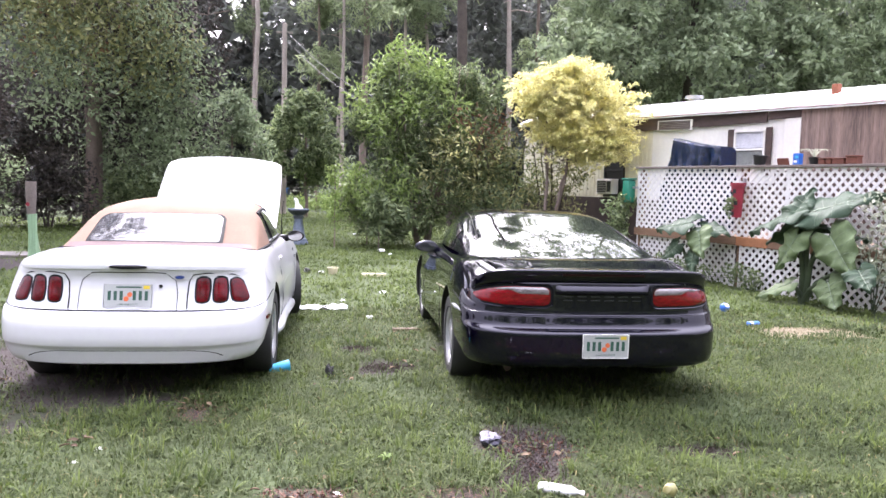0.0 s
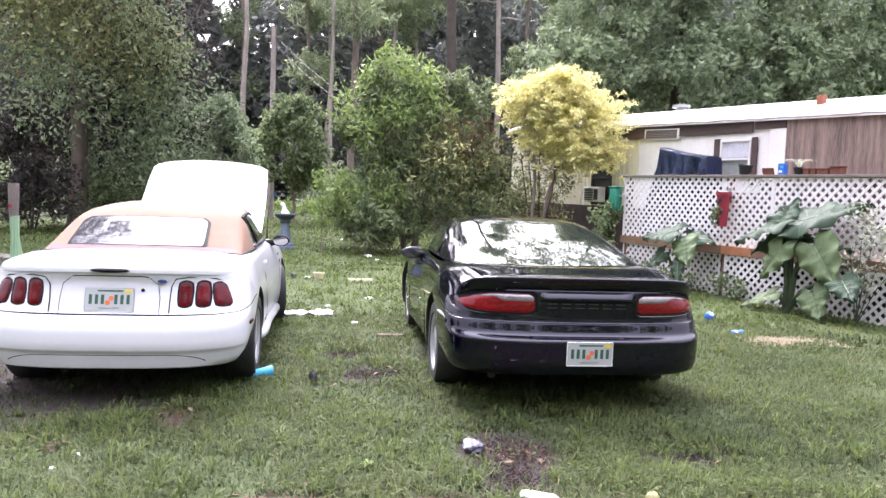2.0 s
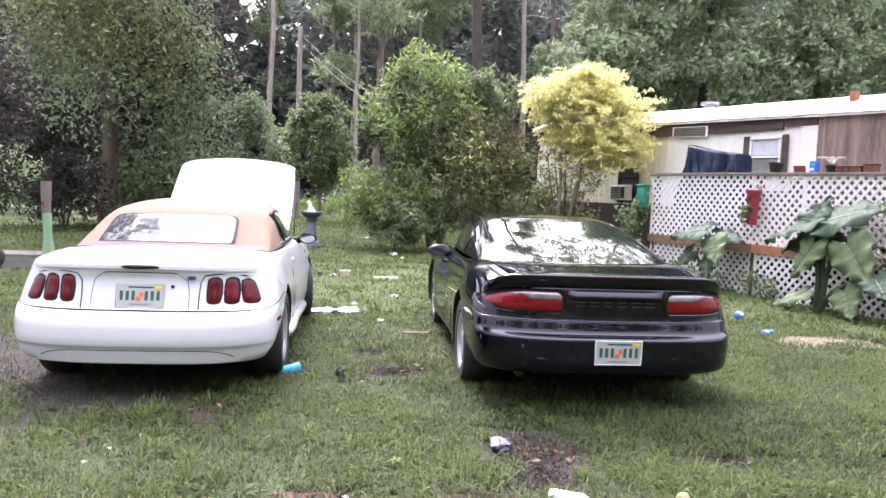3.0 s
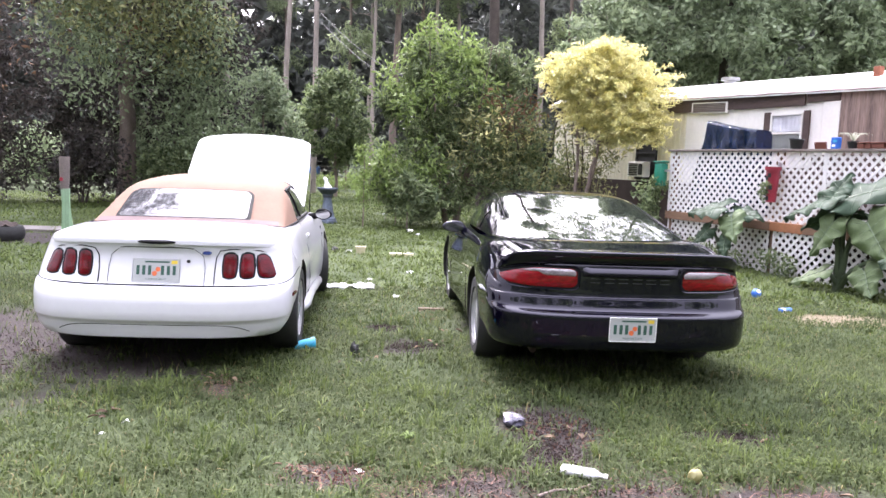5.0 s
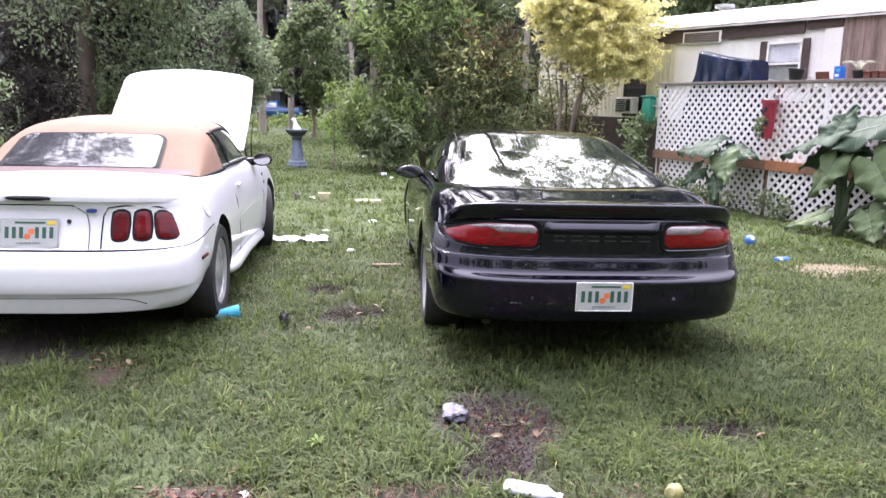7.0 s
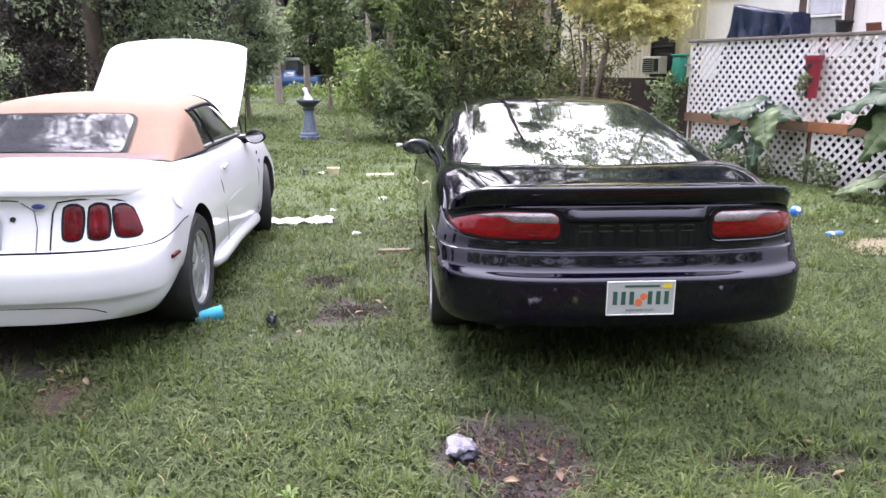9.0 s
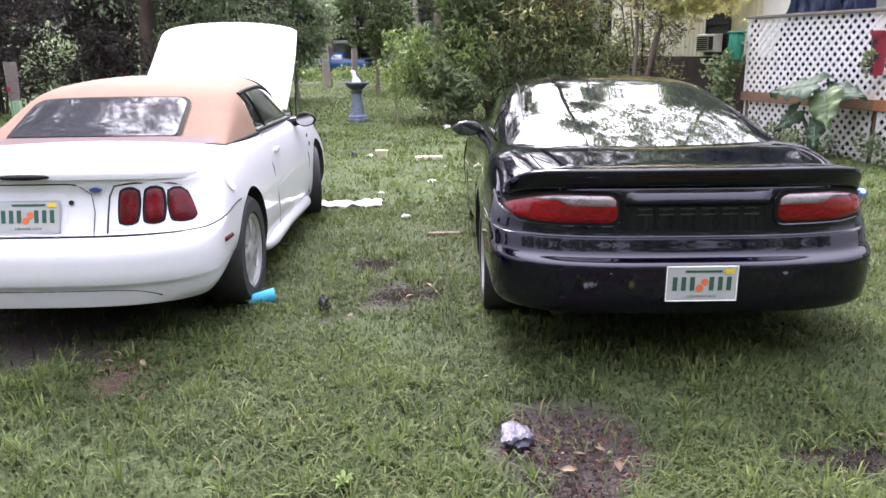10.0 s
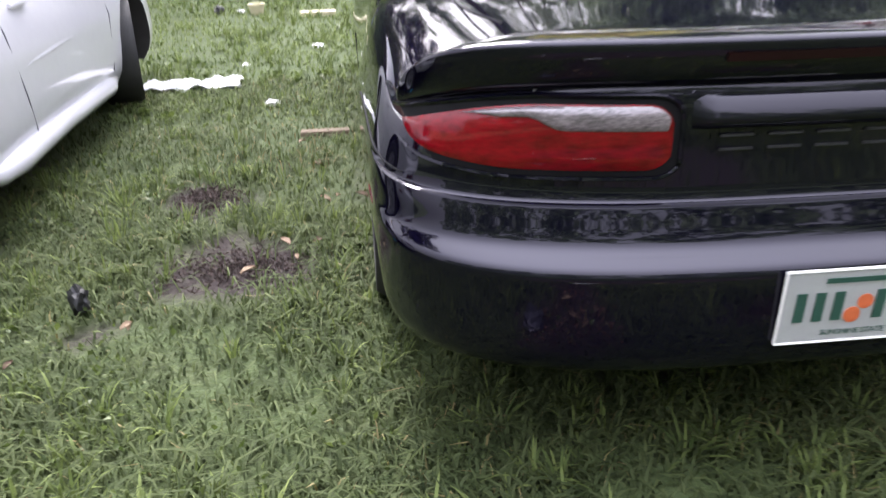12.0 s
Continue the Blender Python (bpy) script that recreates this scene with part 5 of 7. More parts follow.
    for s in (-1, 1):
        mirror_pod(car, s * 0.905, 2.86, 0.925, M["black_trim"], 0.085, 0.058)
        side_line(sh, s, [(1.78, 0.91), (1.74, 0.7), (1.78, 0.45), (1.86, 0.27)], 0.003, M["seam_grey"], car, "door_seam", out=0.0045)
        side_line(sh, s, [(3.08, 0.88), (3.05, 0.6), (3.0, 0.30)], 0.003, M["seam_grey"], car, "door_seam", out=0.0045)
        ring_line(sh, s, 0.607, 0.5, 1.045, 0.0035, M["seam"], car, "bumper_seam")
        part("side_skirt", tube(bmesh.new(), [(s * (side_x(sh, y, 0.3) + o), y, 0.235) for y, o in ((1.36, -0.06), (1.42, -0.025), (1.6, -0.01), (2.2, -0.012), (2.9, -0.012), (3.12, -0.04))], [0.02, 0.045, 0.055, 0.05, 0.05, 0.02], 10, 1.0), M["white_paint"], car, "white side skirt", smooth=True)
        part("side_marker", tube(bmesh.new(), [(s * (side_x(sh, y, 0.52) + 0.001), y, 0.52) for y in (0.36, 0.42, 0.48)], [0.012, 0.014, 0.012], 6), M["dark_red_lens"], car)
        part("door_handle", tube(bmesh.new(), [(s * (side_x(sh, y, 0.79) + 0.006), y, 0.79) for y in (1.90, 1.96, 2.02, 2.08)], [0.012, 0.018, 0.018, 0.012], 6), M["white_paint"], car, smooth=True)
        # scooped recess in the door, drawn by its upper lip
        part("door_crease", tube(bmesh.new(), [(s * (side_x(sh, y, 0.60) - 0.012), y, 0.55 + 0.03 * (y - 1.5)) for y in np.linspace(1.42, 2.9, 12)], [0.004 + 0.014 * math.sin(math.pi * k / 11) for k in range(12)], 6), M["white_paint"], car, smooth=True)
    part("antenna", tube(bmesh.new(), [(0.70, 3.55, 0.86), (0.70, 3.56, 1.05), (0.715, 3.59, 1.26)], [0.008, 0.005, 0.003], 6), M["black_trim"], car, "thin black antenna")
    for z, w in ((0.76, 0.03), (0.69, 0.035)):
        part("fender_badge", boxed((0, 3.16, z - 0.018), (0.006, 3.16 + w, z + 0.018), 0.002), M["black_trim"], car).location = (side_x(sh, 3.17, z) - 0.002, 0, 0)
    part("fuel_door", lathe([(0, 0), (0.075, 0), (0.07, 0.003), (0, 0.003)], 24), M["white_paint"], car).matrix_local = pose(side_x(sh, 0.62, 0.80) - 0.004, 0.62, 0.80, 0, 90, 0) @ pose(0, 0, 0, 0, -22, 0)


build_coupe()
build_convertible()


# ---- trees and shrubs ----
def build_trees():
    tree("shrub", (1.15, 19.0, 0), 4.3, 0.04, [(0.2, 0, 1.9, 1.7, 1.3, 1.5), (-0.4, 0, 3.0, 1.35, 1.1, 1.25), (-0.70, -0.2, 3.85, 0.6, 0.6, 0.55), (0.15, 0, 3.8, 0.6, 0.6, 0.5), (-0.95, -0.2, 4.25, 0.25, 0.3, 0.25), (1.25, 0, 2.9, 1.05, 0.9, 1.35), (1.35, 0, 3.95, 0.65, 0.6, 0.6), (0.75, 0.1, 4.1, 0.45, 0.5, 0.4), (-1.3, -0.3, 1.3, 0.9, 0.8, 0.8), (-1.5, -0.2, 3.1, 0.5, 0.5, 0.35), (-0.5, -0.8, 0.9, 1.0, 0.6, 0.55)], 17000, 0.165, M["leaf_green"], M["bark"],
         "tall multi-stemmed green shrub with some dry brown twigs", 11, 0.15, 9, 0.35, 0.22, stems=8, stem_spread=0.9, category="shrub", aspect=0.30, flat=1.15, spray=0.95, lift=1.1, density=14, fine=0.15,
         extra=(("leaf_bright", 0.165, [(-1.7, -0.8, 1.5, 0.9), (-1.2, -1.0, 1.1, 0.9), (-0.6, -1.1, 1.4, 0.7), (-1.9, -0.5, 0.9, 0.7), (-0.6, -0.6, 2.0, 0.5), (0.9, -0.8, 2.9, 0.3), (-1.0, -0.2, 4.1, 1), (-0.5, -0.4, 4.5, 1.2), (0.1, -0.3, 4.2, 0.8), (-1.6, -0.5, 3.5, 0.7), (0.2, -0.5, 3.9, 1), (-1.1, -0.9, 2.9, 0.8), (-0.4, -1.0, 3.3, 0.8), (0.5, -0.9, 3.3, 0.4)]), ("leaf_brown", 0.014, [(1.2, -0.9, 2.7, 1), (1.5, -0.7, 2.3, 1), (0.9, -0.9, 3.0, 0.5), (1.8, -0.6, 2.9, 0.6)]), ("leaf_olive", 0.04, [(1.0, -1.0, 2.2, 1), (0.4, -1.0, 2.4, 1), (1.6, -0.8, 1.8, 1), (1.9, -0.6, 2.3, 1), (0.2, -1.0, 1.7, 0.6)]), ("leaf_yellow", 0.008, [(1.0, -0.9, 2.5, 1), (1.3, -0.8, 2.1, 1), (0.6, -0.9, 2.2, 0.8)])))
    tree("yellow_shrub", (3.9, 17.3, 0), 3.0, 0.05, [(0.66, 0, 3.36, 1.30, 1.0, 0.92), (0.95, -0.2, 2.62, 0.85, 0.7, 0.40), (0.45, 0, 4.02, 0.75, 0.7, 0.40), (-0.30, 0, 3.7, 0.5, 0.6, 0.45)], 68000, 0.11, M["leaf_yellow"], M["bark"],
         "rounded shrub with pale yellow leaves on bare stems", 12, 0.6, 8, 0.3, 0.20, stems=4, stem_spread=0.35, lean=(0.3, 0), category="shrub", aspect=0.20, flat=0.6, spray=0.95, lift=0.40, density=60, fine=0.115)
    tree("shrub", (2.9, 18.4, 0), 2.6, 0.04, [(0, 0, 1.5, 1.3, 1.0, 1.4)], 3800, 0.12, M["leaf_green"], M["bark_dark"], "thin green shrub with bare stems beside the mobile home", 13, 0.2, 6, 0.4, 0.26, stems=5, stem_spread=0.6, category="shrub", aspect=0.3, spray=0.5, lift=0.5, density=14,
         extra=(("leaf_olive", 0.25, [(-0.6, -0.5, 1.6, 1), (0.3, -0.6, 1.2, 1), (0.1, -0.5, 2.2, 0.6)]),))
    tree("shrub", (4.15, 17.9, 0), 2.7, 0.03, [(0, 0, 1.5, 0.95, 0.6, 1.2), (0.3, 0.2, 2.5, 0.7, 0.5, 0.6)], 2600, 0.10, M["leaf_olive"], M["bark_dark"], "thin olive shrub with bare stems beside the mobile home", 17, 0.2, 7, 0.4, 0.22, stems=5, stem_spread=0.5, category="shrub", aspect=0.3, flat=1.2)
    tree("sapling", (-0.93, 17.7, 0), 1.9, 0.016, [(0, 0, 1.2, 0.3, 0.3, 0.75)], 700, 0.09, M["leaf_bright"], M["bark"], "slender young sapling with sparse leaves", 14, 0.3, 7, 0.25, 0.12, category="sapling")
    tree("seedling", (0.10, 17.0, 0), 1.25, 0.016, [(0, 0, 0.75, 0.34, 0.3, 0.55), (0.45, 0.1, 0.6, 0.35, 0.3, 0.4)], 1000, 0.20, M["leaf_green"], M["bark"], "leafy knee-high seedling in the lawn", 15, 0.2, 6, 0.4, 0.14, aspect=0.3, category="seedling")
    tree("seedling", (-0.2, 18.3, 0), 1.0, 0.012, [(0, 0, 0.6, 0.25, 0.25, 0.4)], 250, 0.12, M["leaf_green"], M["bark"], "leafy knee-high seedling in the lawn", 16, 0.2, 6, 0.4, 0.14, aspect=0.3, category="seedling")
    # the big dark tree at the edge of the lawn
    # paler clumps at its front put backlit leaves into the leaf colour
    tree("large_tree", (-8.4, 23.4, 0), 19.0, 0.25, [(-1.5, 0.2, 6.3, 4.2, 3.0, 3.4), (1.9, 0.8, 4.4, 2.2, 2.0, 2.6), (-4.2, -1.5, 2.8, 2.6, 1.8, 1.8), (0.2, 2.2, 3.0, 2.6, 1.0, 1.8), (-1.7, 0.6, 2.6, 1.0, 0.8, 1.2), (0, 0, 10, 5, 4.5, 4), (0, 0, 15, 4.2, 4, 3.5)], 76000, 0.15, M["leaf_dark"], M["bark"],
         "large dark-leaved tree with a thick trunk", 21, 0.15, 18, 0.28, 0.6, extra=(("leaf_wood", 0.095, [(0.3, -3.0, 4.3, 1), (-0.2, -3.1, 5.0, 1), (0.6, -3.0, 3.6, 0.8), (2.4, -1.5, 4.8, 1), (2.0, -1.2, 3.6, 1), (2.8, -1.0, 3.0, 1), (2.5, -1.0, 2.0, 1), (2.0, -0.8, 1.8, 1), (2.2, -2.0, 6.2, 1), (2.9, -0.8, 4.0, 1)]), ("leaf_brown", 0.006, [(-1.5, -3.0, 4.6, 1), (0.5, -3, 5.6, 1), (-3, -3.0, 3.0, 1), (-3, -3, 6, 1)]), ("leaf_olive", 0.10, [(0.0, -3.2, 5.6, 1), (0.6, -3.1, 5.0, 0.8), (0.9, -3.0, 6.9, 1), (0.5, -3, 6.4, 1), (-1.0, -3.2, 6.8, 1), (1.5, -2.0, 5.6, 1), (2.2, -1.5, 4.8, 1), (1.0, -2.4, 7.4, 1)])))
    # unseen tree left of view; its crown shapes the convertible's window reflection
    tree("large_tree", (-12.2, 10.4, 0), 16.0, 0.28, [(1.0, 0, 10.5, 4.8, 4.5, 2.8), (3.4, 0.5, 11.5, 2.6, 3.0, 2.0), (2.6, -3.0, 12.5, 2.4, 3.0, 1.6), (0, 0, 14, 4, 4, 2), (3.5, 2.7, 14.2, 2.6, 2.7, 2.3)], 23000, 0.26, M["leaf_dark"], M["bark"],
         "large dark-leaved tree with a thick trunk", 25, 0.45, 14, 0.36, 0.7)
    tree("small_tree", (-7.6, 25.6, 0), 7.6, 0.09, [(0, 0, 2.4, 2.0, 1.5, 2.3), (0.2, 0, 5.0, 1.5, 1.2, 1.7)], 15000, 0.17, M["leaf_wood"], M["bark"], "leafy grey-green tree at the wood's edge", 26, 0.15, 11, 0.3, 0.4, flat=1.1)
    tree("small_tree", (-5.0, 26.8, 0), 4.6, 0.07, [(0, 0, 2.5, 1.2, 1.1, 1.8)], 9000, 0.17, M["leaf_wood"], M["bark"], "young leafy tree at the wood's edge", 22, 0.2, 9, 0.3, 0.5)
    tree("small_tree", (-3.0, 31.5, 0), 4.8, 0.07, [(0, 0, 3.1, 1.6, 1.4, 1.9)], 11000, 0.20, M["leaf_green"], M["bark"], "rounded bushy tree at the wood's edge", 23, 0.2, 9, 0.3, 0.45)
    tree("tall_tree", (2.6, 27.0, 0), 24.0, 0.22, [(2.6, 0, 17, 3.6, 4.0, 4.0), (3.2, 0, 21.5, 3.2, 3.5, 3)], 11000, 0.28, M["leaf_wood"], M["bark_dark"], "tall straight dark-barked tree with a high crown", 24, 0.5, 16, 0.22, 0.8)
    tree("tall_tree", (11.56, 28.9, 0), 23.0, 0.20, [(-1.8, -2.0, 14.2, 4.0, 3.6, 2.4), (2.0, 0, 16.0, 3.8, 3.6, 2.6), (0, 0, 20.5, 3.6, 3.6, 2.6)], 11000, 0.24, M["leaf_wood"], M["bark_dark"], "tall dark-trunked tree behind the mobile home", 27, 0.5, 16, 0.26, 0.6)
    for i, (x, y, h, e) in enumerate(((9.5, 29, 13, 3.6), (14, 27, 12.5, 3.8), (19, 29, 13, 4), (24, 30, 13, 4.2), (11.5, 34, 15, 4))):
        tree("broadleaf_tree", (x, y, 0), h, 0.25, [(0, 0, h * 0.62, e, e * 0.8, h * 0.25), (-1.2, -1.2, h * 0.45, e * 0.8, e * 0.6, h * 0.16), (0.8, 0, h * 0.85, e * 0.7, e * 0.7, h * 0.15)], 27000, 0.235, M["leaf_wood"], M["bark_dark"],
             "broadleaf tree behind the mobile home", 30 + i, 0.3, 12, 0.25, 0.55, group="trees behind the home")
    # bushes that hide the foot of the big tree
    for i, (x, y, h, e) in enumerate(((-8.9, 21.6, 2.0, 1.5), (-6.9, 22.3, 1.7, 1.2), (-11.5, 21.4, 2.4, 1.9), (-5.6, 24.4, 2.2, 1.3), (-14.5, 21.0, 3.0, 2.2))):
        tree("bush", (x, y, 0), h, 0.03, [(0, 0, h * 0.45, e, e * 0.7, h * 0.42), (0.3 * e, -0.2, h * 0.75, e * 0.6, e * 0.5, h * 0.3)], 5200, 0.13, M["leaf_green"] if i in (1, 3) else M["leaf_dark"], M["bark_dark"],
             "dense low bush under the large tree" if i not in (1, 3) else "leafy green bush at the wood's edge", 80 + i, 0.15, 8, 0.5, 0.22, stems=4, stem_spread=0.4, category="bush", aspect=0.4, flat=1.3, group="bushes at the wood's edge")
    # pines in the wood
    rng = random.Random(5)
    spots = [(-10.2, 61.6, 0.33), (-1.9, 37, 0.10), (-5.65, 35.4, 0.14), (-0.9, 38, 0.20), (-9.2, 36, 0.22), (-8.6, 36.5, 0.18), (-3.6, 43, 0.12), (4, 42, 0.16), (6.5, 41, 0.18), (8.5, 44, 0.15), (-12.5, 38, 0.2), (1.2, 45, 0.15), (-14.0, 82, 0.26), (11, 45, 0.2), (-2.8, 50, 0.18), (0.3, 52, 0.2), (2.6, 49, 0.18)]
    for i, (x, y, r) in enumerate(spots):
        h = rng.uniform(18, 23)
        tree("pine_tree", (x, y, 0), h, r, [(0, 0, h * 0.72, 2.0, 2.0, h * 0.16), (0, 0, h * 0.9, 1.4, 1.4, h * 0.1)] + ([(0.3, -0.5, h * 0.42, 1.6, 1.2, 1.0)] if i % 3 == 0 else []), 3600, 0.42, M["pine_needle"], M["bark_grey"] if i % 3 else M["bark"],
             "tall straight pine with a bare trunk", 60 + i, 0.45, 9, 0.11, 0.6, aspect=0.16, group="pines of the wood")
    # undergrowth and the far wood
    rng = np.random.default_rng(4)
    c = [(x, 39 + 3 * rng.random(), 0.4 + 1.6 * rng.random() ** 1.5, 1.0) for x in np.linspace(-30, 30, 90) if not -10.5 < x < -2.5] + [(x, 28 + 5 * rng.random() - 0.06 * x, 0.5 + 1.3 * rng.random(), 0.8) for x in np.linspace(-26, -9, 40)]
    tagged(leaves("undergrowth", c, 1.5, 42000, 0.26, M["leaf_wood"], seed=8, flat=0.7), "tangled green undergrowth along the wood's edge", "undergrowth", kind="stuff")
    c = [(x, 37.3 + 1.2 * rng.random(), 0.15 + 0.45 * rng.random(), 1.0) for x in np.linspace(-12, 3, 60)]
    tagged(leaves("fence_weeds", c, 0.45, 5200, 0.16, M["leaf_bright"], seed=28, flat=0.8), "pale green weeds along the back fence", "weeds", kind="stuff")
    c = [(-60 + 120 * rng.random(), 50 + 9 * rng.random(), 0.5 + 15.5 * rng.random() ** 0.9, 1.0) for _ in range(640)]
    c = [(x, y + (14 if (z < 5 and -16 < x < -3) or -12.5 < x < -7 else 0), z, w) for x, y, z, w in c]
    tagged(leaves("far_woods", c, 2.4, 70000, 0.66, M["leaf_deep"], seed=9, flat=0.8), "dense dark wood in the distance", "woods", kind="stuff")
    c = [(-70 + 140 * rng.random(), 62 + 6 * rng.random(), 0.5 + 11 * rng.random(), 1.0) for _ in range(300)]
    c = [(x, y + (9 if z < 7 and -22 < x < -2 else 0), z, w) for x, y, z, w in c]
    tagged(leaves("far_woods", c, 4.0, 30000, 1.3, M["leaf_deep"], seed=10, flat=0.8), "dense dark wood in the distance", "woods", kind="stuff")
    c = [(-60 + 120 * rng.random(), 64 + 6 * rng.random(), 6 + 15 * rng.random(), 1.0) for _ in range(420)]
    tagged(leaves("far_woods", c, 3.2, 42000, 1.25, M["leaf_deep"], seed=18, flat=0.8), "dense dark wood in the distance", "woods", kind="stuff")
    # unseen trees added behind the camera, to darken reflections in paint and glass
    c = [(-60 + 120 * rng.random(), -24 - 10 * rng.random(), 0.5 + 21 * rng.random() ** 1.1, 1.0) for _ in range(620)]
    c += [(-60 + 120 * rng.random(), -25 - 7 * rng.random(), 0.2 + 3.2 * rng.random(), 1.0) for _ in range(380)]
    tagged(leaves("far_woods", c, 2.2, 36000, 1.3, M["leaf_wood"], seed=19), "unseen line of trees added behind the camera", "woods", kind="stuff")


build_trees()


# ---- grass ----
GX, GY, GS = -12.0, -1.0, 0.1
NX, NY = 210, 220
LAWN = np.zeros((NY, NX, 5))
for j in range(NY):
    for i in range(NX):
        x, y = GX + i * GS, GY + j * GS
        under = (abs(x + 1.5) < 0.65 and 5.6 < y < 9.2) or (abs(x - 1.55) < 0.65 and 5.6 < y < 9.3)
        so = soil_amount(x, y)
        LAWN[j, i] = (ground_height(x, y), 0.2 if under else 1 - 0.95 * so, noise.noise((x * 0.9, y * 0.9, 8.0)), noise.noise((x * 1.7, y * 1.7, 3.0)), noise.noise((x * 1.4, y * 1.4, 4.0)))


def blades(name, n, region, seed, material, length, width, label, keep, power=1.3, flat=0.0):
    """Blades of grass, each bent once; keep gives the chance that one grows, from the lawn's table."""
    rng = np.random.default_rng(seed)
    x0, x1, y0, y1 = region
    x, y = rng.uniform(x0, x1, n), y0 + (y1 - y0) * rng.random(n) ** power
    a = LAWN[np.clip(((y - GY) / GS + 0.5).astype(int), 0, NY - 1), np.clip(((x - GX) / GS + 0.5).astype(int), 0, NX - 1)]
    on = rng.random(n) < keep(a)
    x, y, a = x[on], y[on], a[on]
    m = len(x)
    p = np.stack([x, y, a[:, 0] - 0.012 + flat], 1)
    L = length * (0.5 + 0.8 * rng.random(m)) * (1 + 0.6 * a[:, 3])
    th = rng.uniform(0, 2 * np.pi, m)
    lean = rng.uniform(0.4, 1.6, m)
    d = np.stack([np.cos(th), np.sin(th), np.zeros(m)], 1)
    s = np.stack([-np.sin(th), np.cos(th), np.zeros(m)], 1) * (width * (0.6 + 0.8 * rng.random(m)))[:, None]
    up = np.array([0, 0, 1.0]) * (0.12 if flat else 1.0)
    mid = p + d * (L * lean * 0.30)[:, None] + up * (L * 0.55)[:, None]
    tip = p + d * (L * lean * 0.95)[:, None] + up * (L * (1.0 - 0.45 * lean))[:, None]
    v = np.stack([p - s, p + s, mid - s * 0.75, mid + s * 0.75, tip], 1)
    me = bpy.data.meshes.new(name)
    me.vertices.add(5 * m)
    me.vertices.foreach_set("co", v.ravel())
    idx = (np.arange(m)[:, None] * 5 + np.array([0, 1, 3, 0, 3, 2, 2, 3, 4])).ravel()
    me.loops.add(9 * m)
    me.loops.foreach_set("vertex_index", idx.astype(np.int32))
    me.polygons.add(3 * m)
    me.polygons.foreach_set("loop_start", (np.arange(3 * m) * 3).astype(np.int32))
    me.update(calc_edges=True)
    me.materials.append(material)
    return tagged(new(name, me), label, "grass", kind="stuff")


def thick(a):
    return a[:, 1] * np.clip(0.92 + 0.3 * a[:, 2], 0.75, 1)


def tufts(name, n, region, seed, material, length, width, label, per=13):
    """Clumps of longer blades that arch outwards from one root, thickest where the lawn grows rank."""
    rng = np.random.default_rng(seed)
    x0, x1, y0, y1 = region
    x, y = rng.uniform(x0, x1, n), y0 + (y1 - y0) * rng.random(n) ** 1.15
    a = LAWN[np.clip(((y - GY) / GS + 0.5).astype(int), 0, NY - 1), np.clip(((x - GX) / GS + 0.5).astype(int), 0, NX - 1)]
    on = rng.random(n) < a[:, 1] ** 2 * np.clip(0.35 + 1.6 * a[:, 3] + 0.5 * a[:, 4], 0.05, 1)
    root = np.stack([x[on], y[on], a[on, 0] - 0.01], 1)
    big = (0.7 + 0.6 * rng.random(on.sum())).repeat(per)
    root = root.repeat(per, 0)
    m = len(root)
    th = rng.uniform(0, 2 * np.pi, m)
    d = np.stack([np.cos(th), np.sin(th), np.zeros(m)], 1)
    across = np.stack([-np.sin(th), np.cos(th), np.zeros(m)], 1)
    p = root + d * rng.uniform(0, 0.022, m)[:, None]
    L = length * big * (0.55 + 0.7 * rng.random(m))
    lean = rng.uniform(0.15, 1.0, m)
    w = across * (width * (0.7 + 0.6 * rng.random(m)))[:, None]
    up = np.array([0, 0, 1.0])
    rings = []
    for q, wide in ((0.0, 0.8), (0.4, 1.0), (0.75, 0.75)):
        c = p + d * (L * lean * q**1.6 * 0.95)[:, None] + up * (L * (q - 0.55 * lean * q * q))[:, None]
        rings += [c - w * wide, c + w * wide]
    tip = p + d * (L * lean * 0.95)[:, None] + up * (L * (1 - 0.62 * lean))[:, None]
    v = np.stack(rings + [tip], 1)
    me = bpy.data.meshes.new(name)
    me.vertices.add(7 * m)
    me.vertices.foreach_set("co", v.ravel())
    idx = (np.arange(m)[:, None] * 7 + np.array([0, 1, 3, 0, 3, 2, 2, 3, 5, 2, 5, 4, 4, 5, 6])).ravel()
    me.loops.add(15 * m)
    me.loops.foreach_set("vertex_index", idx.astype(np.int32))
    me.polygons.add(5 * m)
    me.polygons.foreach_set("loop_start", (np.arange(5 * m) * 3).astype(np.int32))
    me.update(calc_edges=True)
    me.materials.append(material)
    return tagged(new(name, me), label, "grass", kind="stuff")


tufts("grass_tufts", 5200, (-3.6, 4.6, 2.2, 9.0), 61, M["grass_light"], 0.085, 0.0034, "long bright tufts of lawn grass")
tufts("grass_tufts", 2600, (-1.6, 3.6, 3.4, 7.0), 62, M["grass_light"], 0.105, 0.0036, "long bright tufts of lawn grass")
tufts("grass_tufts", 5200, (-6.5, 6.5, 9.0, 19.0), 63, M["grass_light"], 0.105, 0.0055, "long bright tufts of lawn grass", 9)
blades("grass", 228000, (-5.0, 5.5, 1.6, 9.0), 1, M["grass"], 0.078, 0.0037, "short green lawn grass", thick)
blades("grass", 105000, (-8.0, 7.5, 8.0, 20.5), 2, M["grass_light"], 0.075, 0.0068, "short green lawn grass", thick, 1.0)
blades("grass", 46000, (-10.0, 6.5, 20.3, 36.0), 9, M["grass_light"], 0.11, 0.013, "short green lawn grass", thick, 1.0)
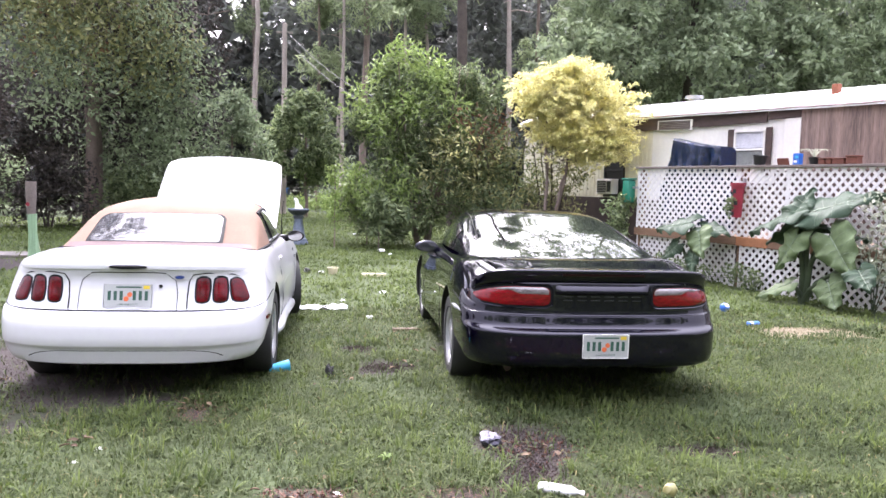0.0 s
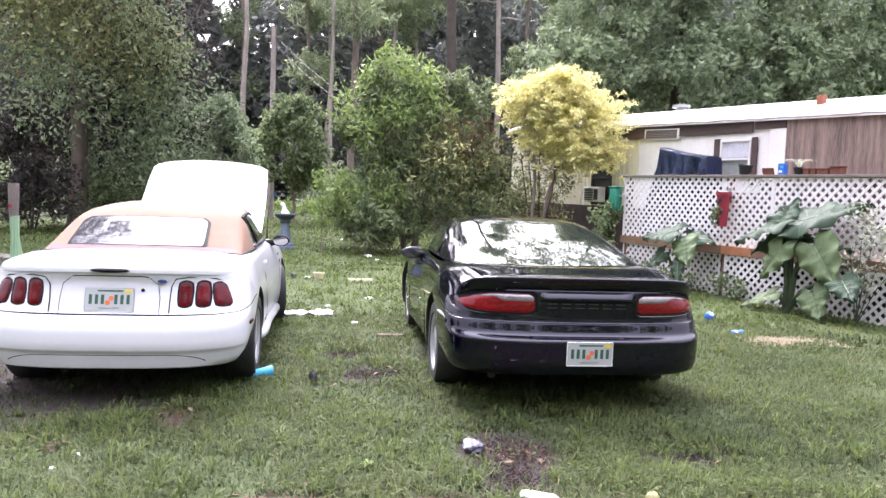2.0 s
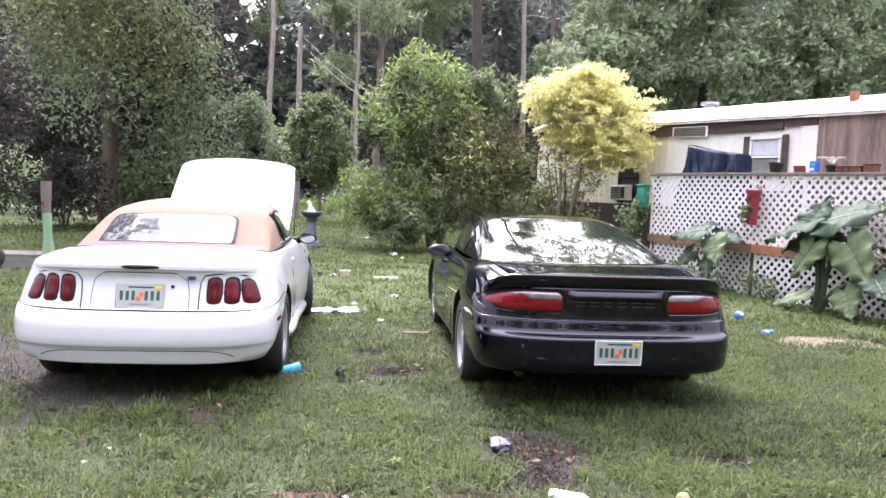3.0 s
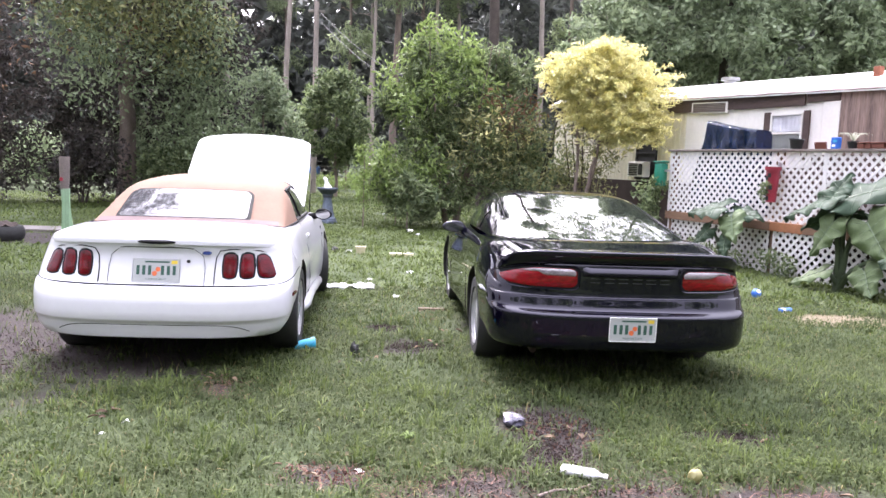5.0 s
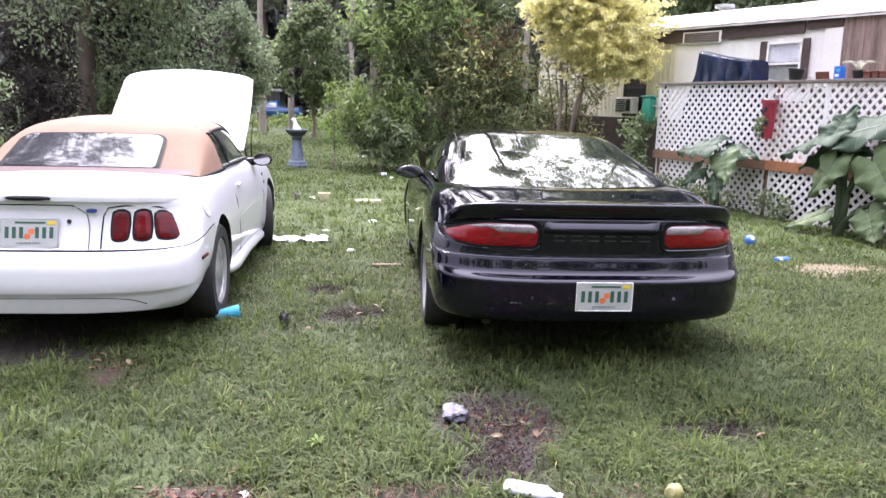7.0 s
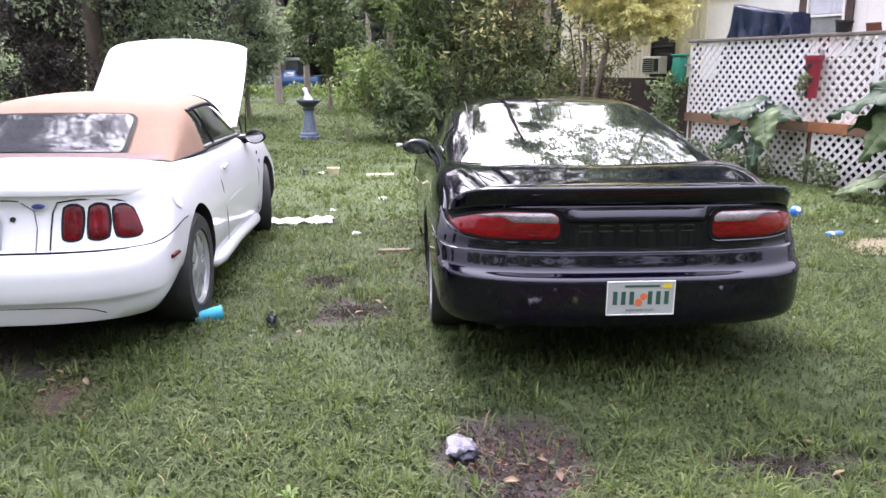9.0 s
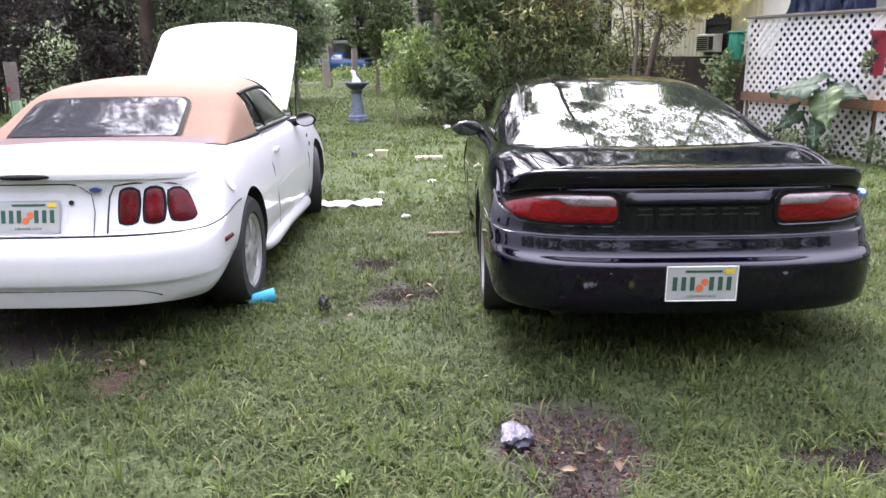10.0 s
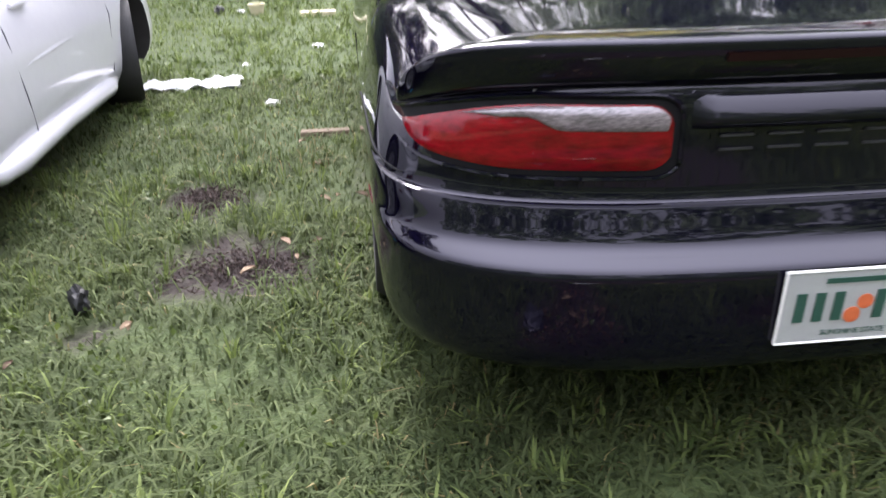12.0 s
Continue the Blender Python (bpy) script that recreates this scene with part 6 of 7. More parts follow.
blades("grass", 20000, (-15.0, -8.0, 9.5, 27.0), 10, M["grass_light"], 0.10, 0.013, "short green lawn grass", thick, 1.0)
blades("grass", 80000, (-1.2, 4.2, 3.3, 6.6), 7, M["grass"], 0.092, 0.0037, "longer green lawn grass", lambda a: a[:, 1] * np.clip(0.5 + 1.2 * a[:, 4], 0.1, 1), 1.0)
for k, (region, n) in enumerate((((-10.0, 10.0, -4.5, 1.8), 54000), ((-10.0, -4.8, 1.6, 8.0), 18000), ((5.3, 10.5, 1.6, 8.0), 18000))):
    blades("grass", n, region, 50 + k, M["grass"], 0.115, 0.0135, "short green lawn grass", thick, 1.0)
blades("dry_grass", 42000, (-5.0, 6.0, 1.6, 9.0), 3, M["dry_grass"], 0.075, 0.0032, "dry straw-coloured grass", lambda a: np.clip(0.35 + 0.9 * a[:, 4], 0.08, 1) * a[:, 1])
blades("pine_needles", 2600, (0.15, 2.3, 2.75, 3.58), 4, M["needles"], 0.10, 0.0018, "fallen red-brown pine needles", lambda a: np.clip(0.45 + 0.9 * a[:, 4], 0.1, 1), 0.7, 0.014)
blades("dry_grass", 9000, (4.25, 5.35, 7.45, 8.05), 8, M["straw"], 0.06, 0.004, "dry straw-coloured grass", lambda a: np.full(len(a), 0.8), 1.0, 0.02)
blades("pine_needles", 900, (-1.1, -0.7, 4.5, 5.1), 5, M["needles"], 0.10, 0.002, "fallen red-brown pine needles", lambda a: np.full(len(a), 0.5), 1.0, 0.02)
blades("pine_needles", 260, (-0.35, 0.20, 3.22, 3.52), 6, M["needles"], 0.10, 0.002, "fallen red-brown pine needles", lambda a: np.full(len(a), 0.5), 1.0, 0.02)


def lawn_weeds(name, n, region, seed, size, mname, label):
    """Small flat broad leaves in patches between the grass."""
    rng = np.random.default_rng(seed)
    x, y = rng.uniform(region[0], region[1], n), rng.uniform(region[2], region[3], n)
    a = LAWN[np.clip(((y - GY) / GS + 0.5).astype(int), 0, NY - 1), np.clip(((x - GX) / GS + 0.5).astype(int), 0, NX - 1)]
    on = rng.random(n) < np.clip(0.25 + 1.5 * a[:, 2], 0, 1) * a[:, 1]
    c = np.stack([x[on], y[on], a[on, 0] + 0.035, np.ones(on.sum())], 1)
    ob = leaves(name, c, 0.05, 4 * len(c), size, M[mname], seed=seed, aspect=0.62, flat=0.35, droop=0.0)
    return tagged(ob, label, "weeds", kind="stuff")


lawn_weeds("lawn_weeds", 11000, (-3.5, 5.0, 2.0, 8.5), 31, 0.022, "weed", "small broad-leaved weeds in the lawn")
lawn_weeds("lawn_weeds", 7000, (-6.0, 6.5, 8.0, 18.0), 32, 0.045, "weed", "small broad-leaved weeds in the lawn")


def mulch(n, spots, seed, size, mname, label):
    """Chips and crumbs strewn over the bare soil."""
    rng = np.random.default_rng(seed)
    c = []
    while len(c) < n:
        cx, cy, rx, ry = spots[rng.integers(len(spots))]
        x, y = rng.normal(cx, rx), rng.normal(cy, ry)
        if soil_amount(x, y) > 0.25:
            c.append((x, y, ground_height(x, y) + 0.008, 1.0))
    return tagged(leaves("bark_mulch", c, 0.012, n, size, M[mname], seed=seed, aspect=0.35, flat=0.5, droop=0.0), label, "mulch", kind="stuff")


mulch(19000, [(1.04, 4.18, 0.16, 0.17), (1.02, 3.74, 0.10, 0.14), (1.0, 2.9, 0.7, 0.35), (1.2, 3.1, 0.6, 0.3), (0.8, 3.1, 0.6, 0.3), (0.30, 6.00, 0.16, 0.08), (0.03, 6.70, 0.08, 0.09), (2.05, 4.06, 0.16, 0.07), (-3.3, 5.6, 0.7, 0.9), (-3.0, 5.2, 0.7, 0.6), (-2.7, 4.9, 0.5, 0.6), (-2.4, 5.3, 0.5, 0.4)], 41, 0.018, "bark_chip", "dark bark chips and crumbs on bare soil")
mulch(900, [(1.3, 3.1, 0.6, 0.25), (1.10, 4.12, 0.16, 0.16), (-0.05, 3.4, 0.2, 0.1)], 42, 0.026, "needles", "red-brown bark flakes on bare soil")


# ---- plants by the deck ----
def big_leaf(parent, base, tip, width, material, face, seed, droop=0.12):
    """A heart-shaped blade from its stalk's end to its tip, waved along the margin; face: the way its upper side looks."""
    rng = random.Random(seed)
    b, t = Vector(base), Vector(tip)
    ax = t - b
    L = ax.length
    ax.normalize()
    side = ax.cross(Vector(face)).normalized()
    up = side.cross(ax).normalized()
    ph = rng.random() * 6
    outline = [(0, 0.50), (0.08, 0.82), (0.20, 1.0), (0.34, 0.98), (0.52, 0.78), (0.70, 0.52), (0.86, 0.25), (0.95, 0.09), (1, 0.0)]
    def at(v, u, lift=0.0):
        q = abs(u)
        half = width / 2 * glide(outline, v)
        along = v - 0.30 * q * (1 - v) ** 1.6 + 0.012 * q * math.sin(v * 30 + ph)
        wave = 0.075 * width * q**2.5 * math.sin(v * 21 + ph + (2 if u > 0 else 0)) + 0.015 * width * noise.noise((u * 2, v * 4, ph))
        rib = -0.017 * width * abs(math.sin(math.pi * 6.5 * (v - 0.25 * q))) ** 0.6 * min(1, 4 * (1 - v))
        fold = 0.17 * q - 0.20 * q**2.2
        return b + ax * (along * L) + side * (u * half) + up * (fold * width + wave + rib - droop * L * v * v + lift)
    rows = [[at(i / 28, -1 + 2 * j / 20) for j in range(21)] for i in range(29)]
    leaf = part("leaf", patch(rows, 0.003, tuple(-up)), material, parent, smooth=True, sharp=80)
    bm = tube(bmesh.new(), [at(v, 0, 0.004) for v in np.linspace(0.01, 0.99, 9)], [0.007 - 0.0055 * k / 8 for k in range(9)], 5)
    for k in range(0, 6):
        for sg in (-1, 1):
            pts = [at(0.03 + k / 6.5 + 0.25 * q * (0.2 + k / 6), sg * q, 0.003) for q in (0.02, 0.25, 0.5, 0.75, 0.93) if 0.03 + k / 6.5 + 0.25 * q * (0.2 + k / 6) < 0.97]
            if len(pts) > 2:
                tube(bm, pts, [0.003 - 0.002 * m / len(pts) for m in range(len(pts))], 4)
    part("midrib", bm, M["ear_vein"], leaf, "pale green branching midrib")


def elephant_ear(at, leaves_, label, size=1.0):
    t = home_thing("elephant_ear_plant", label, "plant", at)
    for k, (b, tip, w, mname, face) in enumerate(leaves_):
        b, tip, w = [size * q for q in b], [size * q for q in tip], size * w
        big_leaf(t, b, tip, w, M[mname], face, 100 + k)
        bm = tube(bmesh.new(), [(0.03 * math.sin(k * 2.1), 0.03 * math.cos(k), -0.02), (b[0] * 0.25, b[1] * 0.3, b[2] * 0.55), (b[0] * 0.7, b[1] * 0.75, b[2] * 0.95), b], [0.045, 0.034, 0.022, 0.014], 8)
        part("stalk", bm, M["ear_stem"], t, smooth=True)
    return t


elephant_ear((1.62, -0.42, 0), [
    ((-0.20, -0.10, 1.26), (-0.07, 0.12, 1.74), 0.60, "ear_leaf", (0.0, -0.85, 0.55)),
    ((0.08, -0.05, 1.36), (1.08, 0.10, 1.74), 0.68, "ear_leaf", (0.1, -0.65, 0.85)),
    ((-0.13, -0.05, 1.35), (-1.02, -0.15, 1.06), 0.62, "ear_leaf", (-0.1, -0.45, 1.0)),
    ((-0.08, 0.10, 1.15), (-0.79, 0.05, 0.90), 0.50, "ear_leaf", (-0.2, 0.3, 0.6)),
    ((0.30, 0.05, 1.10), (0.95, 0.12, 1.06), 0.46, "ear_leaf", (0.2, 0.3, 0.8)),
    ((0.02, -0.22, 1.02), (-0.26, -0.38, 0.50), 0.50, "ear_pale", (-0.1, -1, 0.35)),
    ((0.50, -0.16, 1.04), (0.98, -0.32, 0.54), 0.64, "ear_pale", (0.0, -1, 0.4)),
    ((-0.09, -0.20, 0.30), (-0.55, -0.42, 0.08), 0.40, "ear_pale", (-0.1, -0.6, 1)),
    ((0.55, -0.20, 0.40), (0.84, -0.42, 0.06), 0.48, "ear_pale", (0, -1, 0.5)),
    ((1.00, -0.20, 0.62), (1.36, -0.45, 0.42), 0.44, "ear_leaf", (0, -0.6, 1)),
], "large elephant ear plant with broad wavy green leaves", 0.92)
elephant_ear((-0.52, -0.40, 0), [
    ((-0.05, -0.05, 0.98), (-0.72, -0.20, 0.90), 0.60, "ear_leaf", (-0.1, -0.55, 1.0)),
    ((0.20, -0.10, 0.84), (0.48, -0.32, 0.50), 0.46, "ear_pale", (0.2, -1, 0.5)),
    ((0.10, 0.05, 0.92), (0.72, 0.0, 0.90), 0.40, "ear_leaf", (0, -0.6, 0.9)),
    ((-0.20, -0.15, 0.62), (-0.45, -0.30, 0.36), 0.32, "ear_leaf", (0, -1, 0.4)),
    ((0.20, -0.2, 0.50), (0.32, -0.34, 0.22), 0.30, "ear_leaf", (0, -1, 0.4)),
], "smaller elephant ear plant beside the lattice")


def leafy(name, at, centres, spread, n, size, mname, label, seed, category="plant"):
    t = home_thing(name, label, category, at)
    bm = bmesh.new()
    for c in centres:
        tube(bm, [(0.02 * c[0], 0.02 * c[1], -0.02), (c[0] * 0.5, c[1] * 0.5, c[2] * 0.6), c[:3]], [0.008, 0.006, 0.003], 5)
    part("stems", bm, M["ear_stem"], t)
    leaves("foliage", centres, spread, n, size, M[mname], t, seed=seed)
    return t


leafy("climbing_plant", (-2.62, -0.10, 0), [(0, 0, 1.25, 1), (-0.1, -0.05, 1.0, 1), (-0.2, -0.05, 0.75, 1), (0.05, -0.1, 0.5, 1), (-0.45, 0, 1.12, 0.5), (-0.1, 0, 0.25, 0.6)], 0.22, 900, 0.10, "leaf_green", "trailing green plant under the green planter", 71)
leafy("pale_shrub", (2.55, -0.30, 0), [(0, 0, 1.35, 1), (0.2, -0.05, 1.1, 1), (-0.1, -0.05, 0.85, 1), (0.15, -0.1, 0.6, 1), (0.45, 0, 1.2, 1), (0.5, 0, 0.8, 1)], 0.22, 700, 0.07, "leaf_pale", "pale flowering shrub against the lattice", 72)
leafy("weeds", (-1.5, -0.15, 0), [(0, 0, 0.25, 1), (0.4, -0.05, 0.2, 1), (-0.5, -0.05, 0.3, 1), (0.9, 0, 0.15, 1), (1.6, 0, 0.25, 1), (2.0, -0.05, 0.2, 1)], 0.18, 900, 0.07, "leaf_green", "low weeds along the foot of the lattice", 73)


# ---- things on the deck ----
def pot(name, at, r0, r1, h, mname, label, tilt=0, square=False):
    t = home_thing(name, label, "flower pot", at)
    t.matrix_world = t.matrix_world @ pose(0, 0, 0, 0, tilt, 0)
    n = 4 if square else 24
    bm = lathe([(0, 0), (r0, 0), (r1, h * 0.84), (r1 * 1.1, h * 0.84), (r1 * 1.1, h), (r1 * 0.95, h), (r1 * 0.9, h * 0.8), (0, h * 0.8)], n)
    if square:
        bmesh.ops.rotate(bm, matrix=Matrix.Rotation(radians(45), 3, "Z"), verts=bm.verts)
    part("pot", bm, M[mname], t, smooth=not square)
    part("soil", lathe([(0, h * 0.81), (r1 * 0.89, h * 0.81)], n), M["soil"], t)
    return t


def build_deck_things():
    RZ = 1.902
    pot("plant_pot", (0.31, 0.03, RZ), 0.075, 0.10, 0.15, "dark", "black plastic pot on the deck rail", 6)
    tile = home_thing("clay_tile", "leaning brown clay tile on the deck rail", "tile", (0.76, 0.03, RZ))
    part("tile", boxed((-0.10, -0.012, 0), (0.10, 0.012, 0.10), 0.006, pose(0, 0, 0, 14, 0, 0)), M["terracotta"], tile)
    bx = home_thing("carton", "small blue and white carton on the deck rail", "box", (1.005, 0.03, RZ))
    part("carton", boxed((-0.055, -0.04, 0), (0.055, 0.04, 0.16), 0.006), M["blue_plastic"], bx)
    part("print", boxed((-0.035, -0.042, 0.03), (0.02, -0.0405, 0.06)), M["paper"], bx)
    part("print", boxed((-0.015, -0.042, 0.09), (0.040, -0.0405, 0.125)), M["cyan_plastic"], bx)
    sp = pot("spider_plant", (1.28, 0.03, RZ), 0.055, 0.075, 0.10, "dark", "spider plant with pale arching leaves in a dark pot")
    tagged(sp, category="plant")
    rng = random.Random(3)
    for k in range(34):
        a, r = rng.uniform(0, 6.3), rng.uniform(0.12, 0.24)
        rows = [[(math.cos(a) * r * q + sx * 0.006 * math.sin(a) * (1 - q), math.sin(a) * r * q - sx * 0.006 * math.cos(a) * (1 - q), 0.085 + 0.13 * math.sin(q * 2.3) * rng.uniform(0.95, 1.05)) for sx in (-1, 1)] for q in np.linspace(0, 1, 6)]
        part("leaf", patch(rows), M["leaf_pale"], sp)
    for s0, s1, h in ((1.385, 1.49, 0.085), (1.505, 1.595, 0.09), (1.605, 1.80, 0.085), (1.81, 1.985, 0.115)):
        t = home_thing("planter_box", "terracotta planter box on the deck rail", "planter", ((s0 + s1) / 2, 0.03, RZ), "planter boxes on the rail")
        w = (s1 - s0) / 2
        bm = boxed((-w * 0.92, -0.06, 0), (w * 0.92, 0.06, h * 0.8), 0.008)
        part("box", bm, M["terracotta"], t)
        part("rim", boxed((-w, -0.07, h * 0.8 + 0.001), (w, 0.07, h), 0.006), M["terracotta"], t)
    # blue sheet over something tall on the deck
    tp = home_thing("covered_grill", "grill under a creased blue tarpaulin on the deck", "tarpaulin", (-1.86, 1.0, 0.782))
    def section(u, wide):
        """One cross-section of the draped sheet: back hem, back edge, ridge, front edge, front hem."""
        row = []
        zr, ze = 1.675 - 0.19 * u, 1.62 - 0.24 * u
        prof = [(0.22, 0.02), (0.21, 0.4), (0.20, 0.8), (0.20, ze - 0.12), (0.19, ze), (0.15, zr - 0.015), (0.0, zr + 0.004), (-0.11, zr + 0.002), (-0.185, zr), (-0.20, zr - 0.03)]
        prof += [(-0.20 - 0.07 * f, (zr - 0.03) * (1 - f)) for f in np.linspace(0.04, 1, 22)]
        for k, (o, z) in enumerate(prof):
            drop = max(0, 1.55 - z)
            fold = (0.022 * math.sin(u * 27 + 3.0 * drop) + 0.16 * abs(noise.noise((u * 4.5 + 0.8 * drop, z * 1.1, 2))) + 0.04 * noise.noise((u * 11 - 2.0 * drop, z * 2.6, 5))) * min(1, drop * 2.0)
            sag = -0.02 * math.sin(u * math.pi) * (z > 1.3)
            row.append((-0.62 + 1.20 * u + 0.10 * (u - 0.55) * min(1, drop) - 0.26 * (1 - u) ** 2 * min(1, drop), o * wide + fold * (1 if o < 0 else -1) * wide, z + sag))
        return row
    rows = [section(0, w) for w in (0.02, 0.5)] + [section(u, 1.0) for u in np.linspace(0, 1, 46)] + [section(1, w) for w in (0.5, 0.02)]
    part("tarpaulin", patch(rows, 0.006, (0, 0, -1)), M["tarp"], tp, smooth=True, sharp=24)
    part("grill", boxed((-0.42, -0.12, 0.0), (0.42, 0.12, 0.9), 0.03), M["dark"], tp)
    # hanging planters
    rp = home_thing("hanging_planter", "red hanging planter with dark squares and trailing herbs", "planter", (0.10, -0.155, 1.10))
    part("planter", lathe([(0, 0), (0.072, 0), (0.100, 0.48), (0.111, 0.48), (0.111, 0.525), (0.098, 0.525), (0.093, 0.45), (0, 0.45)], 24), M["red_plastic"], rp, smooth=True)
    part("rim", lathe([(0.112, 0.475), (0.117, 0.475), (0.117, 0.53), (0.112, 0.53)], 24), M["red_plastic"], rp)
    for a, z in ((-100, 0.36), (-60, 0.22), (-120, 0.15), (-75, 0.40), (-95, 0.06)):
        r = 0.074 + 0.028 * z / 0.48
        part("pocket", boxed((-0.025, -0.004, -0.03), (0.025, 0.004, 0.03)), M["dark"], rp).matrix_local = pose(r * math.cos(radians(a)), r * math.sin(radians(a)), z, 0, 0, a + 90)
    leaves("foliage", [(-0.11, -0.08, 0.24, 1), (-0.14, -0.06, 0.14, 1), (0.0, -0.10, 0.27, 0.7), (-0.03, -0.09, 0.16, 0.8), (-0.10, -0.06, 0.04, 0.6)], 0.06, 210, 0.05, M["leaf_green"], rp, seed=74)
    part("hook", boxed((-0.01, 0.09, 0.45), (0.01, 0.150, 0.60)), M["metal"], rp)
    gp = home_thing("hanging_planter", "bright green hanging planter on the deck corner", "planter", (-2.56, -0.11, 1.30))
    part("planter", boxed((-0.10, -0.08, -0.06), (0.10, 0.08, 0.36), 0.03), M["green_plastic"], gp, smooth=True)
    part("rim", boxed((-0.12, -0.09, 0.361), (0.12, 0.09, 0.39), 0.01), M["green_plastic"], gp)
    part("bracket", boxed((0.10, 0.0, 0.2), (0.19, 0.06, 0.24)), M["metal"], gp)


build_deck_things()


# ---- yard things ----
def build_yard():
    b = thing("birdbath", pose(-1.80, 18.2, 0), "blue-grey stone birdbath with a white ornament", "birdbath")
    part("plinth", lathe([(0, 0), (0.235, 0), (0.235, 0.06), (0.205, 0.07), (0.205, 0.12), (0.17, 0.15), (0, 0.15)], 8), M["stone_blue"], b)
    part("pedestal", lathe([(0, 0.15), (0.165, 0.15), (0.14, 0.26), (0.10, 0.52), (0.085, 0.64), (0.12, 0.68), (0, 0.68)], 10), M["stone_blue"], b)
    part("bowl", lathe([(0, 0.68), (0.12, 0.68), (0.19, 0.73), (0.245, 0.79), (0.245, 0.815), (0.22, 0.82), (0.15, 0.77), (0, 0.76)], 28), M["tarnish"], b, "dark grey weathered bowl", smooth=True)
    part("collar", lathe([(0.088, 0.60), (0.115, 0.60), (0.125, 0.66), (0.10, 0.675)], 16), M["tarnish"], b)
    part("rim", lathe([(0.215, 0.818), (0.248, 0.812), (0.25, 0.83), (0.22, 0.835)], 28), M["stone_blue"], b)
    for a in range(0, 360, 45):
        part("relief", boxed((-0.012, -0.225, 0.015), (0.012, -0.214, 0.055), 0.003), M["tarnish"], b).matrix_local = pose(0, 0, 0, 0, 0, a + 22.5)
    bm = lathe([(0, 0.762), (0.10, 0.762), (0.105, 0.81), (0.085, 0.88), (0.05, 0.94), (0.045, 1.0), (0.055, 1.04), (0.03, 1.075), (0, 1.08)], 18)
    for v in bm.verts:
        v.co.x -= 0.35 * max(0, v.co.z - 0.86)
    part("ornament", bm, M["white_plastic"], b, "plain white ornament", smooth=True)
    # windsock on a thin hooked stake
    w = thing("windsock", pose(-3.83, 9.1, 0), "grey windsock with pale green streamers on a thin stake", "windsock")
    part("stake", tube(bmesh.new(), [(0.0, 0.10, -0.05), (0.0, 0.10, 1.50), (0.0, 0.06, 1.56), (0.0, 0.0, 1.54)], 0.006, 6), M["dark"], w)
    part("cord", tube(bmesh.new(), [(0, 0, 1.54), (0.03, 0, 1.40)], 0.003, 4), M["dark"], w)
    part("tube", lathe([(0.046, 1.02), (0.055, 1.20), (0.060, 1.40), (0.057, 1.40), (0.052, 1.2), (0.043, 1.02)], 20), M["rail_wood"], w, smooth=True)
    part("emblem", lathe([(0, 0), (0.022, 0), (0.022, 0.004), (0, 0.004)], 12), M["red_plastic"], w).matrix_local = pose(-0.015, -0.053, 1.14, 90, 0, 0)
    M_green = mat("streamer_green", (0.26, 0.39, 0.25), 0.7, 0, 0.2, 6, sss=0.3)
    for k, (a, m, ln) in enumerate(((200, M_green, 0.95), (250, M_green, 0.98), (290, M_green, 0.92), (340, M_green, 0.9), (20, M["cream_plastic"], 0.94), (90, M_green, 0.9))):
        ca, sa = math.cos(radians(a)), math.sin(radians(a))
        rows = [[(0.05 * ca + 0.11 * q * q * ca + sx * 0.030 * -sa + 0.02 * math.sin(q * 4 + k) + 0.05 * q, 0.05 * sa + 0.03 * q * sa + sx * 0.027 * ca, 1.03 - ln * q) for sx in (-1, 1)] for q in np.linspace(0, 1, 9)]
        part("streamer", patch(rows), m, w, smooth=True)
    # old tyre with rags
    t = thing("old_tyre", pose(-6.4, 12.6, 0, 0, 0, 20), "old tyre lying flat with rags on top", "tyre")
    part("tyre", lathe([(0.20, 0.03), (0.30, 0.0), (0.34, 0.06), (0.34, 0.17), (0.30, 0.23), (0.20, 0.20), (0.20, 0.03)], 36), M["rubber"], t, smooth=True)
    rows = [[(-0.22 + 0.44 * u, -0.2 + 0.4 * v, 0.235 + 0.06 * noise.noise((u * 5, v * 5, 0)) + 0.06 * math.sin(math.pi * u) * math.sin(math.pi * v)) for u in np.linspace(0, 1, 14)] for v in np.linspace(0, 1, 14)]
    part("rag", patch(rows, 0.012, (0, 0, -1)), M["skirting"], t, "crumpled dark reddish rags", smooth=True)
    sl = thing("slab", pose(-7.2, 14.3, 0, 0, 0, 4), "pale concrete slab edge in the lawn", "slab")
    part("slab", boxed((-2.6, -0.35, -0.05), (2.2, 0.35, 0.045), 0.012), M["concrete"], sl)
    # utility pole with a service cable
    p = thing("utility_pole", pose(-4.25, 34.2, 0), "weathered wooden utility pole", "utility pole")
    part("pole", tube(bmesh.new(), [(0, 0, -0.1), (0, 0, 4), (0, 0, 8.2)], [0.13, 0.115, 0.10], 12), M["bark_grey"], p, smooth=True)
    part("bracket", boxed((-0.35, -0.05, 7.75), (0.35, 0.05, 7.85), 0.01), M["weathered"], p)
    part("insulator", lathe([(0, 7.85), (0.05, 7.85), (0.06, 7.95), (0.03, 8.05), (0, 8.06)], 12), M["white_plastic"], p)
    for dz in (0.0, 0.35):
        q = [(x, y, z - 1.2 * math.sin(math.pi * f)) for f in np.linspace(0, 1, 20) for x, y, z in [(0.1 + 7.5 * f, -12 * f, 7.8 - dz - 4.0 * f)]]
        part("cable", tube(bmesh.new(), q, 0.016, 5), M["dark"], p, "black service cable")
    # wire fence along the back
    f = thing("wire_fence", pose(0, 38.2, 0), "low wire fence on thin posts", "fence")
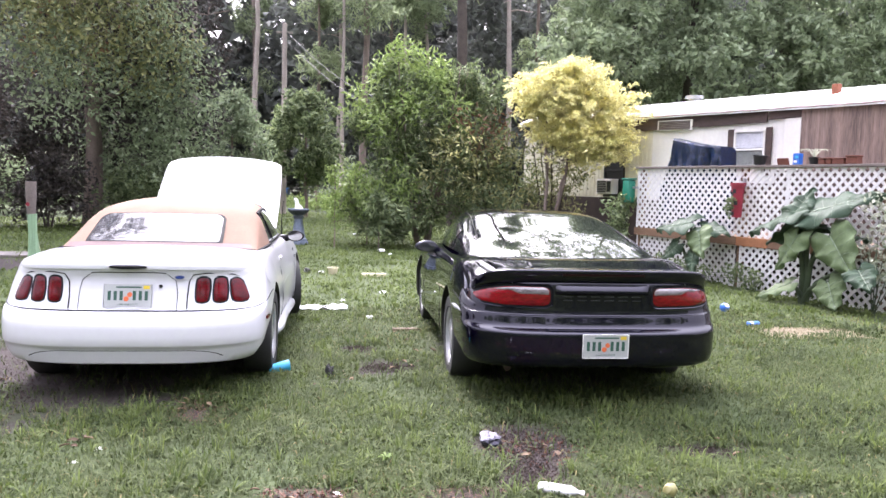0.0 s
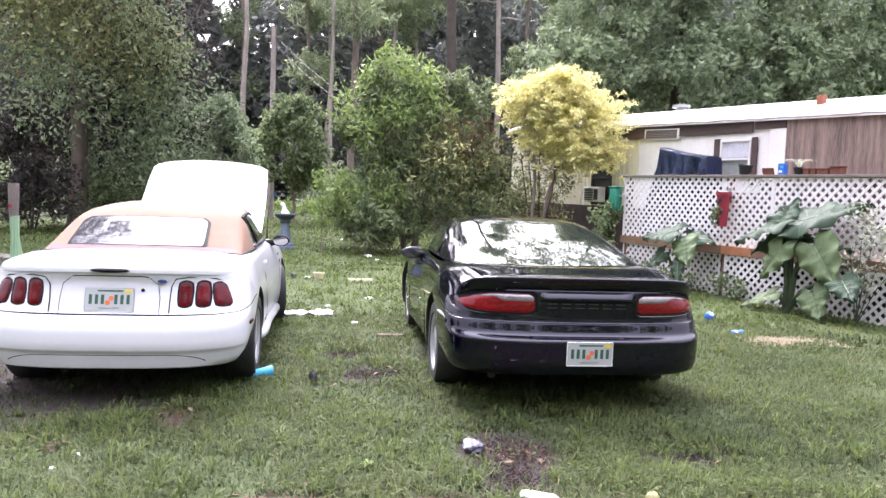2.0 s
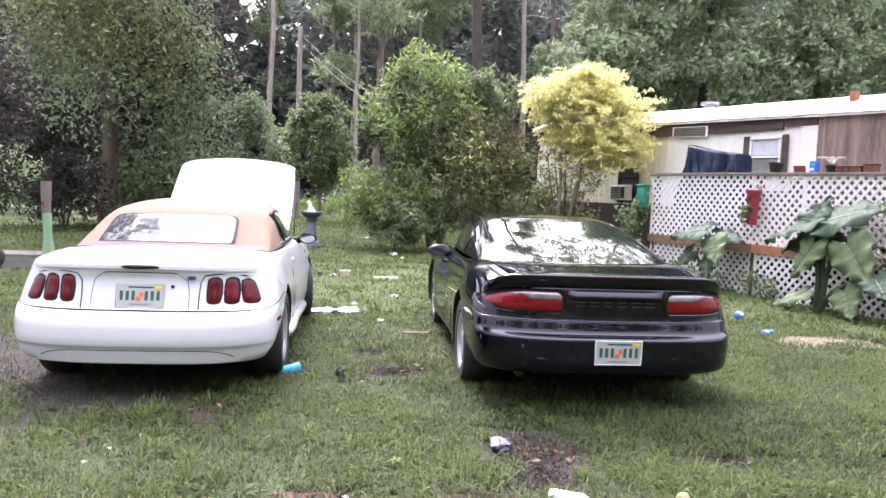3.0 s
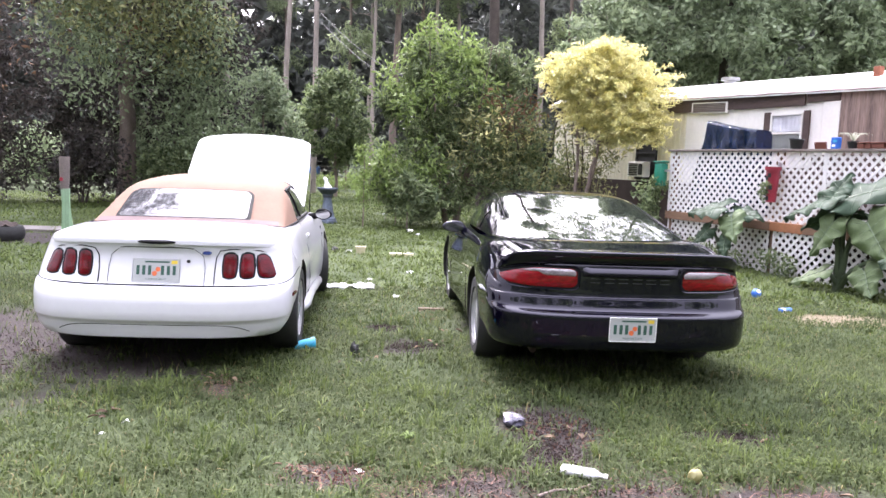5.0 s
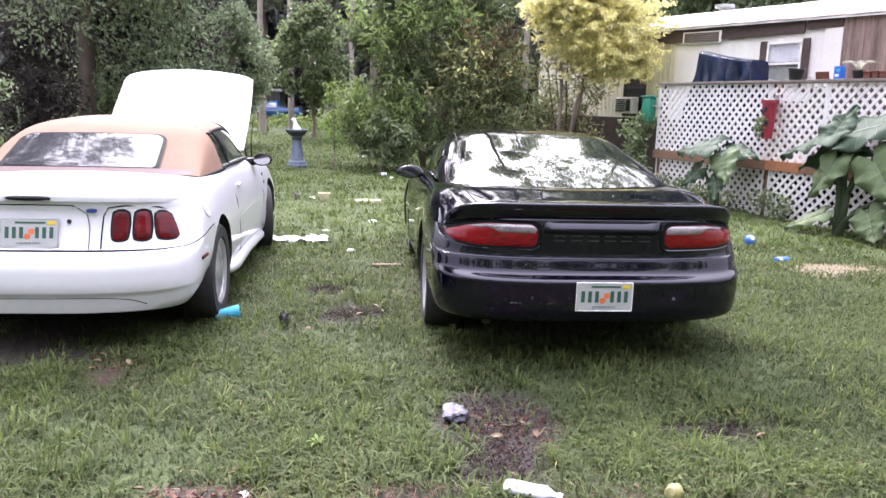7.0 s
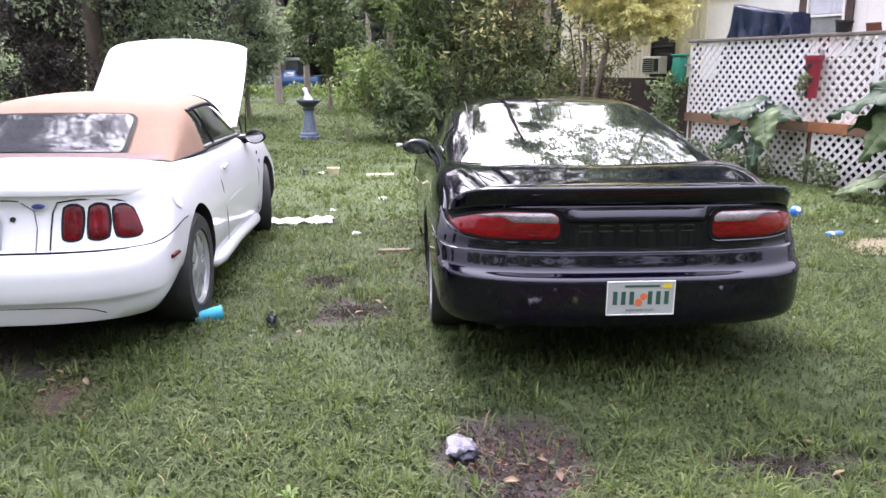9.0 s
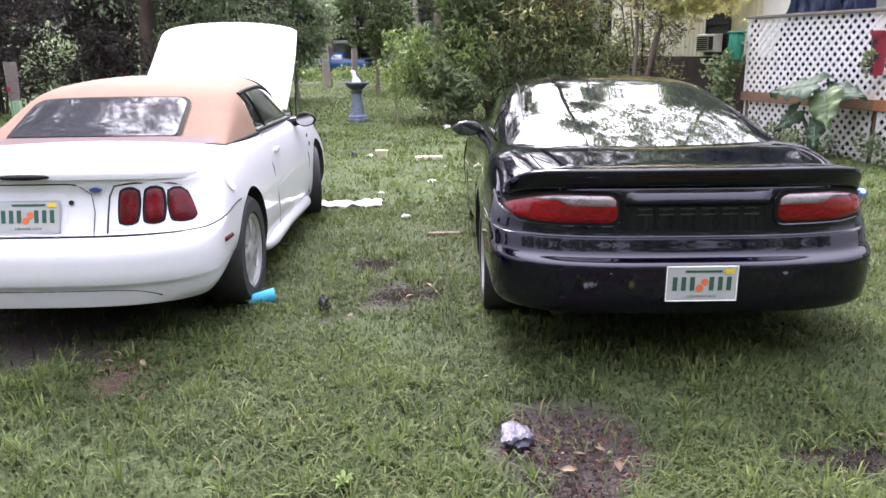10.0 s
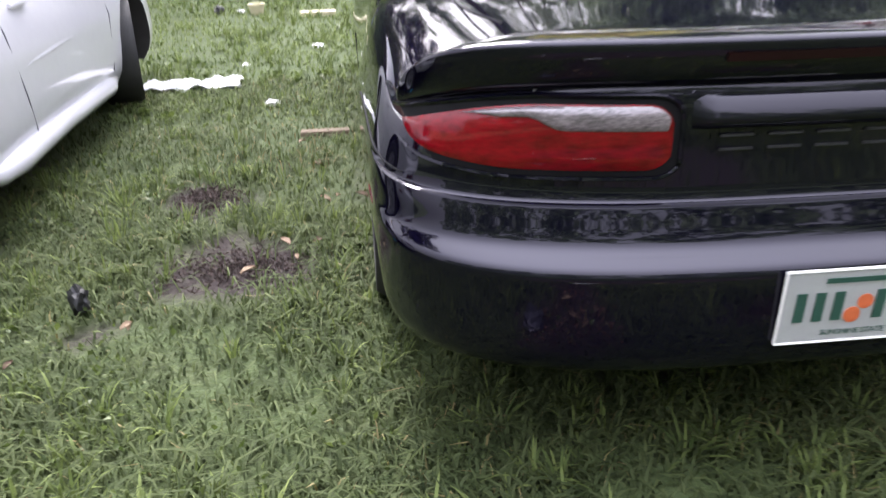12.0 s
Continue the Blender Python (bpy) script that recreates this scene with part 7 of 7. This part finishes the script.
    for x in np.arange(-16, 3, 1.6):
        part("post", tube(bmesh.new(), [(x, 0, -0.05), (x + 0.02, 0, 0.62), (x, 0, 1.2)], 0.035, 6), M["bark"], f)
    for z in (0.35, 0.65, 0.95, 1.15):
        part("wire", tube(bmesh.new(), [(x, 0, z + 0.01 * math.sin(x)) for x in np.arange(-16, 3, 1.6)], 0.008, 4), M["weathered"], f)


build_yard()


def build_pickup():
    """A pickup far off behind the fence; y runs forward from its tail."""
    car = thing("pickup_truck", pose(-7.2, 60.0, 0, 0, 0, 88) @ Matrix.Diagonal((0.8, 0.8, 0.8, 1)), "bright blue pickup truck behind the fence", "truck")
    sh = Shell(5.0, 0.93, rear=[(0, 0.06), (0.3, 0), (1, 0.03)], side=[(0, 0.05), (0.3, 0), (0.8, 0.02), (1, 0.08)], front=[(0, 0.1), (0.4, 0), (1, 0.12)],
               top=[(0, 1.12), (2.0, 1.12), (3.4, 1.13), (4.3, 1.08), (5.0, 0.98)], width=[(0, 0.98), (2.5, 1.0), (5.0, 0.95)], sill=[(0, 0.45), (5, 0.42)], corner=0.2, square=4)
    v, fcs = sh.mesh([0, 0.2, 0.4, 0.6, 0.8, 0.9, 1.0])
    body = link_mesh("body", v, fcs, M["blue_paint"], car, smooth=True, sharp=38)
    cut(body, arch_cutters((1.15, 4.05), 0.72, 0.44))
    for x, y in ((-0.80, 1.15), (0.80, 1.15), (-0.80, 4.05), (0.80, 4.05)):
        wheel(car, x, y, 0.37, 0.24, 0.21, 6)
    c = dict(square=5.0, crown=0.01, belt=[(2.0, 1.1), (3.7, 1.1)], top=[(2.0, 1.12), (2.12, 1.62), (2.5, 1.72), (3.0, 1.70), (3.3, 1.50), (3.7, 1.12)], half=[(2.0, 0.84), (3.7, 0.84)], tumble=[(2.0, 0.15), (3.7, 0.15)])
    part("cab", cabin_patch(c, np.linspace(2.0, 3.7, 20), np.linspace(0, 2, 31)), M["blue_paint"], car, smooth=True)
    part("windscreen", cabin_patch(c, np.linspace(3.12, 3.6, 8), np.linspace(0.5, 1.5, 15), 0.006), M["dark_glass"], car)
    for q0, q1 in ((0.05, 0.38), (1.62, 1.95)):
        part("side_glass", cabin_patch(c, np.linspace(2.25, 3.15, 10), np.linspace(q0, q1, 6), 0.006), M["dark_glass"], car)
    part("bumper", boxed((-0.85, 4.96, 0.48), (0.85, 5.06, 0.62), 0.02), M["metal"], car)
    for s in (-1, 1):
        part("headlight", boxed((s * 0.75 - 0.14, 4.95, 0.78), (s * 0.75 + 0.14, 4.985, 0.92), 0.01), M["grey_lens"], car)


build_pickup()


def build_shed():
    h = thing("shed", pose(-12.6, 63.5, 0, 0, 0, 3), "grey metal-sided outbuilding behind the wood's edge", "shed")
    part("wall", boxed((-5.0, 0, 0), (3.2, 4, 2.1)), M["shed_grey"], h)
    part("roof", boxed((-5.2, -0.25, 2.102), (3.4, 4.2, 2.32), 0.02), M["roof_white"], h, "pale flat roof")
    for x in (-3.4, 0.4):
        part("window", boxed((x, -0.03, 1.0), (x + 0.9, -0.002, 1.7), 0.01), M["dark"], h)


build_shed()


# ---- litter on the lawn ----
def crumple(name, at, size, material, label, seed, category, rough=0.35):
    rng = random.Random(seed)
    bm = bmesh.new()
    bmesh.ops.create_icosphere(bm, subdivisions=3, radius=1)
    for v in bm.verts:
        d = 1 + rough * noise.noise(v.co * 1.6 + Vector((seed, 0, 0))) + rough * 0.5 * noise.noise(v.co * 4.5 + Vector((0, seed, 0)))
        v.co = Vector((v.co.x * size[0] * d, v.co.y * size[1] * d, v.co.z * size[2] * d))
    ob = part(name, bm, material, smooth=True, sharp=25)
    lo = min(v.co.z for v in ob.data.vertices)
    ob.matrix_world = pose(at[0], at[1], ground_height(*at[:2]) - lo - 0.008 + (at[2] if len(at) > 2 else 0), 0, 0, rng.uniform(0, 360))
    return tagged(ob, label, category)


def sheet(name, at, w, d, material, label, seed, category, lift=0.02, turn=0.0):
    rows = []
    for j in range(17):
        row = []
        for i in range(25):
            u, v = i / 24, j / 16
            edge = 1 + 0.28 * noise.noise((u * 3 + seed, v * 3, 0))
            row.append(((u - 0.5) * w * edge, (v - 0.5) * d * (1 + 0.5 * noise.noise((u * 4, seed, v))), 0.016 + lift * (0.6 + noise.noise((u * 6 + seed, v * 4, 3)))))
        rows.append(row)
    ob = part(name, patch(rows, 0.006, (0, 0, -1)), material, smooth=True, sharp=60)
    ob.matrix_world = pose(at[0], at[1], ground_height(*at), 0, 0, turn)
    return tagged(ob, label, category)


def build_litter():
    crumple("foil_wrapper", (0.87, 4.18), (0.085, 0.062, 0.036), M["foil"], "crumpled silver wrapper on bare soil", 3, "wrapper", 0.5)
    b = thing("plastic_bottle", pose(1.12, 3.46, ground_height(1.12, 3.46) + 0.03, 0, 0, -24), "flattened cloudy white plastic bottle on the soil", "bottle")
    m = pose(0, 0, 0, 0, 90, 0) @ Matrix.Diagonal((0.58, 1.0, 0.82, 1))
    part("bottle", lathe([(0, -0.13), (0.035, -0.13), (0.042, -0.10), (0.040, 0.0), (0.043, 0.06), (0.016, 0.10), (0.014, 0.12), (0, 0.12)], 20), M["clear_plastic"], b, smooth=True).matrix_local = m
    part("cap", lathe([(0, 0.121), (0.018, 0.121), (0.018, 0.14), (0, 0.14)], 14), M["white_plastic"], b).matrix_local = m
    crumple("fruit", (1.66, 3.44), (0.038, 0.035, 0.036), M["fruit"], "yellow-green fallen fruit in the grass", 5, "fruit", 0.15)
    c = thing("plastic_cup", pose(-0.560, 5.84, 0.036, 0, 0, 20), "bright blue plastic cup lying in the grass", "cup")
    part("cup", lathe([(0, -0.08), (0.030, -0.08), (0.046, 0.08), (0.042, 0.08), (0.026, -0.07), (0, -0.07)], 24), M["cyan_plastic"], c, smooth=True).matrix_local = pose(0, 0, 0.008, 0, 84, 0)
    crumple("dark_scrap", (-0.165, 5.72), (0.040, 0.030, 0.045), M["dark"], "small dark scrap in the grass", 7, "scrap", 0.6)
    t = thing("plastic_tub", pose(-0.59, 12.3, ground_height(-0.59, 12.3)), "cream plastic tub on the lawn", "tub")
    part("tub", lathe([(0, 0), (0.065, 0), (0.086, 0.105), (0.092, 0.105), (0.092, 0.115), (0.080, 0.115), (0.06, 0.01), (0, 0.01)], 24), M["cream_plastic"], t, smooth=True)
    pl = thing("board", pose(0.07, 12.15, 0, 0, 0, 8), "short pale wooden board on the lawn", "board")
    part("board", boxed((-0.19, -0.05, -0.01), (0.19, 0.05, 0.05), 0.006), M["cream_plastic"], pl)
    pl = thing("board", pose(0.46, 7.62, 0, 0, 0, 4), "short weathered wooden board on the lawn", "board")
    part("board", boxed((-0.13, -0.03, -0.01), (0.13, 0.03, 0.030), 0.006), M["dry_wood"], pl)
    crumple("dark_scrap", (-1.02, 12.45), (0.09, 0.05, 0.04), M["dark"], "dark scrap on the lawn", 8, "scrap", 0.5)
    sheet("white_cloth", (-0.50, 8.82), 0.64, 0.24, M["paper"], "crumpled white cloth beside the front wheel", 9, "cloth", 0.05, 4)
    for k, (x, y, r) in enumerate(((0.09, 8.33, 0.05), (-0.78, 12.4, 0.06), (0.22, 10.2, 0.05), (-0.28, 9.6, 0.035), (-1.3, 4.1, 0.025), (0.04, 3.47, 0.026), (0.30, 2.75, 0.04), (0.15, 16.6, 0.10), (-0.6, 21.5, 0.09), (0.35, 16.0, 0.05), (-1.35, 3.9, 0.02), (3.15, 3.35, 0.03), (-2.1, 3.6, 0.022), (1.45, 3.05, 0.02))):
        crumple("paper_scrap", (x, y), (r, r * 0.7, r * 0.35), M["paper"], "small white paper scrap in the grass", 20 + k, "scrap", 0.5)
    ball = thing("ball", pose(4.46, 9.10, 0.056), "blue toy ball with white marks in the grass", "ball")
    bm = bmesh.new()
    bmesh.ops.create_uvsphere(bm, u_segments=28, v_segments=16, radius=0.058)
    part("ball", bm, M["blue_plastic"], ball, smooth=True)
    part("mark", lathe([(0.0, 0.0584), (0.020, 0.0556), (0.026, 0.0526), (0, 0.052)], 16), M["white_plastic"], ball).matrix_local = pose(0, 0, 0, 48, 14, 0)
    can = thing("drink_can", pose(4.34, 8.10, 0.036, 0, 0, 15), "crushed blue and silver drink can in the grass", "can")
    part("can", lathe([(0, -0.065), (0.026, -0.065), (0.034, -0.055), (0.031, 0.0), (0.034, 0.055), (0.026, 0.065), (0, 0.062)], 24), M["blue_plastic"], can, smooth=True).matrix_local = pose(0, 0, 0, 0, 88, 0) @ Matrix.Diagonal((0.8, 1.1, 1.15, 1))
    part("band", lathe([(0.0335, -0.045), (0.0355, -0.045), (0.0345, -0.015), (0.0325, -0.015)], 24), M["metal"], can).matrix_local = pose(0, 0, 0, 0, 88, 0) @ Matrix.Diagonal((0.8, 1.1, 1.15, 1))
    sprout = thing("sprout", pose(0.27, 3.80, ground_height(0.27, 3.80)), "small pale green sprout in the grass", "weed")
    for k in range(7):
        L = 0.036 + 0.014 * (k % 3)
        rows = [[(L * q, u * 0.008 * math.sin(math.pi * (0.08 + 0.88 * q)), 0.045 + 0.03 * math.sin(2.2 * q) + 0.004 * u * u) for u in (-1, 0, 1)] for q in np.linspace(0, 1, 6)]
        part("leaf", patch(rows, 0.0012, (0, 0, -1)), M["leaf_bright"], sprout, smooth=True).matrix_local = pose(0, 0, 0, 0, 0, k * 51)
    part("stem", tube(bmesh.new(), [(0, 0, -0.01), (0, 0, 0.05)], 0.003, 5), M["ear_stem"], sprout)
    rng = random.Random(12)
    groups = [((-0.87, 4.83), 8, 0.22), ((-0.05, 3.63), 1, 0.02), ((0.30, 3.45), 4, 0.2), ((-1.35, 4.15), 5, 0.12), ((-0.2, 3.3), 5, 0.2), ((0.38, 6.0), 4, 0.2), ((0.62, 6.6), 3, 0.12), ((1.4, 3.1), 8, 0.6), ((2.6, 3.5), 4, 0.5), ((-0.1, 5.5), 3, 0.15), ((-0.9, 5.15), 3, 0.12), ((2.9, 3.1), 3, 0.2), ((-2.9, 5.2), 12, 0.5), ((-2.5, 4.6), 5, 0.4), ((1.1, 4.1), 4, 0.15), ((2.4, 4.1), 3, 0.2), ((0.6, 7.4), 4, 0.5), ((3.4, 4.4), 4, 0.6)]
    for (cx, cy), n, r in groups:
        for _ in range(n):
            x, y = cx + rng.uniform(-r, r), cy + rng.uniform(-r, r)
            L = rng.uniform(0.015, 0.032)
            rows = [[(L * (q - 0.5) * 2, u * L * 0.5 * math.sin(math.pi * (0.1 + 0.85 * q)), 0.010 + 0.25 * L * u * u + 0.2 * L * math.sin(3 * q)) for u in (-1, -0.5, 0, 0.5, 1)] for q in np.linspace(0, 1, 7)]
            ob = part("dead_leaf", patch(rows, 0.0015, (0, 0, -1)), M["dead_leaf"], smooth=True)
            ob.matrix_world = pose(x, y, ground_height(x, y) + 0.012, rng.uniform(-20, 20), rng.uniform(-20, 20), rng.uniform(0, 360))
            tagged(ob, "curled dead leaf on the ground", "leaf", "dead leaves on the lawn")
    for x, y, a, ln in ((1.0, 3.28, 24, 0.30), (0.55, 3.05, -30, 0.22), (1.75, 3.15, 60, 0.25), (2.3, 3.0, 10, 0.2), (0.2, 2.9, 80, 0.2)):
        tw = part("twig", tube(bmesh.new(), [(-ln / 2, 0, 0.012), (-ln / 6, 0.012, 0.02), (ln / 5, -0.008, 0.014), (ln / 2, 0.01, 0.02)], [0.007, 0.006, 0.005, 0.003], 6), M["bark"], smooth=True)
        tw.matrix_world = pose(x, y, ground_height(x, y) - 0.004, 0, 0, a)
        tagged(tw, "short broken twig on the soil", "twig", "twigs on the soil")


build_litter()
